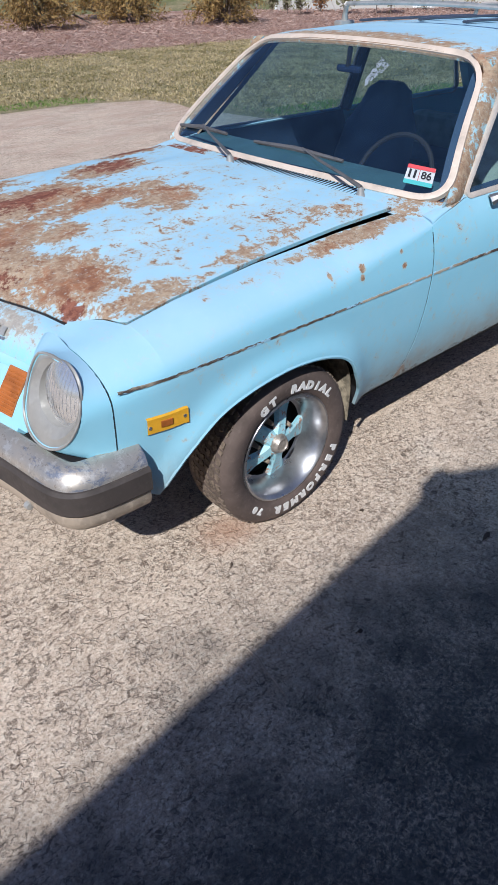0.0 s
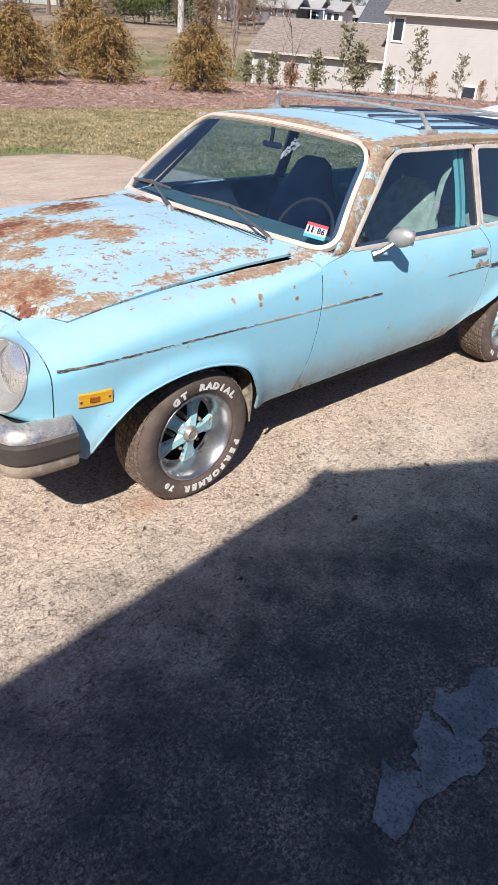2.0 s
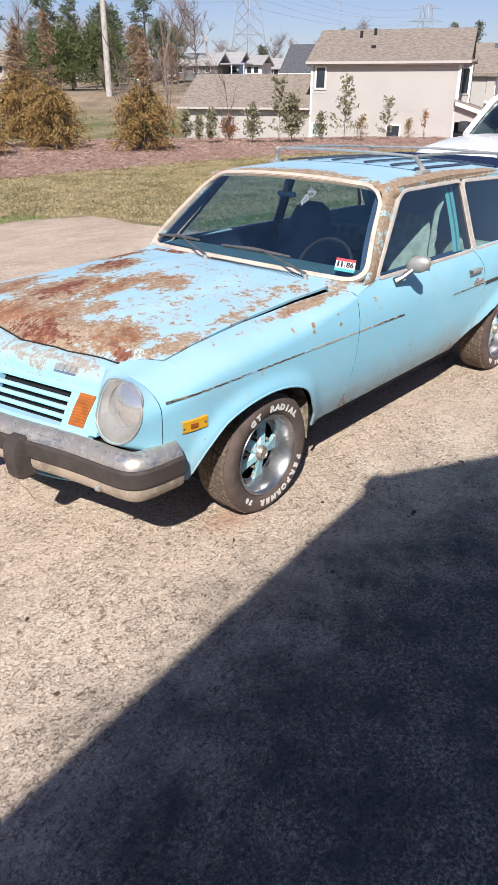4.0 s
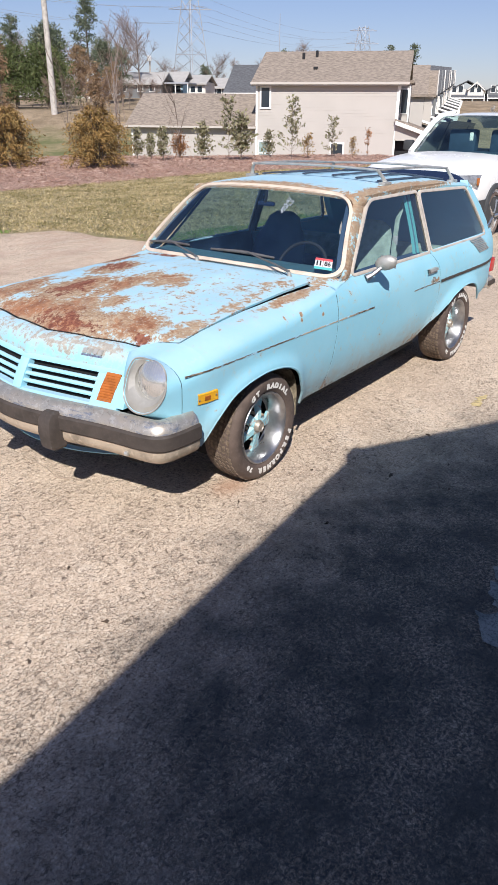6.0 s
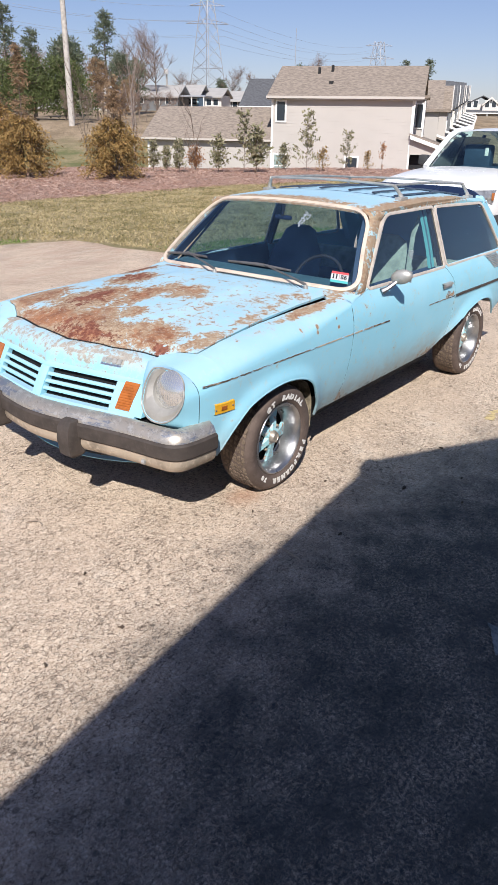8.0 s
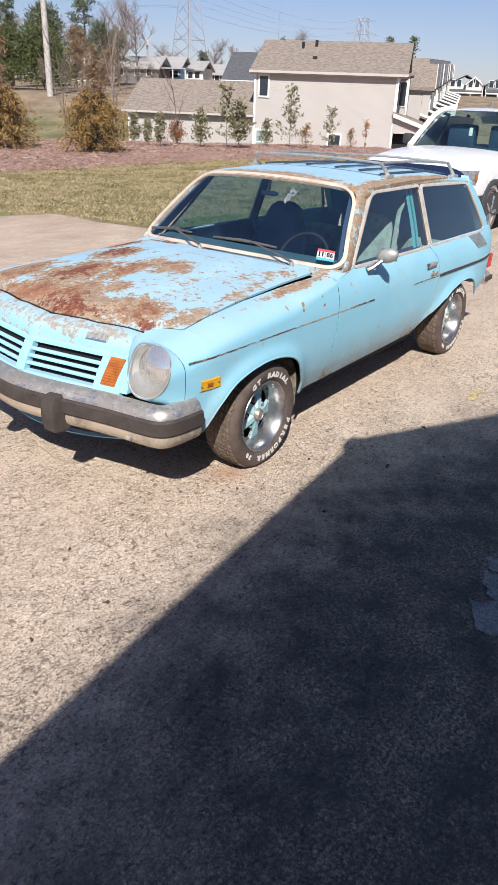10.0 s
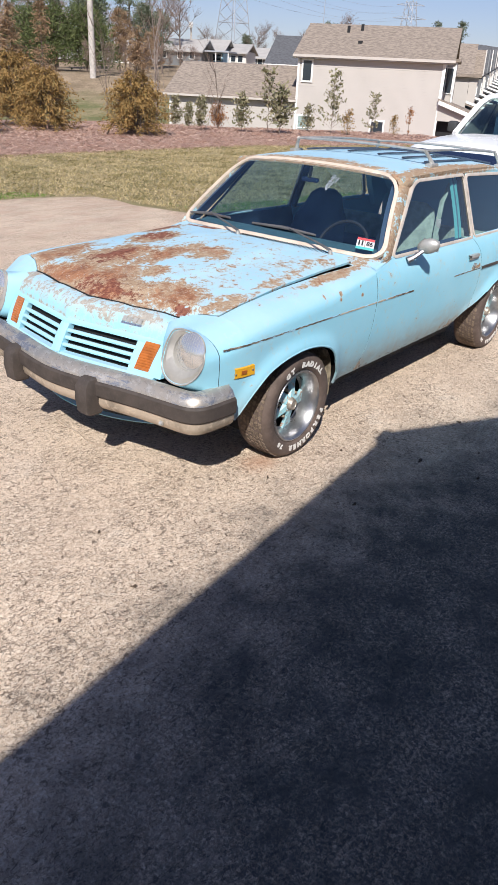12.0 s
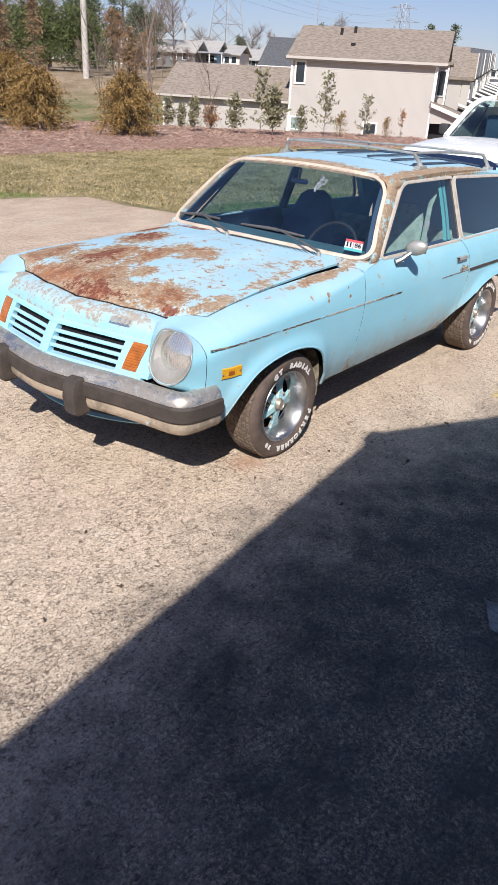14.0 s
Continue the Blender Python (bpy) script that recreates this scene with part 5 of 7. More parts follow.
def wheel(x, right, rear=False):
    zc, r, w = 0.272, 0.277, 0.185
    y0 = -0.040
    f = lambda y: 2 * YC - y if right else y
    prof = [(0.178, 0.03), (0.188, 0.008), (0.205, -0.004), (0.235, -0.008), (0.256, -0.003), (0.268, 0.010), (0.275, 0.028), (0.277, 0.06), (0.277, 0.125), (0.275, 0.157), (0.268, 0.175), (0.235, 0.190), (0.19, 0.18)]
    ob = part("wheel", revolve([(a, f(y0 + h) - 0) for a, h in [(0.178, 0.06), (0.17, 0.05), (0.165, 0.10), (0.16, 0.16)]], (x, 0, zc)), M_DARK, CAR)
    tyre = part("tyre", revolve([(a, f(y0 + h)) for a, h in prof], (x, 0, zc), n=64), M_TYRE, ob, "worn tyre with raised white lettering")
    tread = bmesh.new()
    for i in range(92):
        a = 6.283185 * (i + 0.3 * math.sin(i * 2.3)) / 92
        for k in range(6):
            h = 0.022 + 0.023 * k
            box(-0.0062, 0.0062, -0.0085, 0.0085, 0, 0.0055, turn=Matrix.Translation((x, f(y0 + h + 0.006), zc)) @ Matrix.Rotation(a + 0.02 * k, 4, "Y") @ Matrix.Translation((0, 0, 0.274 if 0 < k < 5 else 0.2715)) @ Matrix.Rotation((0.5 if k % 2 else -0.35) + 0.3 * math.sin(i * 1.7 + k), 4, "Z"), bm=tread)
    tagged(part("tread", tread, M_TREAD, tyre), kind="stuff")
    rim = part("rim", revolve([(a, f(y0 + h)) for a, h in [(0.190, 0.010), (0.186, 0.002), (0.181, 0.001), (0.176, 0.006), (0.168, 0.020), (0.160, 0.045), (0.154, 0.070), (0.150, 0.092), (0.138, 0.094)]], (x, 0, zc), n=64), M_RIM, ob, "polished dished wheel rim")
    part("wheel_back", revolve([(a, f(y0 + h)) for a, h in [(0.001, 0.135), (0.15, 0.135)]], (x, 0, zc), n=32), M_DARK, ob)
    for k in range(5):
        a = 6.283185 * k / 5 - 0.105
        d, e = Vector((math.cos(a), 0, math.sin(a))), Vector((-math.sin(a), 0, math.cos(a)))
        c = Vector((x, 0, zc))
        rings = []
        for rr, ww, h in ((0.030, 0.030, 0.048), (0.060, 0.026, 0.056), (0.100, 0.031, 0.072), (0.152, 0.050, 0.088)):
            p = c + d * rr
            rings.append([Vector((q.x, f(y0 + hh), q.z)) for q, hh in ((p - e * ww, h + 0.014), (p - e * ww * 0.6, h), (p + e * ww * 0.6, h), (p + e * ww, h + 0.014), (p, h + 0.03))])
        part("spoke", loft(rings, closed=True, caps=True), M_SPOKE, ob, "chipped teal painted spoke" if k == 0 else "")
        p = c + d * 0.060 + e * 0.042
        part("wheel_nut", revolve([(0.001, f(y0 + 0.060)), (0.007, f(y0 + 0.061)), (0.010, f(y0 + 0.090)), (0.012, f(y0 + 0.100))], (p.x, 0, p.z), n=6), M_RUSTMETAL, ob)
    part("hub_cap", revolve([(0.001, f(y0 + 0.030)), (0.019, f(y0 + 0.031)), (0.021, f(y0 + 0.027)), (0.024, f(y0 + 0.027)), (0.028, f(y0 + 0.034)), (0.033, f(y0 + 0.042)), (0.036, f(y0 + 0.064))], (x, 0, zc), n=28), M_HUB, ob, "corroded chrome centre cap")
    if not right:
        # raised white sidewall lettering
        words = (("GT", 121, -11.0, 1.0), ("RADIAL", 88, -9.8, 1.0), ("PERFORMER", -22, -10.8, 1.0), ("70", -126, -8.0, 0.8))
        for word, start, pitch, s in words:
            for i, ch in enumerate(word):
                a = radians(start + 0.94 * pitch * i + (5 if rear else 0))
                m = Matrix.Translation((x, f(y0 - 0.0068), zc)) @ Matrix.Rotation(1.5708 - a, 4, "Y") @ Matrix.Translation((0, 0, 0.2215)) @ Matrix.Rotation(1.5708, 4, "X") @ Matrix.Rotation(3.14159 if pitch > 0 else 0, 4, "Z")
                part("raised_letter", glyph(ch, 0.036 * s, m @ Matrix.Diagonal((1.16, 1, 1, 1))), M_WHITE, tyre)
    return ob


for right in (False, True):
    wheel(0.0, right)
    wheel(2.464, right, True)


# fittings on the body sides
def along_side(x0, x1, z0, z1, h, out, n=24):
    rings = []
    for i in range(n + 1):
        x = x0 + (x1 - x0) * i / n
        z = z0 + (z1 - z0) * i / n
        jag = 0.0022 * noise.noise((x * 45, 0, 0)) + 0.002 * noise.noise((x * 140, 3, 0))
        rings.append([(x, side_y(x, z + k) - o, z + k) for k, o in ((-h + jag, -0.002), (-h * 0.8 + jag, out), (h * 0.8 + jag, out), (h + jag, -0.002))])
    return loft(rings)


part("side_stripe", along_side(-0.585, SEAM_F - 0.006, 0.706, 0.691, 0.0040, 0.0012, 160), M_MOULD, CAR, "dark adhesive line left by lost trim")
part("side_stripe", along_side(SEAM_F + 0.006, 1.06, 0.691, 0.683, 0.0050, 0.0016, 40), M_MOULD, left_door)
part("side_stripe", along_side(1.60, SEAM_R - 0.01, 0.680, 0.676, 0.004, 0.0015, 30), M_MOULD, left_door)
part("side_moulding", along_side(SEAM_R + 0.01, 3.14, 0.674, 0.664, 0.010, 0.006, 40), M_RUBBER, CAR, "black side moulding")
mk = part("side_marker", along_side(-0.522, -0.400, 0.588, 0.582, 0.027, 0.006, 8), M_AMBER, CAR, "amber side marker lamp")
part("reflector", along_side(-0.485, -0.450, 0.587, 0.585, 0.011, 0.009, 3), M_ORANGE, mk)
for x in (-0.515, -0.412):
    part("screw", revolve([(0.001, side_y(x, 0.586) - 0.009), (0.005, side_y(x, 0.586) - 0.008), (0.005, side_y(x, 0.586))], (x, 0, 0.585), n=10), M_CHROME, mk)
# quarter vents
for i in range(9):
    z = 0.775 + 0.012 * i
    x0 = 2.735 - 0.017 * i
    part("vent_slat", along_side(x0, x0 + 0.235, z, z, 0.0035, 0.006, 4), M_DULL, CAR)
# door handle and lock
hd = part("door_handle", along_side(1.80, 1.935, 0.768, 0.768, 0.017, 0.012, 6), M_DULL, left_door, "chrome pull handle")
part("handle_grip", along_side(1.802, 1.935, 0.775, 0.775, 0.009, 0.022, 6), M_DULL, hd)
part("door_lock", revolve([(0.001, side_y(1.9, 0.71) - 0.014), (0.013, side_y(1.9, 0.71) - 0.012), (0.014, side_y(1.9, 0.71))], (1.895, 0, 0.712), n=14), M_CHROME, left_door)
# door mirror
mr = part("door_mirror", tube([(0.985, -0.025, 0.862), (1.01, -0.05, 0.880), (1.055, -0.095, 0.930)], [0.022, 0.014, 0.012], 8), M_CHROME, left_door, "round chrome door mirror on a stalk")
head = bmesh.new()
bmesh.ops.create_uvsphere(head, u_segments=20, v_segments=12, radius=1)
bmesh.ops.transform(head, matrix=Matrix.Translation((1.06, -0.105, 0.945)) @ pose(0, 0, 0, -14, 0, 8) @ Matrix.Diagonal((0.030, 0.066, 0.042, 1)), verts=head.verts)
part("mirror_shell", head, M_DULL, mr)
part("mirror_glass", box(1.083, 1.090, -0.155, -0.055, 0.915, 0.978, 0.003), M_CHROME, mr)

# roof rack
M_SLAT = plain("navy_grey_slat", (0.07, 0.085, 0.12), 0.35, 0.2, 0.3, 10)
RACK = tagged(new("roof_rack"), "old chrome and black roof rack on a wagon roof", "roof rack")
RACK.matrix_basis = pose(2.1, YC, 1.3)


def roof_z(x, y):
    u = (x - 1.1) / 1.81
    return roof_at(min(1, max(0, u)), (y - YC + 0.62) / 1.24)[2]


RAIL_Y = (0.275, 2 * YC - 0.275)
for x, top in ((1.60, 1.392), (2.70, 1.352)):
    pts = [(x - 0.012 * (1 - t * t), YC + t * 0.48, top + 0.012 * (1 - t * t)) for t in np.linspace(-1, 1, 25)]
    part("cross_bar", tube(pts, 0.010, 8, flat=0.8), M_DULL, RACK, "dull chrome cross bar")
    for y in RAIL_Y:
        out = -0.042 if y < YC else 0.042
        fz = roof_z(x + 0.04, y + out)
        part("post", tube([(x + 0.04, y + out, fz + 0.012), (x + 0.025, y + out * 0.7, fz + 0.045), (x + 0.005, y + out * 0.1, top - 0.004), (x, y, top)], [0.017, 0.012, 0.011, 0.011], 8), M_DULL, RACK)
        part("foot", box(x - 0.010, x + 0.088, y + out - 0.024, y + out + 0.024, fz - 0.006, fz + 0.018, 0.008), M_DULL, RACK)
for y in RAIL_Y:
    part("side_rail", tube([(x, y, 1.392 + (1.352 - 1.392) * (x - 1.60) / 1.10 + 0.010 * math.sin(3.1416 * (x - 1.60) / 1.10)) for x in np.linspace(1.60, 2.70, 14)], 0.010, 8, flat=0.8), M_DULL, RACK, "dull chrome side rail")
for y in (0.30, 0.46, 0.64, 0.87, 1.05, 1.21):
    part("skid_strip", tube([(x, y, roof_z(x, y) + 0.010) for x in np.linspace(1.68, 2.71, 12)], 0.012, 6, flat=0.5), M_SLAT, RACK)
part("air_deflector", loft([[(2.80 + 0.13 * k, YC + (2 * v - 1) * (0.60 - 0.01 * k), 1.245 + 0.070 * math.sin(k * 1.9) - (0.075 * k + 0.03) * abs(2 * v - 1) ** 8) for v in np.linspace(0, 1, 30)] for k in np.linspace(0, 1, 6)]), M_NAVY, RACK, "dark navy rear air deflector")


# ---- the building behind the camera, whose roof edge throws the shade ----
def shade_building():
    h = 2.7
    # eave corner whose shadow falls beside the front wheel
    c = Vector((0.612, -0.268, 0)) + SUN_DIR * (h / SUN_DIR.z)
    ex, ey = Vector((0.995, 0.10, 0)), Vector((0.10, -0.995, 0))
    m = 0.85
    half = 5.0
    prof = [(0, 0), (half, half * m), (2 * half, 0), (2 * half, -0.18), (half, half * m - 0.18), (0, -0.18)]
    rings = [[c + ex * a + ey * p + Vector((0, 0, q)) for p, q in prof] for a in (0, -14)]
    b = thing("garage_building", *(c + ey * 5 + Vector((0, 0, -h))), "beige sided building with a steep shingled roof behind the drive", "house")
    part("roof", loft(rings, closed=True, caps=True), M_SHINGLE, b)
    part("gutter_end", loft([[c + ex * a + ey * p + Vector((0, 0, q)) for p, q in ((-0.042, 0.0), (0.06, 0.0), (0.06, -0.18), (-0.042, -0.18))] for a in (0.0, -0.13)], closed=True, caps=True), M_FASCIA, b)
    prof = [(0.62, -h), (0.62, 0.3), (half, half * m - 0.2), (2 * half - 0.62, 0.3), (2 * half - 0.62, -h)]
    part("wall", loft([[c + ex * a + ey * p + Vector((0, 0, q)) for p, q in prof] for a in (-0.4, -13.6)], closed=True, caps=True), M_SIDING, b)


shade_building()


# ---- foliage ----
def leaf_material(name, *tones):
    """Leaves that differ in tone one by one."""
    k = Nodes(name)
    r = k.add("ShaderNodeNewGeometry").outputs["Random Per Island"]
    c = k.ramp(r, *[(i / max(1, len(tones) - 1), t) for i, t in enumerate(tones)])
    c = k.mix(k.math("MULTIPLY", k.noise(1.5, 3), 0.35), c, tuple(v * 0.5 for v in tones[0]))
    tr = k.add("ShaderNodeBsdfTranslucent", Color=c)
    k.done(c, 0.75)
    m = k.add("ShaderNodeMixShader", Fac=0.25, i1=k.b.outputs[0], i2=tr.outputs[0])
    k.t.links.new(m.outputs[0], k.out.inputs["Surface"])
    return k.m


M_GOLD = leaf_material("golden_brown_cypress", (0.14, 0.085, 0.03), (0.36, 0.225, 0.075), (0.52, 0.33, 0.12), (0.25, 0.20, 0.07))
M_BROWNED = leaf_material("browned_cypress", (0.20, 0.125, 0.07), (0.42, 0.275, 0.16), (0.33, 0.235, 0.14))
M_RUSTLEAF = leaf_material("rust_brown_leaves", (0.24, 0.10, 0.035), (0.48, 0.21, 0.07), (0.34, 0.16, 0.07))
M_LAUREL = leaf_material("grey_green_laurel", (0.15, 0.155, 0.075), (0.32, 0.30, 0.17), (0.48, 0.42, 0.29))
M_PINE = leaf_material("dark_pine_needles", (0.09, 0.115, 0.07), (0.17, 0.20, 0.13), (0.27, 0.29, 0.20))
M_HEDGE = leaf_material("bright_green_hedge", (0.07, 0.09, 0.03), (0.13, 0.165, 0.055), (0.21, 0.235, 0.09))
M_TWIG = leaf_material("bare_brown_twigs", (0.24, 0.17, 0.135), (0.38, 0.28, 0.235), (0.30, 0.21, 0.165))
M_STRAW = leaf_material("loose_pine_straw", (0.28, 0.155, 0.115), (0.56, 0.385, 0.305), (0.72, 0.545, 0.455))
M_BLADES = leaf_material("winter_grass_blades", (0.20, 0.165, 0.07), (0.60, 0.47, 0.25), (0.76, 0.62, 0.38), (0.40, 0.33, 0.14), (0.66, 0.53, 0.30))
M_OLIVEBLADES = leaf_material("olive_grass_blades", (0.13, 0.115, 0.045), (0.34, 0.28, 0.12), (0.48, 0.385, 0.19))
M_GREENBLADES = leaf_material("green_grass_blades", (0.10, 0.17, 0.03), (0.18, 0.27, 0.06), (0.28, 0.33, 0.10))


def leaves(centres, along, size, aspect, rng):
    """Many small bent leaves at centres, each pointing along its own way."""
    n = len(centres)
    d = along / (np.linalg.norm(along, axis=1, keepdims=True) + 1e-9)
    r = rng.normal(size=(n, 3))
    s = np.cross(d, r)
    s /= np.linalg.norm(s, axis=1, keepdims=True) + 1e-9
    L = (size * rng.uniform(0.6, 1.3, n))[:, None]
    W = L * aspect
    pts = np.stack([centres - d * L * 0.5, centres + s * W * 0.5, centres + d * L * 0.5, centres - s * W * 0.5], 1).reshape(-1, 3)
    faces = np.arange(4 * n).reshape(-1, 4)
    return pts, faces


def raw(name, pts, faces, material):
    me = bpy.data.meshes.new(name)
    me.from_pydata(pts.tolist(), [], faces.tolist())
    me.materials.append(material)
    return me


def put_part(name, me, parent, label="", kind=""):
    ob = new(name, me)
    ob.parent = parent
    return tagged(ob, label, kind=kind)


def branching(rng, h, r, limbs, depth, spread, start=0.3, lean=0.05):
    """Trunk and limbs: lists of (a, b, ra, rb)."""
    segs = []

    def grow(p, d, length, rad, level):
        n = 4 if level == 0 else 3
        for i in range(n):
            q = p + d * length / n
            segs.append((p, q, rad * (1 - 0.6 * i / n), rad * (1 - 0.6 * (i + 1) / n)))
            p = q
            d = (d + Vector(rng.normal(size=3) * lean * (1 + level)) + Vector((0, 0, 0.05 * level))).normalized()
            if level < depth and (i + 1) / n > start:
                for _ in range(limbs if level == 0 else max(2, limbs - 2)):
                    a = rng.uniform(0, 6.283)
                    out = Vector((math.cos(a), math.sin(a), 0))
                    nd = (d * (1 - spread) + out * spread + Vector((0, 0, 0.15))).normalized()
                    grow(p, nd, length * rng.uniform(0.32, 0.5), rad * 0.42, level + 1)

    grow(Vector((0, 0, -0.05)), Vector((0, 0, 1)), h, r, 0)
    return segs


def sticks(segs, sides=4):
    bm = bmesh.new()
    for a, b, ra, rb in segs:
        t = (b - a).normalized()
        s = t.cross(Vector((0.3, 0.9, 0.1))).normalized()
        w = s.cross(t)
        k = [(math.cos(6.2832 * i / sides), math.sin(6.2832 * i / sides)) for i in range(sides)]
        lo = [bm.verts.new(a + (s * c + w * e) * ra) for c, e in k]
        hi = [bm.verts.new(b + (s * c + w * e) * rb) for c, e in k]
        for i in range(sides):
            bm.faces.new((lo[i], lo[(i + 1) % sides], hi[(i + 1) % sides], hi[i]))
    return bm


def mesh_of(name, bm, material):
    me = bpy.data.meshes.new(name)
    bm.to_mesh(me)
    bm.free()
    me.materials.append(material)
    return me


def weeping_shrub(seed, h=1.85, r=0.92, n=270, plume=1.5):
    """A cypress with drooping feathery sprays."""
    rng = np.random.default_rng(seed)
    ob = thing("shrub", 0, 0, 0, "", "")
    segs, cen, way = [], [], []
    for i in range(5):
        a = rng.uniform(0, 6.283)
        p = Vector((0, 0, 0))
        d = Vector((math.cos(a) * 0.25, math.sin(a) * 0.25, 1)).normalized()
        for k in range(6):
            q = p + d * h * 0.15
            segs.append((p, q, 0.03 * (1 - k / 7), 0.03 * (1 - (k + 1) / 7)))
            p = q
    for i in range(n):
        t = rng.uniform(0.03, 1) ** 0.85
        a = rng.uniform(0, 6.283)
        z = h * (0.10 + 0.86 * t)
        reach = r * (math.sin(min(1, 0.22 + 0.82 * t) * 3.0) ** 0.55) * rng.uniform(0.55, 1.12)
        base = Vector((0.12 * math.cos(a), 0.12 * math.sin(a), z * 0.72))
        out = Vector((math.cos(a), math.sin(a), 0))
        tip = Vector((0, 0, z)) + out * reach
        m = 44
        for k in range(m):
            u = 0.25 + 0.85 * k / m
            c = base.lerp(tip, u) + Vector((0, 0, 0.10 * math.sin(u * 3.0) - 0.14 * max(0, u - 0.7) * 3))
            cen.append(c + Vector(rng.normal(size=3) * 0.045))
            way.append(out * 0.7 + Vector((0, 0, -0.55)) + Vector(rng.normal(size=3) * 0.55))
        segs.append((base, base.lerp(tip, 0.7), 0.008, 0.003))
    # a thin leader above the globe with sparse browned plumes
    cen2, way2 = [], []
    top = Vector((rng.uniform(-0.1, 0.1), rng.uniform(-0.1, 0.1), h * plume))
    segs.append((Vector((0, 0, h * 0.6)), top, 0.022, 0.006))
    for i in range(90):
        t = rng.uniform(0, 1)
        a = rng.uniform(0, 6.283)
        p = Vector((0, 0, h * 0.80)).lerp(top, t)
        q = p + Vector((math.cos(a), math.sin(a), 0.35)) * r * (0.62 - 0.50 * t) * rng.uniform(0.4, 1)
        segs.append((p, q, 0.006, 0.002))
        for k in range(16):
            u = 0.2 + 0.9 * k / 16
            cen2.append(p.lerp(q, u) + Vector((0, 0, -0.12 * u * u)) + Vector(rng.normal(size=3) * 0.04))
            way2.append((q - p).normalized() + Vector((0, 0, -0.6)) + Vector(rng.normal(size=3) * 0.5))
    pts, fc = leaves(np.array(cen2), np.array(way2), 0.10, 0.26, rng)
    put_part("leader_plume", raw("leader_plume", pts, fc, M_BROWNED), ob, "sparse browned sprays on the leader", "stuff")
    put_part("trunk", mesh_of("trunk", sticks(segs), M_BARK), ob)
    pts, fc = leaves(np.array(cen), np.array(way), 0.085, 0.30, rng)
    put_part("foliage", raw("foliage", pts, fc, M_GOLD), ob, "drooping golden brown sprays")
    return ob


def small_plant(seed, h, r, material, size=0.075, n=260, bare=0.15):
    rng = np.random.default_rng(seed)
    ob = thing("plant", 0, 0, 0, "", "")
    segs = [(Vector((0, 0, 0)), Vector((0, 0, h * 0.95)), 0.014, 0.005)]
    cen, way = [], []
    for i in range(max(10, int(n / 9))):
        t = rng.uniform(bare, 1)
        a = rng.uniform(0, 6.283)
        p = Vector((0, 0, h * t * 0.9))
        q = p + Vector((math.cos(a), math.sin(a), 0.7)) * r * rng.uniform(0.4, 1.0) * (1.15 - 0.75 * t)
        segs.append((p, q, 0.006, 0.002))
        for k in range(9):
            cen.append(p.lerp(q, rng.uniform(0.3, 1.1)) + Vector(rng.normal(size=3) * 0.05))
            way.append((q - p).normalized() + Vector(rng.normal(size=3) * 0.6))
    put_part("stem", mesh_of("stem", sticks(segs, 3), M_BARK), ob)
    pts, fc = leaves(np.array(cen), np.array(way), size, 0.5, rng)
    put_part("foliage", raw("foliage", pts, fc, material), ob)
    return ob


def pine_tree(seed, h, r, material=None, clumps=46, low=0.42, leaf=0.5):
    """A tall conifer: trunk, limbs and ragged clumps of needles."""
    rng = np.random.default_rng(seed)
    ob = thing("tree", 0, 0, 0, "", "")
    segs = [(Vector((0, 0, h * k / 6 - 0.1)), Vector((0, 0, h * (k + 1) / 6)), 0.02 * h * (1 - 0.15 * k), 0.02 * h * (0.86 - 0.15 * k)) for k in range(6)]
    cen, way = [], []
    for i in range(clumps):
        t = rng.uniform(low, 1.0)
        a = rng.uniform(0, 6.283)
        reach = r * (1.05 - 0.75 * (t - low) / (1 - low)) * rng.uniform(0.35, 1.1)
        p, q = Vector((0, 0, h * t * 0.97)), Vector((math.cos(a) * reach, math.sin(a) * reach, h * t + rng.uniform(-0.1, 0.5)))
        segs.append((p, q, 0.05, 0.02))
        for k in range(60):
            off = rng.normal(size=3) * np.array([0.22, 0.22, 0.13]) * r * 0.75
            cen.append(q + Vector(off))
            way.append(Vector(off) + Vector((0, 0, 0.3)) + Vector(rng.normal(size=3) * 0.3))
    put_part("trunk", mesh_of("trunk", sticks(segs, 5), M_BARK), ob)
    pts, fc = leaves(np.array(cen), np.array(way), leaf, 0.35, rng)
    put_part("crown", raw("crown", pts, fc, material or M_PINE), ob)
    return ob


def bare_tree(seed, h, r=0.12, limbs=5, depth=3, spread=0.55, material=None, haze=True, start=0.3):
    rng = np.random.default_rng(seed)
    ob = thing("tree", 0, 0, 0, "", "")
    segs = branching(rng, h, r, limbs, depth, spread, start)
    thick = [s for s in segs if s[2] > r * 0.16]
    thin = [s for s in segs if s[2] <= r * 0.16]
    put_part("trunk", mesh_of("trunk", sticks(thick, 5), material or M_BARK), ob)
    put_part("fine_branching", mesh_of("fine_branching", sticks(thin, 3), M_TWIG), ob, kind="stuff")
    return ob


def place(ob, x, y, label, category, group="", s=1.0, turn=0.0, z=None, name=None):
    ob.matrix_basis = pose(x, y, land(x, y) if z is None else z, 0, 0, turn) @ Matrix.Diagonal((s, s, s, 1))
    tagged(ob, label, category, group)
    if name:
        ob.name = name
    return ob


def again(ob, x, y, s=1.0, turn=0.0, z=None):
    c = copy_thing(ob, pose(x, y, land(x, y) if z is None else z, 0, 0, turn))
    c.scale = (s, s, s)
    return c


M_PALEBARK = plain("pale_bark", (0.36, 0.30, 0.26), 0.95, 0, 0.4, 6, 0.3)
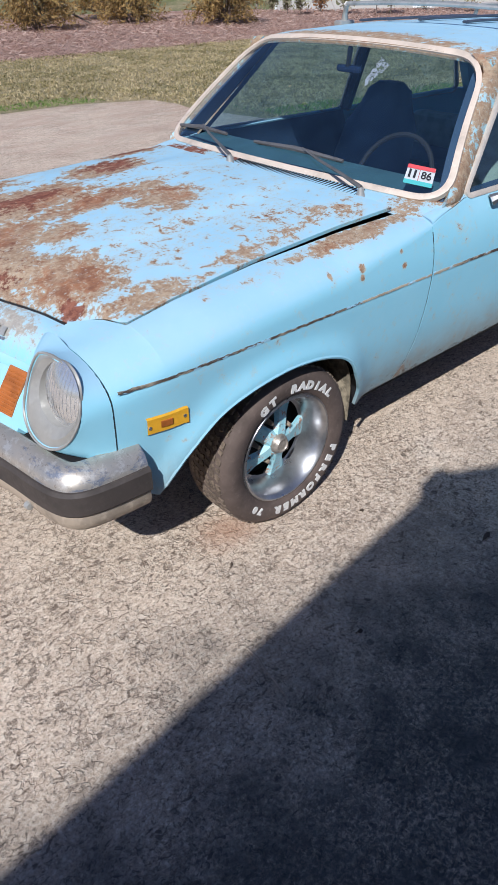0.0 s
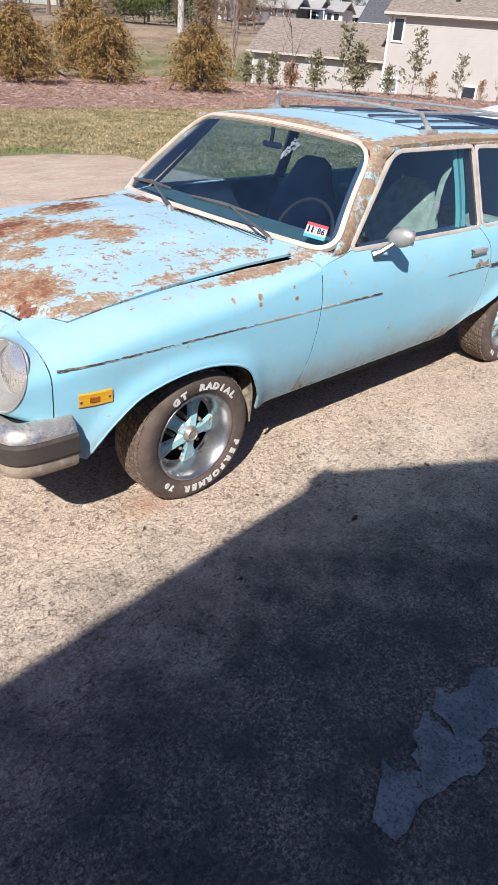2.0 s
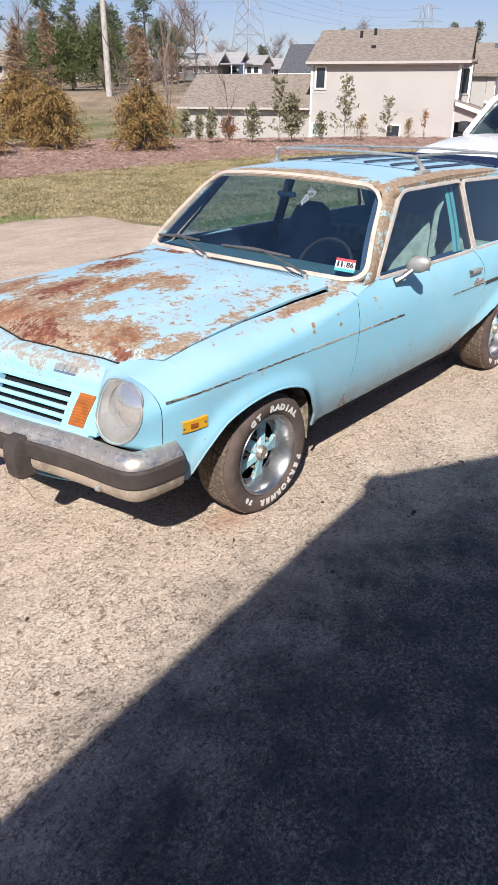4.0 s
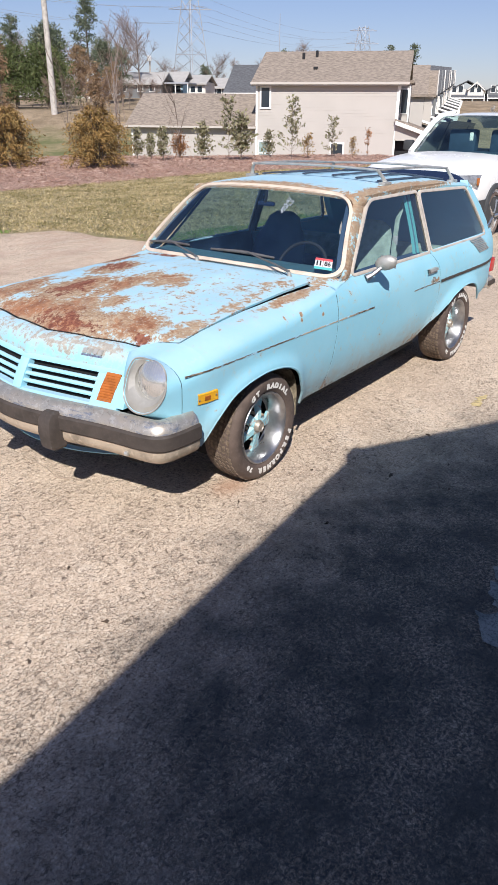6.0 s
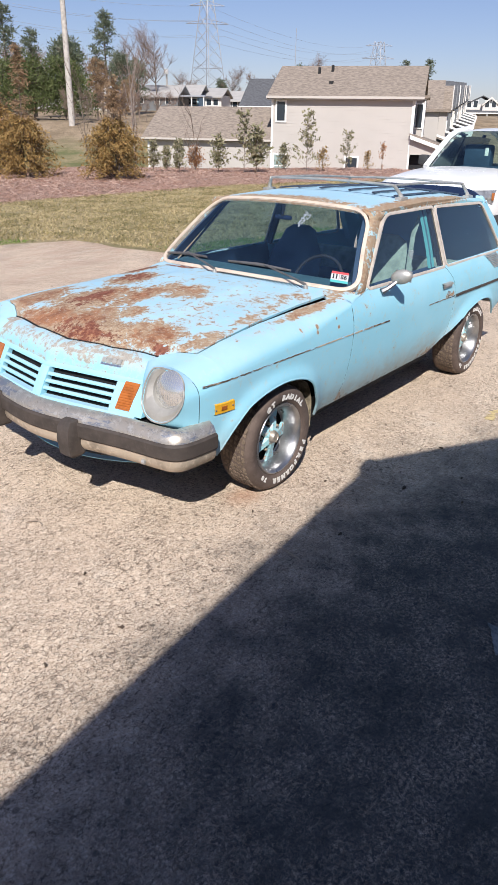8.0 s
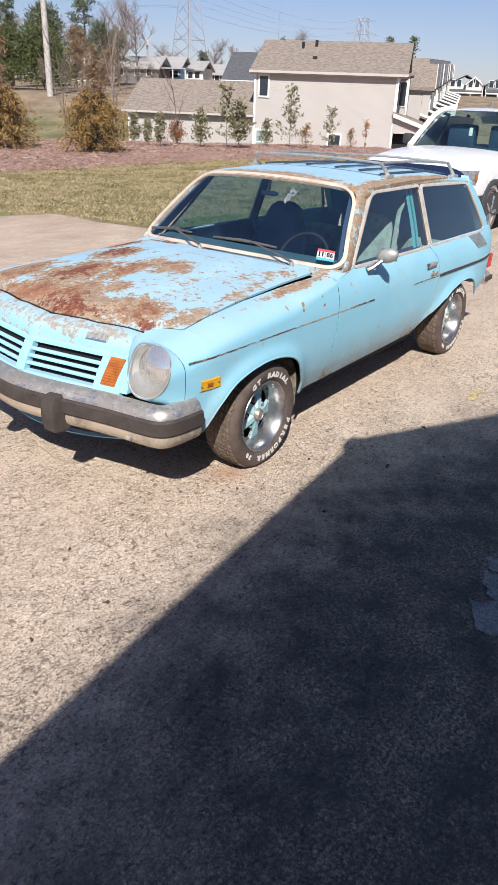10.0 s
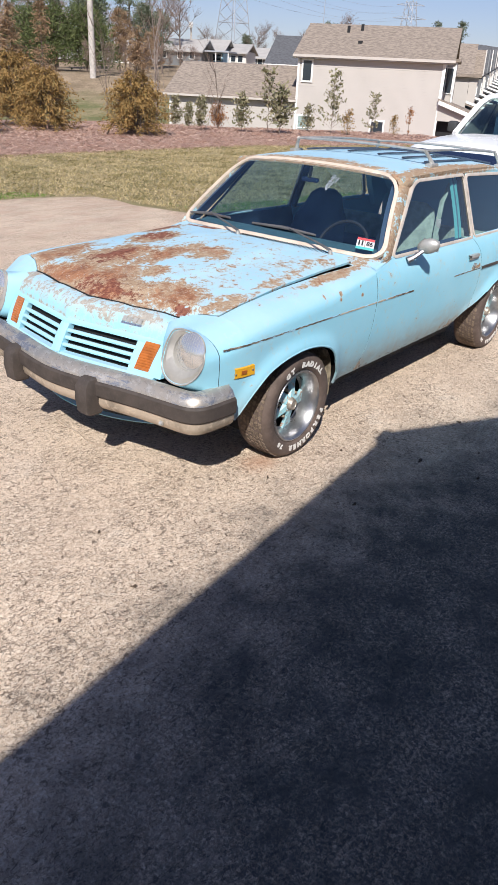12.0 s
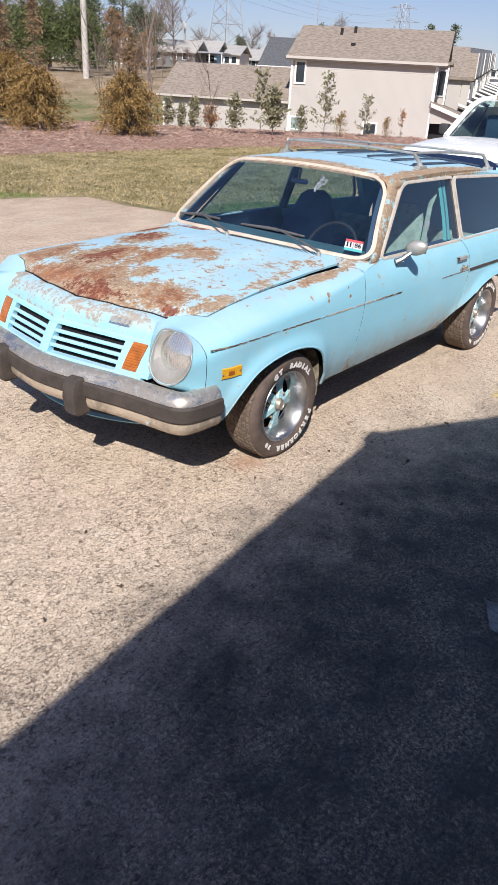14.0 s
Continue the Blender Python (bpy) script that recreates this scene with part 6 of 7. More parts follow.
# cypress shrubs along the bed
SHRUB = "golden brown weeping cypress shrub staked in the mulch"
s1 = place(weeping_shrub(3), 12.8, 15.3, SHRUB, "shrub", "cypress shrubs", 1.08)
s2 = place(weeping_shrub(8, plume=1.85), 11.3, 17.6, SHRUB, "shrub", "cypress shrubs", 1.10)
again(s1, 8.3, 17.2, 1.1, 140)
again(s2, 5.6, 18.4, 1.0, 60)
again(s1, 12.3, 20.6, 1.35, 250)
for x, y, dx, dy in ((11.75, 17.25, 0.75, -0.75), (12.1, 15.7, -0.45, -0.1), (13.1, 15.45, 0.35, -0.25), (10.2, 18.4, 0.7, -0.9), (9.9, 18.6, -0.5, -0.5)):
    z = land(x, y) + 0.1
    st = solid("stake", tube([(x - dx * 0.6, y - dy * 0.6, z + 0.55), (x + dx * 0.7, y + dy * 0.7, z - 0.12)], 0.022, 6), M_BARK, "weathered wooden stake leaning beside a shrub", "stake", "shrub stakes")
# young planting in front of the house
kinds = [small_plant(20 + i, h, r, m, sz, n) for i, (h, r, m, sz, n) in enumerate(((1.15, 0.36, M_LAUREL, 0.10, 560), (2.25, 0.68, M_LAUREL, 0.13, 400), (0.95, 0.44, M_RUSTLEAF, 0.075, 900), (1.15, 0.13, M_RUSTLEAF, 0.07, 200), (0.95, 0.28, M_GOLD, 0.07, 330)))]
PLANT = {0: "small grey-green laurel planted in mulch", 1: "tall thin laurel with sparse grey-green leaves", 2: "small rust-orange dwarf conifer", 3: "thin upright plant with dead brown leaves", 4: "small olive conifer in the mulch"}
used = set()
for k, x, y, s in ((0, 17.1, 18.0, 1.0), (0, 17.2, 17.4, 0.85), (0, 17.1, 16.7, 1.05), (2, 18.4, 17.1, 1.0), (0, 18.1, 15.7, 1.2), (1, 18.7, 15.0, 1.0), (0, 18.9, 14.6, 1.5), (0, 21.15, 15.0, 0.95), (1, 21.1, 13.9, 1.02), (4, 21.4, 13.4, 1.1), (1, 22.7, 13.1, 0.72), (4, 23.6, 12.7, 0.95), (3, 24.6, 12.6, 1.05)):
    zz = land(x, y) + 0.08
    if k in used:
        again(kinds[k], x, y, s, 57 * x, zz)
    else:
        used.add(k)
        place(kinds[k], x, y, PLANT[k], "plant", "planting bed plants", s, 0, zz)
# staked bare saplings and a pale-barked bare tree
sap = place(bare_tree(31, 3.3, 0.035, 3, 2, 0.45, start=0.2), 18.3, 17.0, "slender bare sapling tied to stakes", "tree", s=0.62)
for dx, dy in ((0.6, -0.3), (-0.3, 0.45)):
    solid("stake", tube([(18.3 + dx, 17.0 + dy, 0.0), (18.3, 17.0, 1.1)], 0.012, 5), M_POLE, "pale wooden stake holding a sapling", "stake", "sapling stakes")
place(bare_tree(12, 4.9, 0.055, 4, 2, 0.24, M_PALEBARK, start=0.1), 22.1, 24.2, "bare pale-barked multi-stemmed tree", "tree", z=-0.9, s=0.80)
again(bpy.data.objects[sap.name], 36.3, 44.6, 1.6, 20)

# far woods: pines, hedge, bare trees
P1 = place(pine_tree(41, 15, 2.6), 54.7, 80, "tall dark green pine with ragged crown", "tree", "far pines", 0.78)
P2 = place(pine_tree(42, 12, 3.2, low=0.25, clumps=60), 60.7, 75.5, "dense dark green pine at the field's edge", "tree", "far pines", 0.74)
for ob, x, y, s, a in ((P1, 60.6, 83.0, 0.66, 50), (P1, 77.2, 87.6, 0.88, 120), (P2, 75.5, 82.4, 0.66, 80), (P2, 66, 84, 0.78, 200), (P2, 46, 82, 1.0, 10), (P1, 50, 86, 0.95, 260), (P2, 80, 84, 0.60, 310), (P1, 176, 89, 0.82, 0), (P1, 183, 86, 0.86, 70), (P2, 140, 118, 0.6, 30), (P2, 112, 76, 0.62, 30)):
    again(ob, x, y, s, a)
hedge = place(pine_tree(45, 5.2, 3.4, M_HEDGE, 130, 0.12, 0.30), 48.0, 66.5, "broad bright green evergreen tree beyond the lawn", "tree", "green evergreens")
again(hedge, 50.6, 64.6, 1.0, 90)
again(hedge, 46.4, 68.4, 0.95, 200)
tan = place(pine_tree(46, 8.0, 1.8, M_BROWNED, 60, 0.15, 0.3), 63.4, 73.1, "brown half-bare cypress among the pines", "tree", "brown trees", 0.76)
for x, y, s, a in ((58, 68, 0.75, 80), (66.5, 71, 0.6, 140), (61, 66.5, 0.5, 20)):
    again(tan, x, y, s, a)
bare = place(bare_tree(51, 9, 0.16, 5, 3, 0.5), 73.7, 77.3, "bare grey-brown winter tree", "tree", "bare trees", 0.72)
bare2 = place(bare_tree(52, 8, 0.14, 6, 3, 0.6), 89.6, 89.6, "bare spreading winter tree", "tree", "bare trees")
rng = np.random.default_rng(5)
for i in range(46):
    t = i / 46
    x, y = 30 + 62 * t + rng.uniform(-5, 5), 92 + 8 * math.sin(t * 3) + rng.uniform(-8, 22)
    again(bare if i % 2 else bare2, x, y, rng.uniform(0.50, 0.80), rng.uniform(0, 360))
for x, y, s in ((105, 98, 0.55), (122, 100, 0.7), (128, 92, 0.6), (119, 84, 0.5), (132, 86, 0.75), (82, 92, 0.7), (100, 112, 0.6), (136, 90, 0.7), (126, 97, 0.62), (114, 104, 0.5), (24, 92, 0.8), (18, 96, 0.9), (12, 92, 0.8), (40, 80, 0.6), (150, 100, 1.0), (38, 78, 0.6)):
    again(bare2, x, y, s, 37 * x)
for i in range(9):
    again(bare2, 46.5 + i * 1.1, 58.5 - i * 0.6 + rng.uniform(-1, 1), 0.24, 40 * i)


# ---- beige house down the slope ----
def local(o, a, b, z):
    return o + HX * a + HY * b + Vector((0, 0, z))


def hbox(o, a0, a1, b0, b1, z0, z1, bm=None):
    return loft([[local(o, a, b, z) for a, b in ((a0, b0), (a1, b0), (a1, b1), (a0, b1))] for z in (z0, z1)], closed=True, caps=True, bm=bm)


def roof_prism(o, a0, a1, b0, b1, z, rise, over=0.35, t=0.2, across=False):
    """A gable roof with its ridge along a, or along b where across."""
    lo, hi = (a0, a1) if across else (b0, b1)
    mid = (lo + hi) / 2
    s = rise / (mid - lo)
    prof = [(lo - over, z - over * s), (mid, z + rise), (hi + over, z - over * s), (hi + over, z - over * s - t), (mid, z + rise - t), (lo - over, z - over * s - t)]
    ends = (b0, b1) if across else (a0, a1)
    return loft([[local(o, p, e, q) if across else local(o, e, p, q) for p, q in prof] for e in ends], closed=True, caps=True)


def gable_wall(o, a, b0, b1, z0, z, rise):
    mid = (b0 + b1) / 2
    return loft([[local(o, a + d, b, q) for b, q in ((b0, z0), (b1, z0), (b1, z), (mid, z + rise), (b0, z))] for d in (0, 0.15)], closed=True, caps=True)


def house_window(o, a0, a1, z0, z1, parent, b=0.0, rails=(0.5,), glass_m=None):
    """A window in a front wall: frame, pane and rails, proud of the boards."""
    w = part("window", hbox(o, a0 - 0.10, a1 + 0.10, b - 0.07, b + 0.02, z0 - 0.10, z1 + 0.10), M_HTRIM, parent)
    part("pane", hbox(o, a0, a1, b - 0.075, b - 0.03, z0, z1), glass_m or M_HGLASS, w)
    for r in rails:
        z = z0 + (z1 - z0) * r
        part("rail", hbox(o, a0, a1, b - 0.085, b - 0.05, z - 0.03, z + 0.03), M_HTRIM, w)
    return w


HO = Vector((36.26, 26.69, 0))
house = thing("house", 40, 24, -1.95, "beige two-storey house with horizontal siding and brown shingle roof", "house")
wall = part("wall", hbox(HO, 0, 8.55, 0, 8, -2.6, 3.5), M_SIDING, house)
part("roof", roof_prism(HO, -0.3, 9.15, 0, 8, 3.62, 1.75), M_SHINGLE, house)
part("gable", gable_wall(HO, 8.4, 0.05, 7.95, 3.4, 3.5, 1.65), M_SIDING, house)
part("fascia", hbox(HO, -0.32, 9.17, -0.43, -0.36, 3.32, 3.46), M_FASCIA, house)
part("soffit", hbox(HO, -0.3, 9.1, -0.36, 0.0, 3.26, 3.30), M_FASCIA, house)
for i in range(34):
    z = -1.95 + i * 0.155
    part("siding_board", loft([[local(HO, a, b, z + q) for b, q in ((-0.002, 0), (-0.011, 0), (-0.004, 0.15), (-0.002, 0.15))] for a in (0.0, 8.55)], closed=True, caps=True), M_SIDING, wall)
for a in (0.0, 8.55):
    part("corner_board", hbox(HO, a - 0.06, a + 0.06, -0.045, 0.06, -2.5, 3.3), M_HTRIM, house)
house_window(HO, 0.30, 0.80, 2.08, 3.15, house, rails=())
house_window(HO, 0.20, 0.90, -1.2, 0.12, house, glass_m=M_REFLECTPANE)
house_window(HO, 4.75, 5.45, -1.25, 0.05, house)
for a, b in ((2.3, 0.72), (3.1, 0.80)):
    zr = 3.5 + 1.75 * b
    v = part("roof_vent", hbox(HO, a, a + 0.16, 4 * b - 0.1, 4 * b + 0.1, zr, zr + 0.45), M_DARK, house)
part("roof_vent", hbox(HO, 3.25, 3.5, 1.3, 1.6, 4.1, 4.35), M_DARK, house)
# garage wing
part("garage_wall", hbox(HO, -8.4, -0.01, 0.3, 7, -2.6, 1.1), M_SIDING, house)
part("garage_roof", roof_prism(HO, -8.75, -0.02, 0.3, 7, 1.2, 1.72), M_SHINGLE, house)
part("garage_gable", gable_wall(HO, -8.4, 0.35, 6.95, 1.0, 1.1, 1.6), M_SIDING, house)
part("garage_fascia", hbox(HO, -8.77, -0.02, -0.12, -0.05, 0.86, 0.98), M_FASCIA, house)
for i in range(18):
    z = -1.95 + i * 0.155
    part("siding_board", loft([[local(HO, a, b + 0.3, z + q) for b, q in ((-0.002, 0), (-0.011, 0), (-0.004, 0.15), (-0.002, 0.15))] for a in (-8.4, -0.02)], closed=True, caps=True), M_SIDING, house)
part("corner_board", hbox(HO, -8.46, -8.34, 0.25, 0.36, -2.5, 0.95), M_HTRIM, house)
# front of the house round the corner: porch roof, garage opening, upper windows
W1 = 8.55
part("porch_roof", loft([[local(HO, a, b, z) for a, z in ((W1 - 0.05, 1.50), (W1 + 2.0, 0.84), (W1 + 2.0, 0.70), (W1 - 0.05, 1.36))] for b in (-0.3, 6.5)], closed=True, caps=True), M_SHINGLE, house)
part("porch_beam", loft([[local(HO, a, b, z) for a, z in ((W1, 1.40), (W1 + 2.05, 0.74), (W1 + 2.05, 0.52), (W1, 1.18))] for b in (-0.38, -0.31)], closed=True, caps=True), M_HTRIM, house)
part("porch_gable", loft([[local(HO, a, b, z) for a, z in ((W1, 1.2), (W1 + 1.85, 0.62), (W1 + 1.85, 0.30), (W1, 0.30))] for b in (-0.05, 0.05)], closed=True, caps=True), M_SIDING, house)
# solid near-black block painted as the shaded garage opening
part("garage_shade_block", hbox(HO, W1 + 0.01, W1 + 1.8, 0.6, 6, -2.4, 0.32), M_DARK, house)
for b in (-0.05, 3.0, 6.2):
    part("porch_post", hbox(HO, W1 + 1.75, W1 + 1.9, b - 0.08, b + 0.08, -2.4, 0.5), M_HTRIM, house)
for b0, b1 in ((0.35, 1.75), (2.9, 3.7), (4.6, 5.6)):
    w = part("window", hbox(HO, W1, W1 + 0.10, b0 - 0.12, b1 + 0.12, 1.65, 3.2), M_HTRIM, house)
    part("pane", hbox(HO, W1 + 0.05, W1 + 0.13, b0, b1, 1.75, 3.1), M_HGLASS, w)
bay = part("bay", hbox(HO, W1 + 0.01, W1 + 0.66, 2.0, 5.0, 1.30, 3.45), M_SIDING, house)
for a0, a1 in ((W1 + 0.02, W1 + 0.12), (W1 + 0.58, W1 + 0.68)):
    part("corner_board", hbox(HO, a0, a1, 1.92, 2.03, 1.30, 3.45), M_HTRIM, bay)
for a0, a1 in ((W1 + 0.17, W1 + 0.52),):
    w = part("window", hbox(HO, a0 - 0.05, a1 + 0.05, 1.93, 2.01, 1.75, 3.2), M_HTRIM, bay)
    part("pane", hbox(HO, a0, a1, 1.90, 1.96, 1.82, 3.12), M_HGLASS, w)
part("bay_roof", hbox(HO, W1 + 0.01, W1 + 0.85, 1.75, 5.2, 3.46, 3.62), M_SHINGLE, bay)
part("downspout", tube([local(HO, W1 + 0.08, -0.08, z) for z in (3.3, 1.6, 1.45)], 0.05, 6), M_HTRIM, house)


# ---- row of townhouses behind it ----
M_PALE = plain("pale_siding", (0.66, 0.62, 0.57), 0.7, 0, 0.05, 0.6)
M_GREY = plain("grey_siding", (0.16, 0.165, 0.17), 0.7, 0, 0.08, 0.6)


def townhouse(o, wall_m, roof_m, w=8.0, d=8.5, h=5.1, front=9.35, posts=2):
    """Two storeys, gable over the front, porch with posts; the front looks along HX."""
    t = thing("townhouse", *(o + HX * (front - d / 2) + HY * w / 2), "two-storey townhouse with gabled dark roof and white porch", "house", "townhouses")
    z = o.z
    q = Vector((o.x, o.y, 0))
    part("wall", hbox(q, front - d, front, 0, w, z - 2, z + h), wall_m, t)
    part("roof", roof_prism(q, front - d - 0.3, front + 0.3, 0, w, z + h, 1.9, across=False), roof_m, t)
    g = part("gable", hbox(q, front, front + 0.7, w * 0.52, w * 0.95, z + 2.9, z + h + 0.1), wall_m, t)
    part("gable_roof", roof_prism(q, front - 1.5, front + 0.95, w * 0.50, w * 0.97, z + h + 0.1, 1.5, 0.2, 0.25), roof_m, t)
    part("gable_trim", loft([[local(q, front + 0.96 + e, b, zz) for b, zz in ((w * 0.47, z + h - 0.2), (w * 0.735, z + h + 1.62), (w * 1.0, z + h - 0.2), (w * 0.96, z + h - 0.25), (w * 0.735, z + h + 1.2), (w * 0.51, z + h - 0.25))] for e in (0, 0.08)], closed=True, caps=True), wall_m, t)
    part("porch_roof", loft([[local(q, a, b, zz) for a, zz in ((front, z + 3.1), (front + 2.2, z + 2.5), (front + 2.2, z + 2.3), (front, z + 2.9))] for b in (0.1, w - 0.1)], closed=True, caps=True), roof_m, t)
    part("porch_fascia", hbox(q, front + 2.1, front + 2.3, 0.05, w - 0.05, z + 2.2, z + 2.45), M_HTRIM, t)
    for b in (0.15, w - 0.15):
        part("porch_rake", loft([[local(q, a, b + e, zz) for a, zz in ((front, z + 3.2), (front + 2.3, z + 2.53), (front + 2.3, z + 2.36), (front, z + 3.03))] for e in (-0.08, 0.08)], closed=True, caps=True), M_HTRIM, t)
        part("porch_post", hbox(q, front + 1.95, front + 2.15, b - 0.1, b + 0.1, z - 2, z + 2.3), M_HTRIM, t)
        part("corner_board", hbox(q, front - 0.05, front + 0.08, b - 0.12, b + 0.12, z - 1, z + h), wall_m, t)
    for k in range(1, posts - 1):
        b = 0.15 + (w - 0.3) * k / (posts - 1)
        part("porch_post", hbox(q, front + 1.95, front + 2.15, b - 0.13, b + 0.13, z - 2, z + 2.3), M_HTRIM, t)
    for b0 in (0.8, 2.2, w * 0.58, w * 0.76):
        b1 = b0 + 0.9
        e = 0.7 if b0 > w * 0.5 else 0.0
        wd = part("window", hbox(q, front + e, front + e + 0.07, b0 - 0.1, b1 + 0.1, z + 3.5, z + 5.1), M_HTRIM, t)
        part("pane", hbox(q, front + e + 0.05, front + e + 0.09, b0, b1, z + 3.6, z + 5.0), M_HGLASS, wd)
    return t


for i, (wm, rm) in enumerate(((M_SIDING, M_SHINGLE), (M_GREY, M_DSHINGLE), (M_PALE, M_DSHINGLE), (M_GREY, M_DSHINGLE), (M_SIDING, M_DSHINGLE), (M_PALE, M_DSHINGLE), (M_GREY, M_DSHINGLE), (M_SIDING, M_DSHINGLE), (M_PALE, M_DSHINGLE))):
    b = 12.5 + 7.2 * i
    o = HO + HY * b + HX * (0.6 + 0.052 * (b - 12.5))
    townhouse(Vector((o.x, o.y, -2.4 + 0.050 * b)), wm, rm, w=6.6)
# a second row far off, turned to look up the drive
HX0, HY0 = HX, HY
HX, HY = -HY0, HX0
for i, wm in enumerate((M_PALE, M_GREY, M_SIDING, M_PALE, M_GREY, M_SIDING)):
    o = Vector((171.0, 70.5, 0)) + HY * (8.6 * i) - HX * 9.35
    townhouse(Vector((o.x, o.y, 3.0)), wm, M_DSHINGLE, w=8.2, h=4.2, posts=4)
HX, HY = HX0, HY0

# dark-roofed neighbour behind the beige house
nb = thing("neighbour_house", 58, 44, -1, "house with dark slate-grey roof behind the beige house", "house")
NO = HO + HY * 24 + HX * -7.5
part("wall", hbox(NO, -0.5, 8, 0, 8, -2, 3.6), M_PALE, nb)
part("roof", roof_prism(NO, -0.9, 8.4, 0, 8, 3.7, 2.3), M_DSHINGLE, nb)
part("fascia", hbox(NO, -0.9, 8.4, -0.44, -0.36, 3.3, 3.46), M_HTRIM, nb)


# ---- small houses across the field ----
def cottage(x, y, w, h, rise, wall_m, roof_m, label, porch=False):
    t = thing("cottage", x, y, land(x, y), label, "house", "far cottages")
    o = Vector((x, y, 0))
    z = land(x, y)
    part("wall", hbox(o, -w / 2, w / 2, 0, 6, z - 1, z + h), wall_m, t)
    part("roof", roof_prism(o, -w / 2 - 0.4, w / 2 + 0.4, 0, 6, z + h, rise, 0.6), roof_m, t)
    for a in (-w * 0.3, w * 0.05, w * 0.3):
        wd = part("window", hbox(o, a - 0.5, a + 0.5, -0.06, 0.02, z + 0.9, z + 2.0), M_HTRIM, t)
        part("pane", hbox(o, a - 0.4, a + 0.4, -0.09, 0.0, z + 1.0, z + 1.9), M_HGLASS, wd)
    if porch:
        part("porch_roof", hbox(o, w / 2, w / 2 + 4.5, 0.5, 5, z + h - 0.3, z + h - 0.1), M_STEEL, t)
        for a in (w / 2 + 2.2, w / 2 + 4.3):
            part("post", hbox(o, a - 0.07, a + 0.07, 0.6, 0.75, z - 1, z + h - 0.3), M_HTRIM, t)
    return t


M_TIN = plain("pale_metal_roof", (0.42, 0.40, 0.38), 0.6, 0.1, 0.15, 1)
M_BLUEWALL = plain("light_blue_siding", (0.32, 0.50, 0.62), 0.7, 0, 0.1, 1)
cottage(89.5, 90.0, 8, 2.4, 1.5, M_GREY, M_TIN, "small dark house with pale metal roof and carport", True)
cottage(96.5, 89.0, 4, 2.6, 1.6, M_BLUEWALL, M_TIN, "light blue barn-shaped shed")
cottage(100.5, 88.0, 5, 2.6, 1.2, M_PALE, M_TIN, "pale cottage across the field")
for i, (x, y) in enumerate(((107, 96), (113, 94), (118, 91), (124, 88))):
    cottage(x, y, 5.5, 2.3, 1.5, M_PALE if i % 2 == 0 else M_GREY, M_TIN if i < 2 else M_DSHINGLE, "small white gabled cottage across the field")
cottage(83.6, 95.3, 4.5, 2.6, 1.6, M_HTRIM, M_TIN, "small white house half hidden by trees")
cottage(70.9, 118.0, 11, 2.4, 2.0, M_SIDING, M_SHINGLE, "low brick-coloured house beyond the woods")
van = thing("parked_van", 85.6, 92.4, 0, "white van parked beside the far house", "car")
zv = land(85.6, 92.4)
part("body", box(83.9, 87.0, 91.6, 93.3, zv + 0.4, zv + 1.9, 0.2), M_SUV, van)
part("cabin", box(84.5, 86.6, 91.5, 93.4, zv + 1.1, zv + 1.7, 0.1), M_HGLASS, van)

# ---- poles, towers and lines ----
pole = thing("utility_pole", 44.6, 56.3, land(44.6, 56.3), "tall weathered grey wooden utility pole", "utility pole")
part("post", tube([(44.6, 56.3, land(44.6, 56.3) - 0.3), (44.6, 56.3, 8), (44.6, 56.3, 15)], [0.30, 0.26, 0.2], 12), M_POLE, pole)


def lattice_tower(x, y, z, h, w, label):
    t = thing("lattice_tower", x, y, z, label, "transmission tower", "transmission towers")
    half = lambda k: w / 2 * (1 - 0.72 * k)
    corner = lambda i, k: Vector((x + half(k) * (1 if i in (0, 1) else -1), y + half(k) * (1 if i in (1, 2) else -1), z + h * k))
    for i in range(4):
        part("leg", tube([corner(i, 0), corner(i, 0.6), corner(i, 1)], 0.014 * w, 5), M_STEEL, t)
    n = 8
    for k in range(n):
        a, b = k / n, (k + 1) / n
        for i in range(4):
            j = (i + 1) % 4
            part("brace", tube([corner(i, a), corner(j, b)], 0.008 * w, 4), M_STEEL, t)
            part("brace", tube([corner(j, a), corner(i, b)], 0.008 * w, 4), M_STEEL, t)
    for k, s in ((0.42, 0.80), (0.80, 1.1), (0.95, 0.9)):
        d = Vector((0.66, -0.75, 0)) * w * s * 0.62
        c = Vector((x, y, z + h * k))
        part("cross_arm", tube([c - d, c + d], 0.012 * w, 4), M_STEEL, t)
        part("cross_arm", tube([c - d, c + Vector((0, 0, h * 0.04)), c + d], 0.008 * w, 4), M_STEEL, t)
    return t


lattice_tower(163.2, 142.5, land(163.2, 142.5) - 0.2, 28.0, 8.4, "pale steel lattice transmission tower behind the houses")
lattice_tower(435, 239.5, land(435, 239.5) - 0.2, 46, 15, "distant steel lattice transmission tower")
mast = thing("radio_mast", 243.8, 169.1, 4.6, "thin distant radio mast", "mast")
part("post", tube([(243.8, 169.1, land(243.8, 169.1) - 0.5), (243.8, 169.1, 35)], 0.12, 5), M_STEEL, mast)
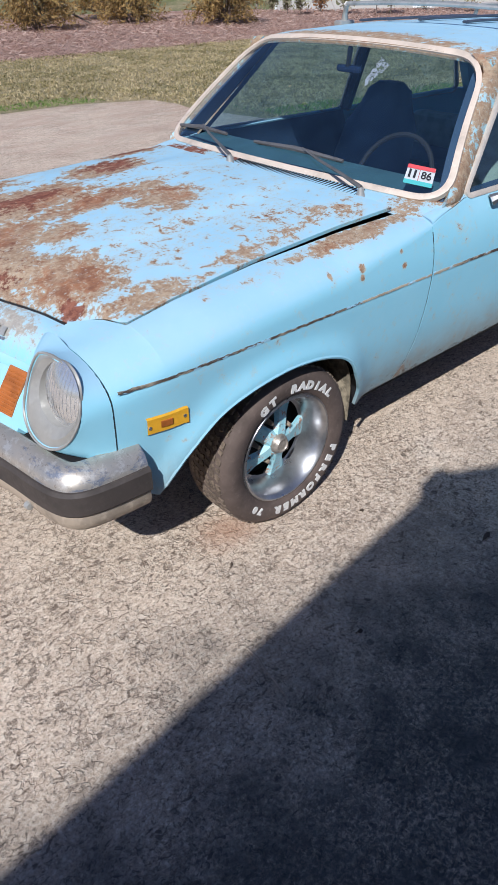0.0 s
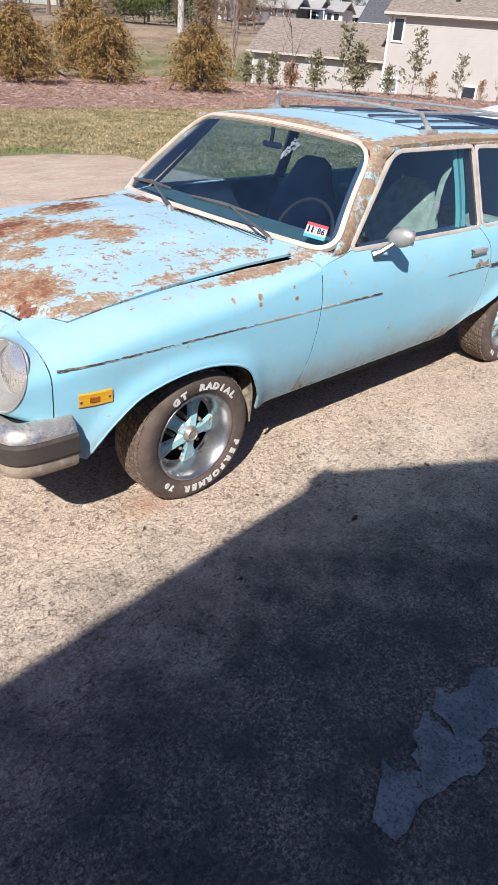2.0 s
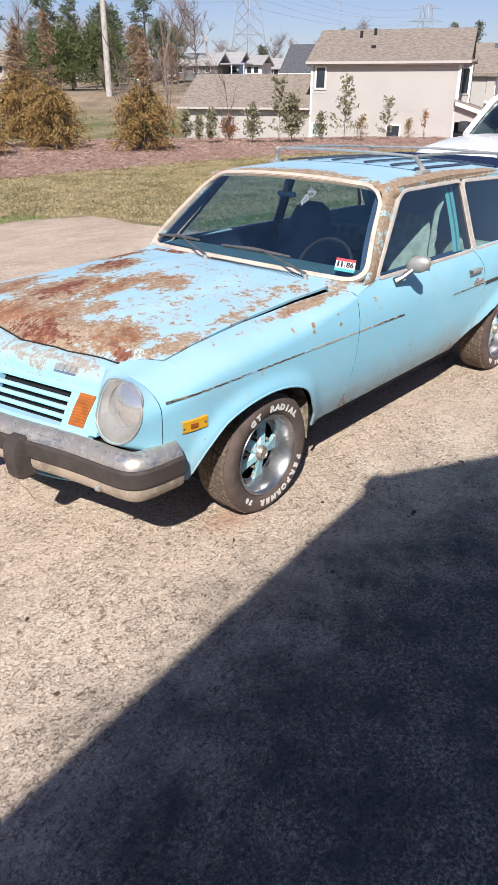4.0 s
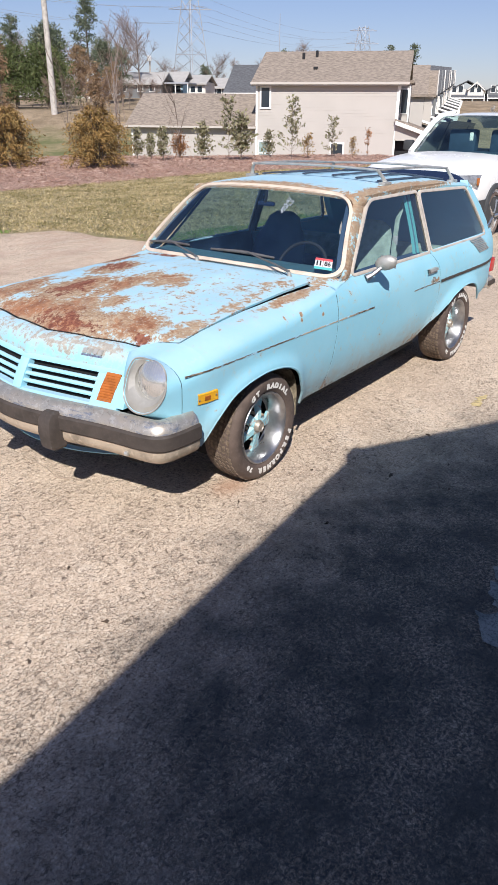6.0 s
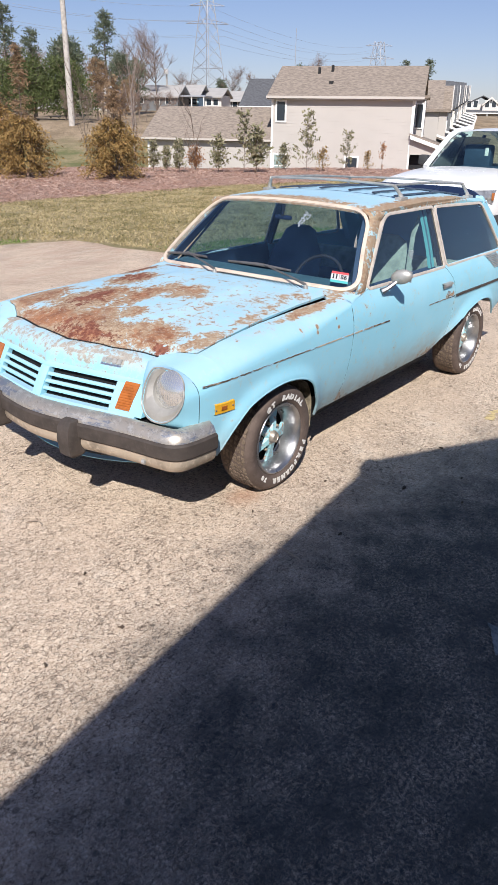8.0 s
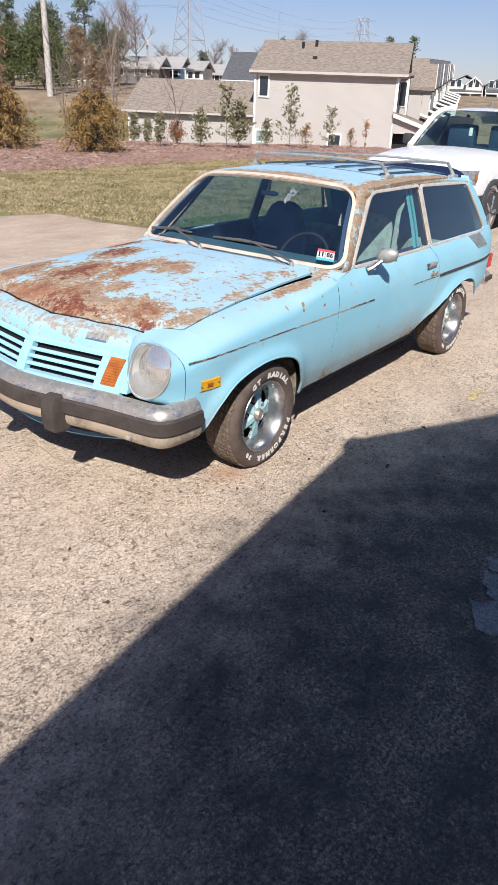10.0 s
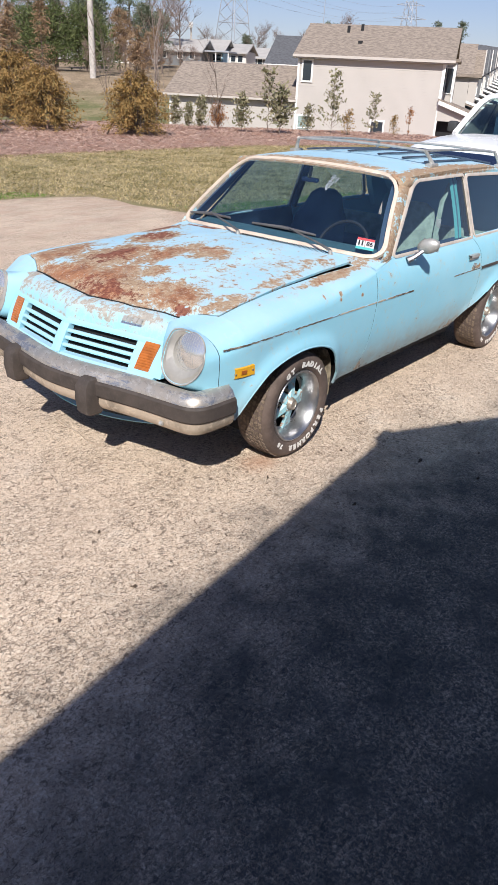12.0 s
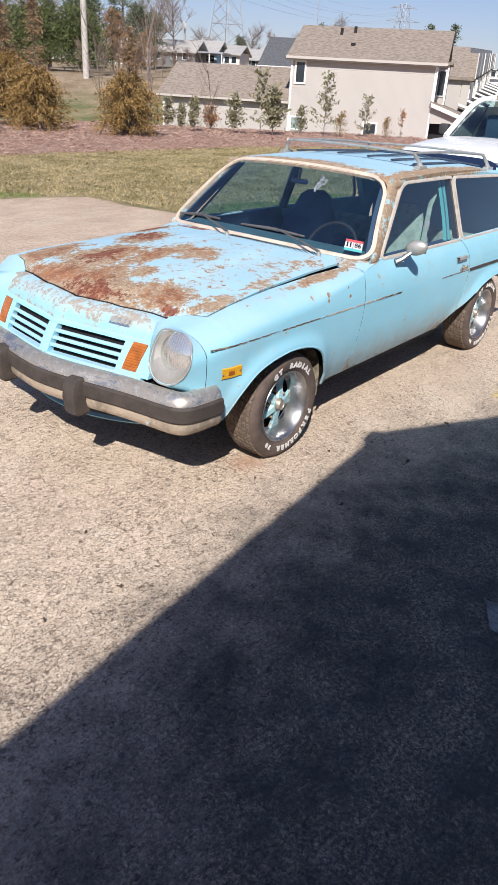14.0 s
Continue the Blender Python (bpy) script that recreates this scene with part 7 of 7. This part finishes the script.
for k, (dz, off) in enumerate(((27.6, -3.5), (27.6, 3.5), (24.0, -4.5), (24.0, 4.5), (31.0, 0))):
    a, b = Vector((163.2, 142.5, dz + 0)) + Vector((0.66, -0.75, 0)) * off, Vector((60 + off, 175, dz + 8))
    c = Vector((435, 239.5, 24 + dz * 0.8)) + Vector((0.66, -0.75, 0)) * off
    for nm, p, q in (("l", a, b), ("r", a, c)):
        pts = [p.lerp(q, t) - Vector((0, 0, 5.0 * 4 * t * (1 - t))) for t in np.linspace(0, 1, 14)]
        solid("power_line", tube(pts, 0.028, 4), M_STEEL, "thin overhead power line between towers", "cable", "power lines")
fp = thing("far_pole", 88, 86, land(88, 86), "far wooden pole with a box lamp", "utility pole")
part("post", tube([(92.5, 90.0, land(92.5, 90.0) - 0.3), (92.5, 90.0, 10.2)], 0.16, 6), M_POLE, fp)
part("lamp_box", box(92.0, 92.6, 89.6, 90.1, 9.4, 10.2, 0.05), M_HTRIM, fp)
# pale flowering ornamental shrub by the far townhouses
place(small_plant(77, 2.0, 0.55, leaf_material("pale_blossom", (0.45, 0.44, 0.42), (0.62, 0.61, 0.6), (0.5, 0.5, 0.5)), 0.12, 520), 92.0, 31.6, "pale grey-white ornamental shrub near the far houses", "shrub")


# ---- the white suv ----
SUV = thing("white_suv", 9.5, 2.65, 0, "white compact suv parked on the drive behind the wagon", "car")
SY = 2.65
M_SUVLAMP = plain("clear_headlamp", (0.42, 0.43, 0.44), 0.2, 0.5, 0.5, 14)


def suv_rings(rows):
    """Rows of (x, half width, [(fraction, z)...])."""
    out = []
    for x, prof in rows:
        half = [(SY - w, z) for w, z in prof]
        out.append([(x, y, z) for y, z in half] + [(x, 2 * SY - y, z) for y, z in half[::-1]])
    return out


def body_prof(top, shoulder, w=0.90, low=0.42):
    return [(w - 0.06, low), (w - 0.005, low + 0.14), (w, 0.70), (w - 0.01, shoulder - 0.10), (w - 0.06, shoulder), (w - 0.20, top - 0.015), (w - 0.5, top + 0.01), (0.02, top + 0.02)]


rows = [(7.24, body_prof(0.90, 0.84, 0.72, 0.55)), (7.30, body_prof(0.97, 0.90, 0.80, 0.48)), (7.42, body_prof(1.05, 0.98, 0.86)), (7.7, body_prof(1.10, 1.04)), (8.2, body_prof(1.15, 1.08)), (8.75, body_prof(1.18, 1.11)), (9.6, body_prof(1.13, 1.10)), (11.5, body_prof(1.13, 1.10)), (11.72, body_prof(1.10, 1.05, 0.84, 0.55))]
part("body", loft(suv_rings(rows), caps=True), M_SUV, SUV, "", 40)
part("lower_cladding", loft(suv_rings([(x, [(min(p[0][0] + 0.075, 0.925), 0.30), (min(p[0][0] + 0.085, 0.93), 0.46), (min(p[0][0] + 0.07, 0.915), 0.62), (0.3, 0.62)]) for x, p in rows[1:]] ), caps=True), M_PLASTIC, SUV, "dark grey lower cladding")
part("front_cladding", box(7.20, 7.5, SY - 0.70, SY + 0.70, 0.32, 0.74, 0.06), M_PLASTIC, SUV)
# cabin: roof, pillars, glass
cab = [(8.68, 1.17, 0.76), (9.02, 1.38, 0.735), (9.40, 1.61, 0.70), (9.70, 1.71, 0.68), (10.2, 1.755, 0.67), (11.2, 1.73, 0.66), (11.55, 1.64, 0.65)]
part("roof", loft([[(x, SY + s * w, z - 0.05 * s**4) for s in np.linspace(-1, 1, 13)] for x, z, w in cab[3:]] + [[(11.62, SY + s * 0.62, 1.50) for s in np.linspace(-1, 1, 13)]]), M_SUV, SUV)
ws = part("windscreen", loft([[(x + 0.16 * s * s * (1 - i * 0.2), SY + s * (w - 0.03), z - 0.02 * s**2) for s in np.linspace(-1, 1, 13)] for i, (x, z, w) in enumerate(cab[:4])]), M_CLEAR, SUV)
ws.visible_shadow = False
for sg in (-1, 1):
    part("windscreen_pillar", tube([(x + 0.15 * (1 - i * 0.2), SY + sg * (w + 0.005), z - 0.01) for i, (x, z, w) in enumerate(cab[:5])], 0.048, 6), M_SUV, SUV)
    sd = part("side_glass", loft([[(x, SY + sg * (0.83 - 0.17 * v), 1.10 + (zt - 1.14) * v) for v in np.linspace(0, 1, 5)] for x, zt in ((8.95, 1.26), (9.35, 1.52), (9.75, 1.64), (10.4, 1.66), (11.3, 1.62))]), M_HGLASS, SUV)
    for x in (10.05, 11.0):
        part("door_pillar", tube([(x, SY + sg * 0.845, 1.09), (x + 0.02, SY + sg * 0.68, 1.64)], 0.035, 6), M_PLASTIC, SUV)
    m = part("door_mirror", box(8.93, 9.06, SY + sg * 0.80, SY + sg * 0.96, 1.18, 1.34, 0.04), M_PLASTIC, SUV)
    part("bracket", box(8.96, 9.02, SY + sg * 0.72, SY + sg * 0.84, 1.14, 1.20, 0.01), M_PLASTIC, m)
    hl = part("headlamp", loft([[(7.205 + 0.34 * t**1.8 + e, SY + sg * (0.60 + 0.305 * t**0.8), z) for z, e in ((0.80, 0.0), (0.86, -0.012), (0.93, 0.02), (0.965, 0.06))] for t in (0, 0.15, 0.3, 0.45, 0.6, 0.8, 1.0)]), M_SUVLAMP, SUV, "wraparound clear headlamp")
    part("reflector", box(7.49, 7.55, SY + sg * 0.898 - 0.012, SY + sg * 0.898 + 0.012, 0.83, 0.93, 0.01), M_ORANGE, hl)
    for x in (8.27, 10.85):
        w = part("wheel", revolve([(0.24, sg * 0.02), (0.30, sg * 0.10), (0.34, sg * 0.08), (0.355, sg * 0.02), (0.355, -sg * 0.12), (0.3, -sg * 0.14)], (x, SY + sg * 0.82, 0.355), n=40), M_TYRE, SUV)
        part("rim", revolve([(0.001, sg * 0.055), (0.06, sg * 0.065), (0.22, sg * 0.04), (0.25, sg * 0.075)], (x, SY + sg * 0.83, 0.355), n=30), M_DULL, w)
        for k in range(5):
            a = 6.2832 * k / 5
            part("spoke", tube([(x + 0.04 * math.cos(a), SY + sg * 0.91, 0.355 + 0.04 * math.sin(a)), (x + 0.235 * math.cos(a), SY + sg * 0.905, 0.355 + 0.235 * math.sin(a))], 0.028, 6), M_CHROME, w)
        part("wheel_arch", tube([(x + 0.42 * math.cos(a), SY + sg * 0.905, 0.36 + 0.42 * math.sin(a)) for a in np.linspace(-0.1, 3.25, 16)], 0.045, 6), M_PLASTIC, SUV)
part("grille", box(7.20, 7.30, SY - 0.55, SY + 0.55, 0.76, 0.92, 0.02), M_PLASTIC, SUV)
part("interior", box(9.3, 11.3, SY - 0.62, SY + 0.62, 0.9, 1.16, 0.05), M_INSIDE, SUV)
for sg in (-1, 1):
    part("seat", box(9.95, 10.15, SY + sg * 0.36 - 0.24, SY + sg * 0.36 + 0.24, 1.0, 1.50, 0.06), M_INSIDE, SUV)
part("hanging_ornament", box(9.42, 9.44, SY - 0.03, SY + 0.03, 1.34, 1.46, 0.01), M_HTRIM, SUV)


# ---- loose cover on the ground ----
def scatter():
    rng = np.random.default_rng(9)
    # grass blades on the lawn, denser near the drive
    n = 150000
    x = rng.uniform(-3, 24, n)
    y = 5.0 + (12.9 - 5.0) * rng.uniform(0, 1, n) ** 1.1
    edge = np.interp(x, [-14, 3.5, 4.4, 4.6, 4.75, 4.85, 40], [8.75, 7.72, 7.5, 7.2, 6.3, 5.05, 4.85])
    keep = y > edge - 0.02 + 0.05 * rng.uniform(-1, 1, n)
    x, y = x[keep], y[keep]
    n = len(x)
    h = rng.uniform(0.02, 0.055, n)
    green = np.array([0.55 * noise.noise((a * 0.5, b * 0.5, 7)) for a, b in zip(x, y)]) + 0.62 * np.exp(-((y - np.interp(x, [3.8, 5, 5.1, 40], [7.8, 6.6, 5.2, 5])) / 0.5) ** 2)
    worn = np.array([noise.noise((a * 1.3, b * 1.3, 2)) + 0.7 * noise.noise((a * 3.4, b * 3.4, 5)) + 0.9 * noise.noise((a * 8.5, b * 8.5, 8)) for a, b in zip(x, y)]) + rng.normal(size=len(x)) * 0.15
    for nm, sel, m in (("dry_grass", (green < 0.50) & (worn < 0.12), M_BLADES), ("olive_grass", (green < 0.50) & (worn >= 0.12), M_OLIVEBLADES), ("green_grass", green >= 0.50, M_GREENBLADES)):
        k = sel.sum()
        c = np.stack([x[sel], y[sel], 0.035 + h[sel] * 0.5], 1)
        d = rng.normal(size=(k, 3)) + np.array([0, 0, 0.8])
        pts, fc = leaves(c, d, 0.056, 0.25, rng)
        tagged(new(nm, raw(nm, pts, fc, m)), "short patchy winter grass blades on the lawn", "grass", kind="stuff")
    # pine straw on the bed
    n = 42000
    x = rng.uniform(2, 30, n)
    y0 = np.interp(x, [-30, 14, 19, 26, 45], [12.3, 12.5, 11.2, 8.4, 5.5])
    f = rng.uniform(0, 0.85, n)
    y = y0 + (23 - y0) * f
    z = np.array([land(a, b) for a, b in zip(x, y)]) + 0.10
    z += 0.10 * np.sin(np.minimum(1, f * 1.6) * 3.14159) + np.array([0.06 * noise.noise((a * 0.9, b * 0.9, 3)) for a, b in zip(x, y)]) + rng.uniform(0, 0.03, n)
    z -= 0.12 * np.clip(1 - f * 8, 0, 1)
    d = rng.normal(size=(n, 3)) * np.array([1, 1, 0.35])
    pts, fc = leaves(np.stack([x, y, z], 1), d, 0.16, 0.10, rng)
    tagged(new("pine_straw", raw("pine_straw", pts, fc, M_STRAW)), "loose reddish pine straw on the bed", "mulch", kind="stuff")


scatter()

# twigs and leaves on the drive
TW = plain("dry_twig", (0.40, 0.32, 0.25), 0.9, 0, 0.3, 30)
for pts in (((-0.478, -0.37, 0.004), (-0.482, -0.42, 0.010), (-0.495, -0.46, 0.010), (-0.498, -0.50, 0.008), (-0.505, -0.54, 0.004)), ((-1.05, 0.66, 0.006), (-1.02, 0.62, 0.012), (-1.03, 0.58, 0.006)), ((-0.60, 1.16, 0.003), (-0.622, 1.034, 0.005), (-0.636, 0.922, 0.004), (-0.668, 0.804, 0.003), (-0.640, 0.73, 0.003))):
    solid("twig", tube(pts, 0.003, 5), TW, "dry brown twig lying on the concrete", "twig", "twigs")
DL = plain("dead_leaf", (0.10, 0.07, 0.05), 0.9, 0, 0.3, 30)
rng = np.random.default_rng(4)
for x, y, s in ((-0.21, -0.54, 0.02), (0.40, -0.56, 0.035), (0.44, -0.86, 0.02), (-1.16, 0.12, 0.02), (-0.3, -0.1, 0.018), (0.2, -0.2, 0.012), (1.0, -0.5, 0.02), (-1.6, -0.2, 0.02), (-1.3, -0.25, 0.022), (0.9, -0.3, 0.014), (-1.5, 0.55, 0.02), (0.7, -0.75, 0.016)):
    a = rng.uniform(0, 360)
    s *= 0.45
    b = bmesh.new()
    vs = [b.verts.new((s * math.cos(k) * (1.5 if i % 4 == 0 else 0.9), s * 0.6 * math.sin(k), 0.004 + 0.006 * math.sin(2 * k))) for i, k in enumerate(np.linspace(0, 6.283, 9)[:-1])]
    b.faces.new(vs)
    bmesh.ops.transform(b, matrix=pose(x, y, 0.004, 0, 0, a), verts=b.verts)
    thicken(solid("dead_leaf", b, DL, "small dead brown leaf on the concrete", "leaf", "dead leaves"), 0.002)


# pale flaked patch and a yellow mark on the drive
def flake(points, material, name, label):
    b = bmesh.new()
    out = subdivided(points, 0.012)
    vs = [b.verts.new((x + 0.012 * noise.noise((x * 40, y * 40, 0)), y + 0.012 * noise.noise((x * 40, y * 40, 9)), 0.004)) for x, y in out]
    b.faces.new(vs)
    bmesh.ops.triangulate(b, faces=b.faces)
    return solid(name, b, material, label, "stain", kind="structure")


def ragged(x0, y0, x1, y1, half):
    """The outline of a scaled strip with broken edges, from one end to the other."""
    out = []
    for side in (1, -1):
        for i in range(40) if side > 0 else range(39, -1, -1):
            s = i / 39
            wide = half * (0.35 + 0.65 * math.sin(3.14159 * min(1, 0.12 + s)) ** 0.5) + 0.035 * noise.noise((s * 9, side * 3, x0)) + 0.02 * noise.noise((s * 31, side * 5, x0))
            out.append((x0 + (x1 - x0) * s - side * 0.15 * half, y0 + (y1 - y0) * s + side * max(0.008, wide)))
    return out


def flake_material():
    """Bare pale screed where the stained crust has scaled away, with dark holes."""
    k = Nodes("bare_screed")
    a, f = k.noise(9, 6, 0.7), k.noise(46, 5, 0.65)
    c = k.mix(k.step(a, 0.35, 0.65), (0.17, 0.19, 0.19), (0.30, 0.31, 0.295))
    c = k.mix(k.math("MULTIPLY", k.step(f, 0.62, 0.66), 0.8), c, (0.03, 0.03, 0.032))
    c = k.mix(k.math("MULTIPLY", k.step(k.noise(95, 7, 0.82), 0.48, 0.60), 0.7), c, (0.055, 0.062, 0.065))
    k.bump(f, -0.4, 0.005)
    return k.done(c, 0.88)


SCREED = flake_material()
PATCH = [(-0.56, -1.40), (-0.40, -1.315), (-0.40, -1.355), (-0.345, -1.400), (-0.327, -1.352), (-0.285, -1.348), (-0.270, -1.318), (-0.181, -1.296), (-0.178, -1.352), (-0.185, -1.400),
         (-0.165, -1.380), (-0.156, -1.302), (-0.070, -1.264), (-0.062, -1.305), (0.0, -1.326), (0.075, -1.300), (0.20, -1.375), (0.34, -1.42), (0.20, -1.47), (0.02, -1.482), (-0.08, -1.454), (-0.142, -1.450), (-0.185, -1.505), (-0.25, -1.500), (-0.287, -1.478), (-0.42, -1.460), (-0.55, -1.47)]
flake(PATCH, SCREED, "flaked_patch", "pale flaked patch of bare concrete")
flake(ragged(1.62, -0.54, 1.86, -0.54, 0.026), plain("faded_yellow_mark", (0.64, 0.50, 0.25), 0.9, 0, 0.6, 30, 0.2, 70), "yellow_mark", "faded yellow mark on the concrete")
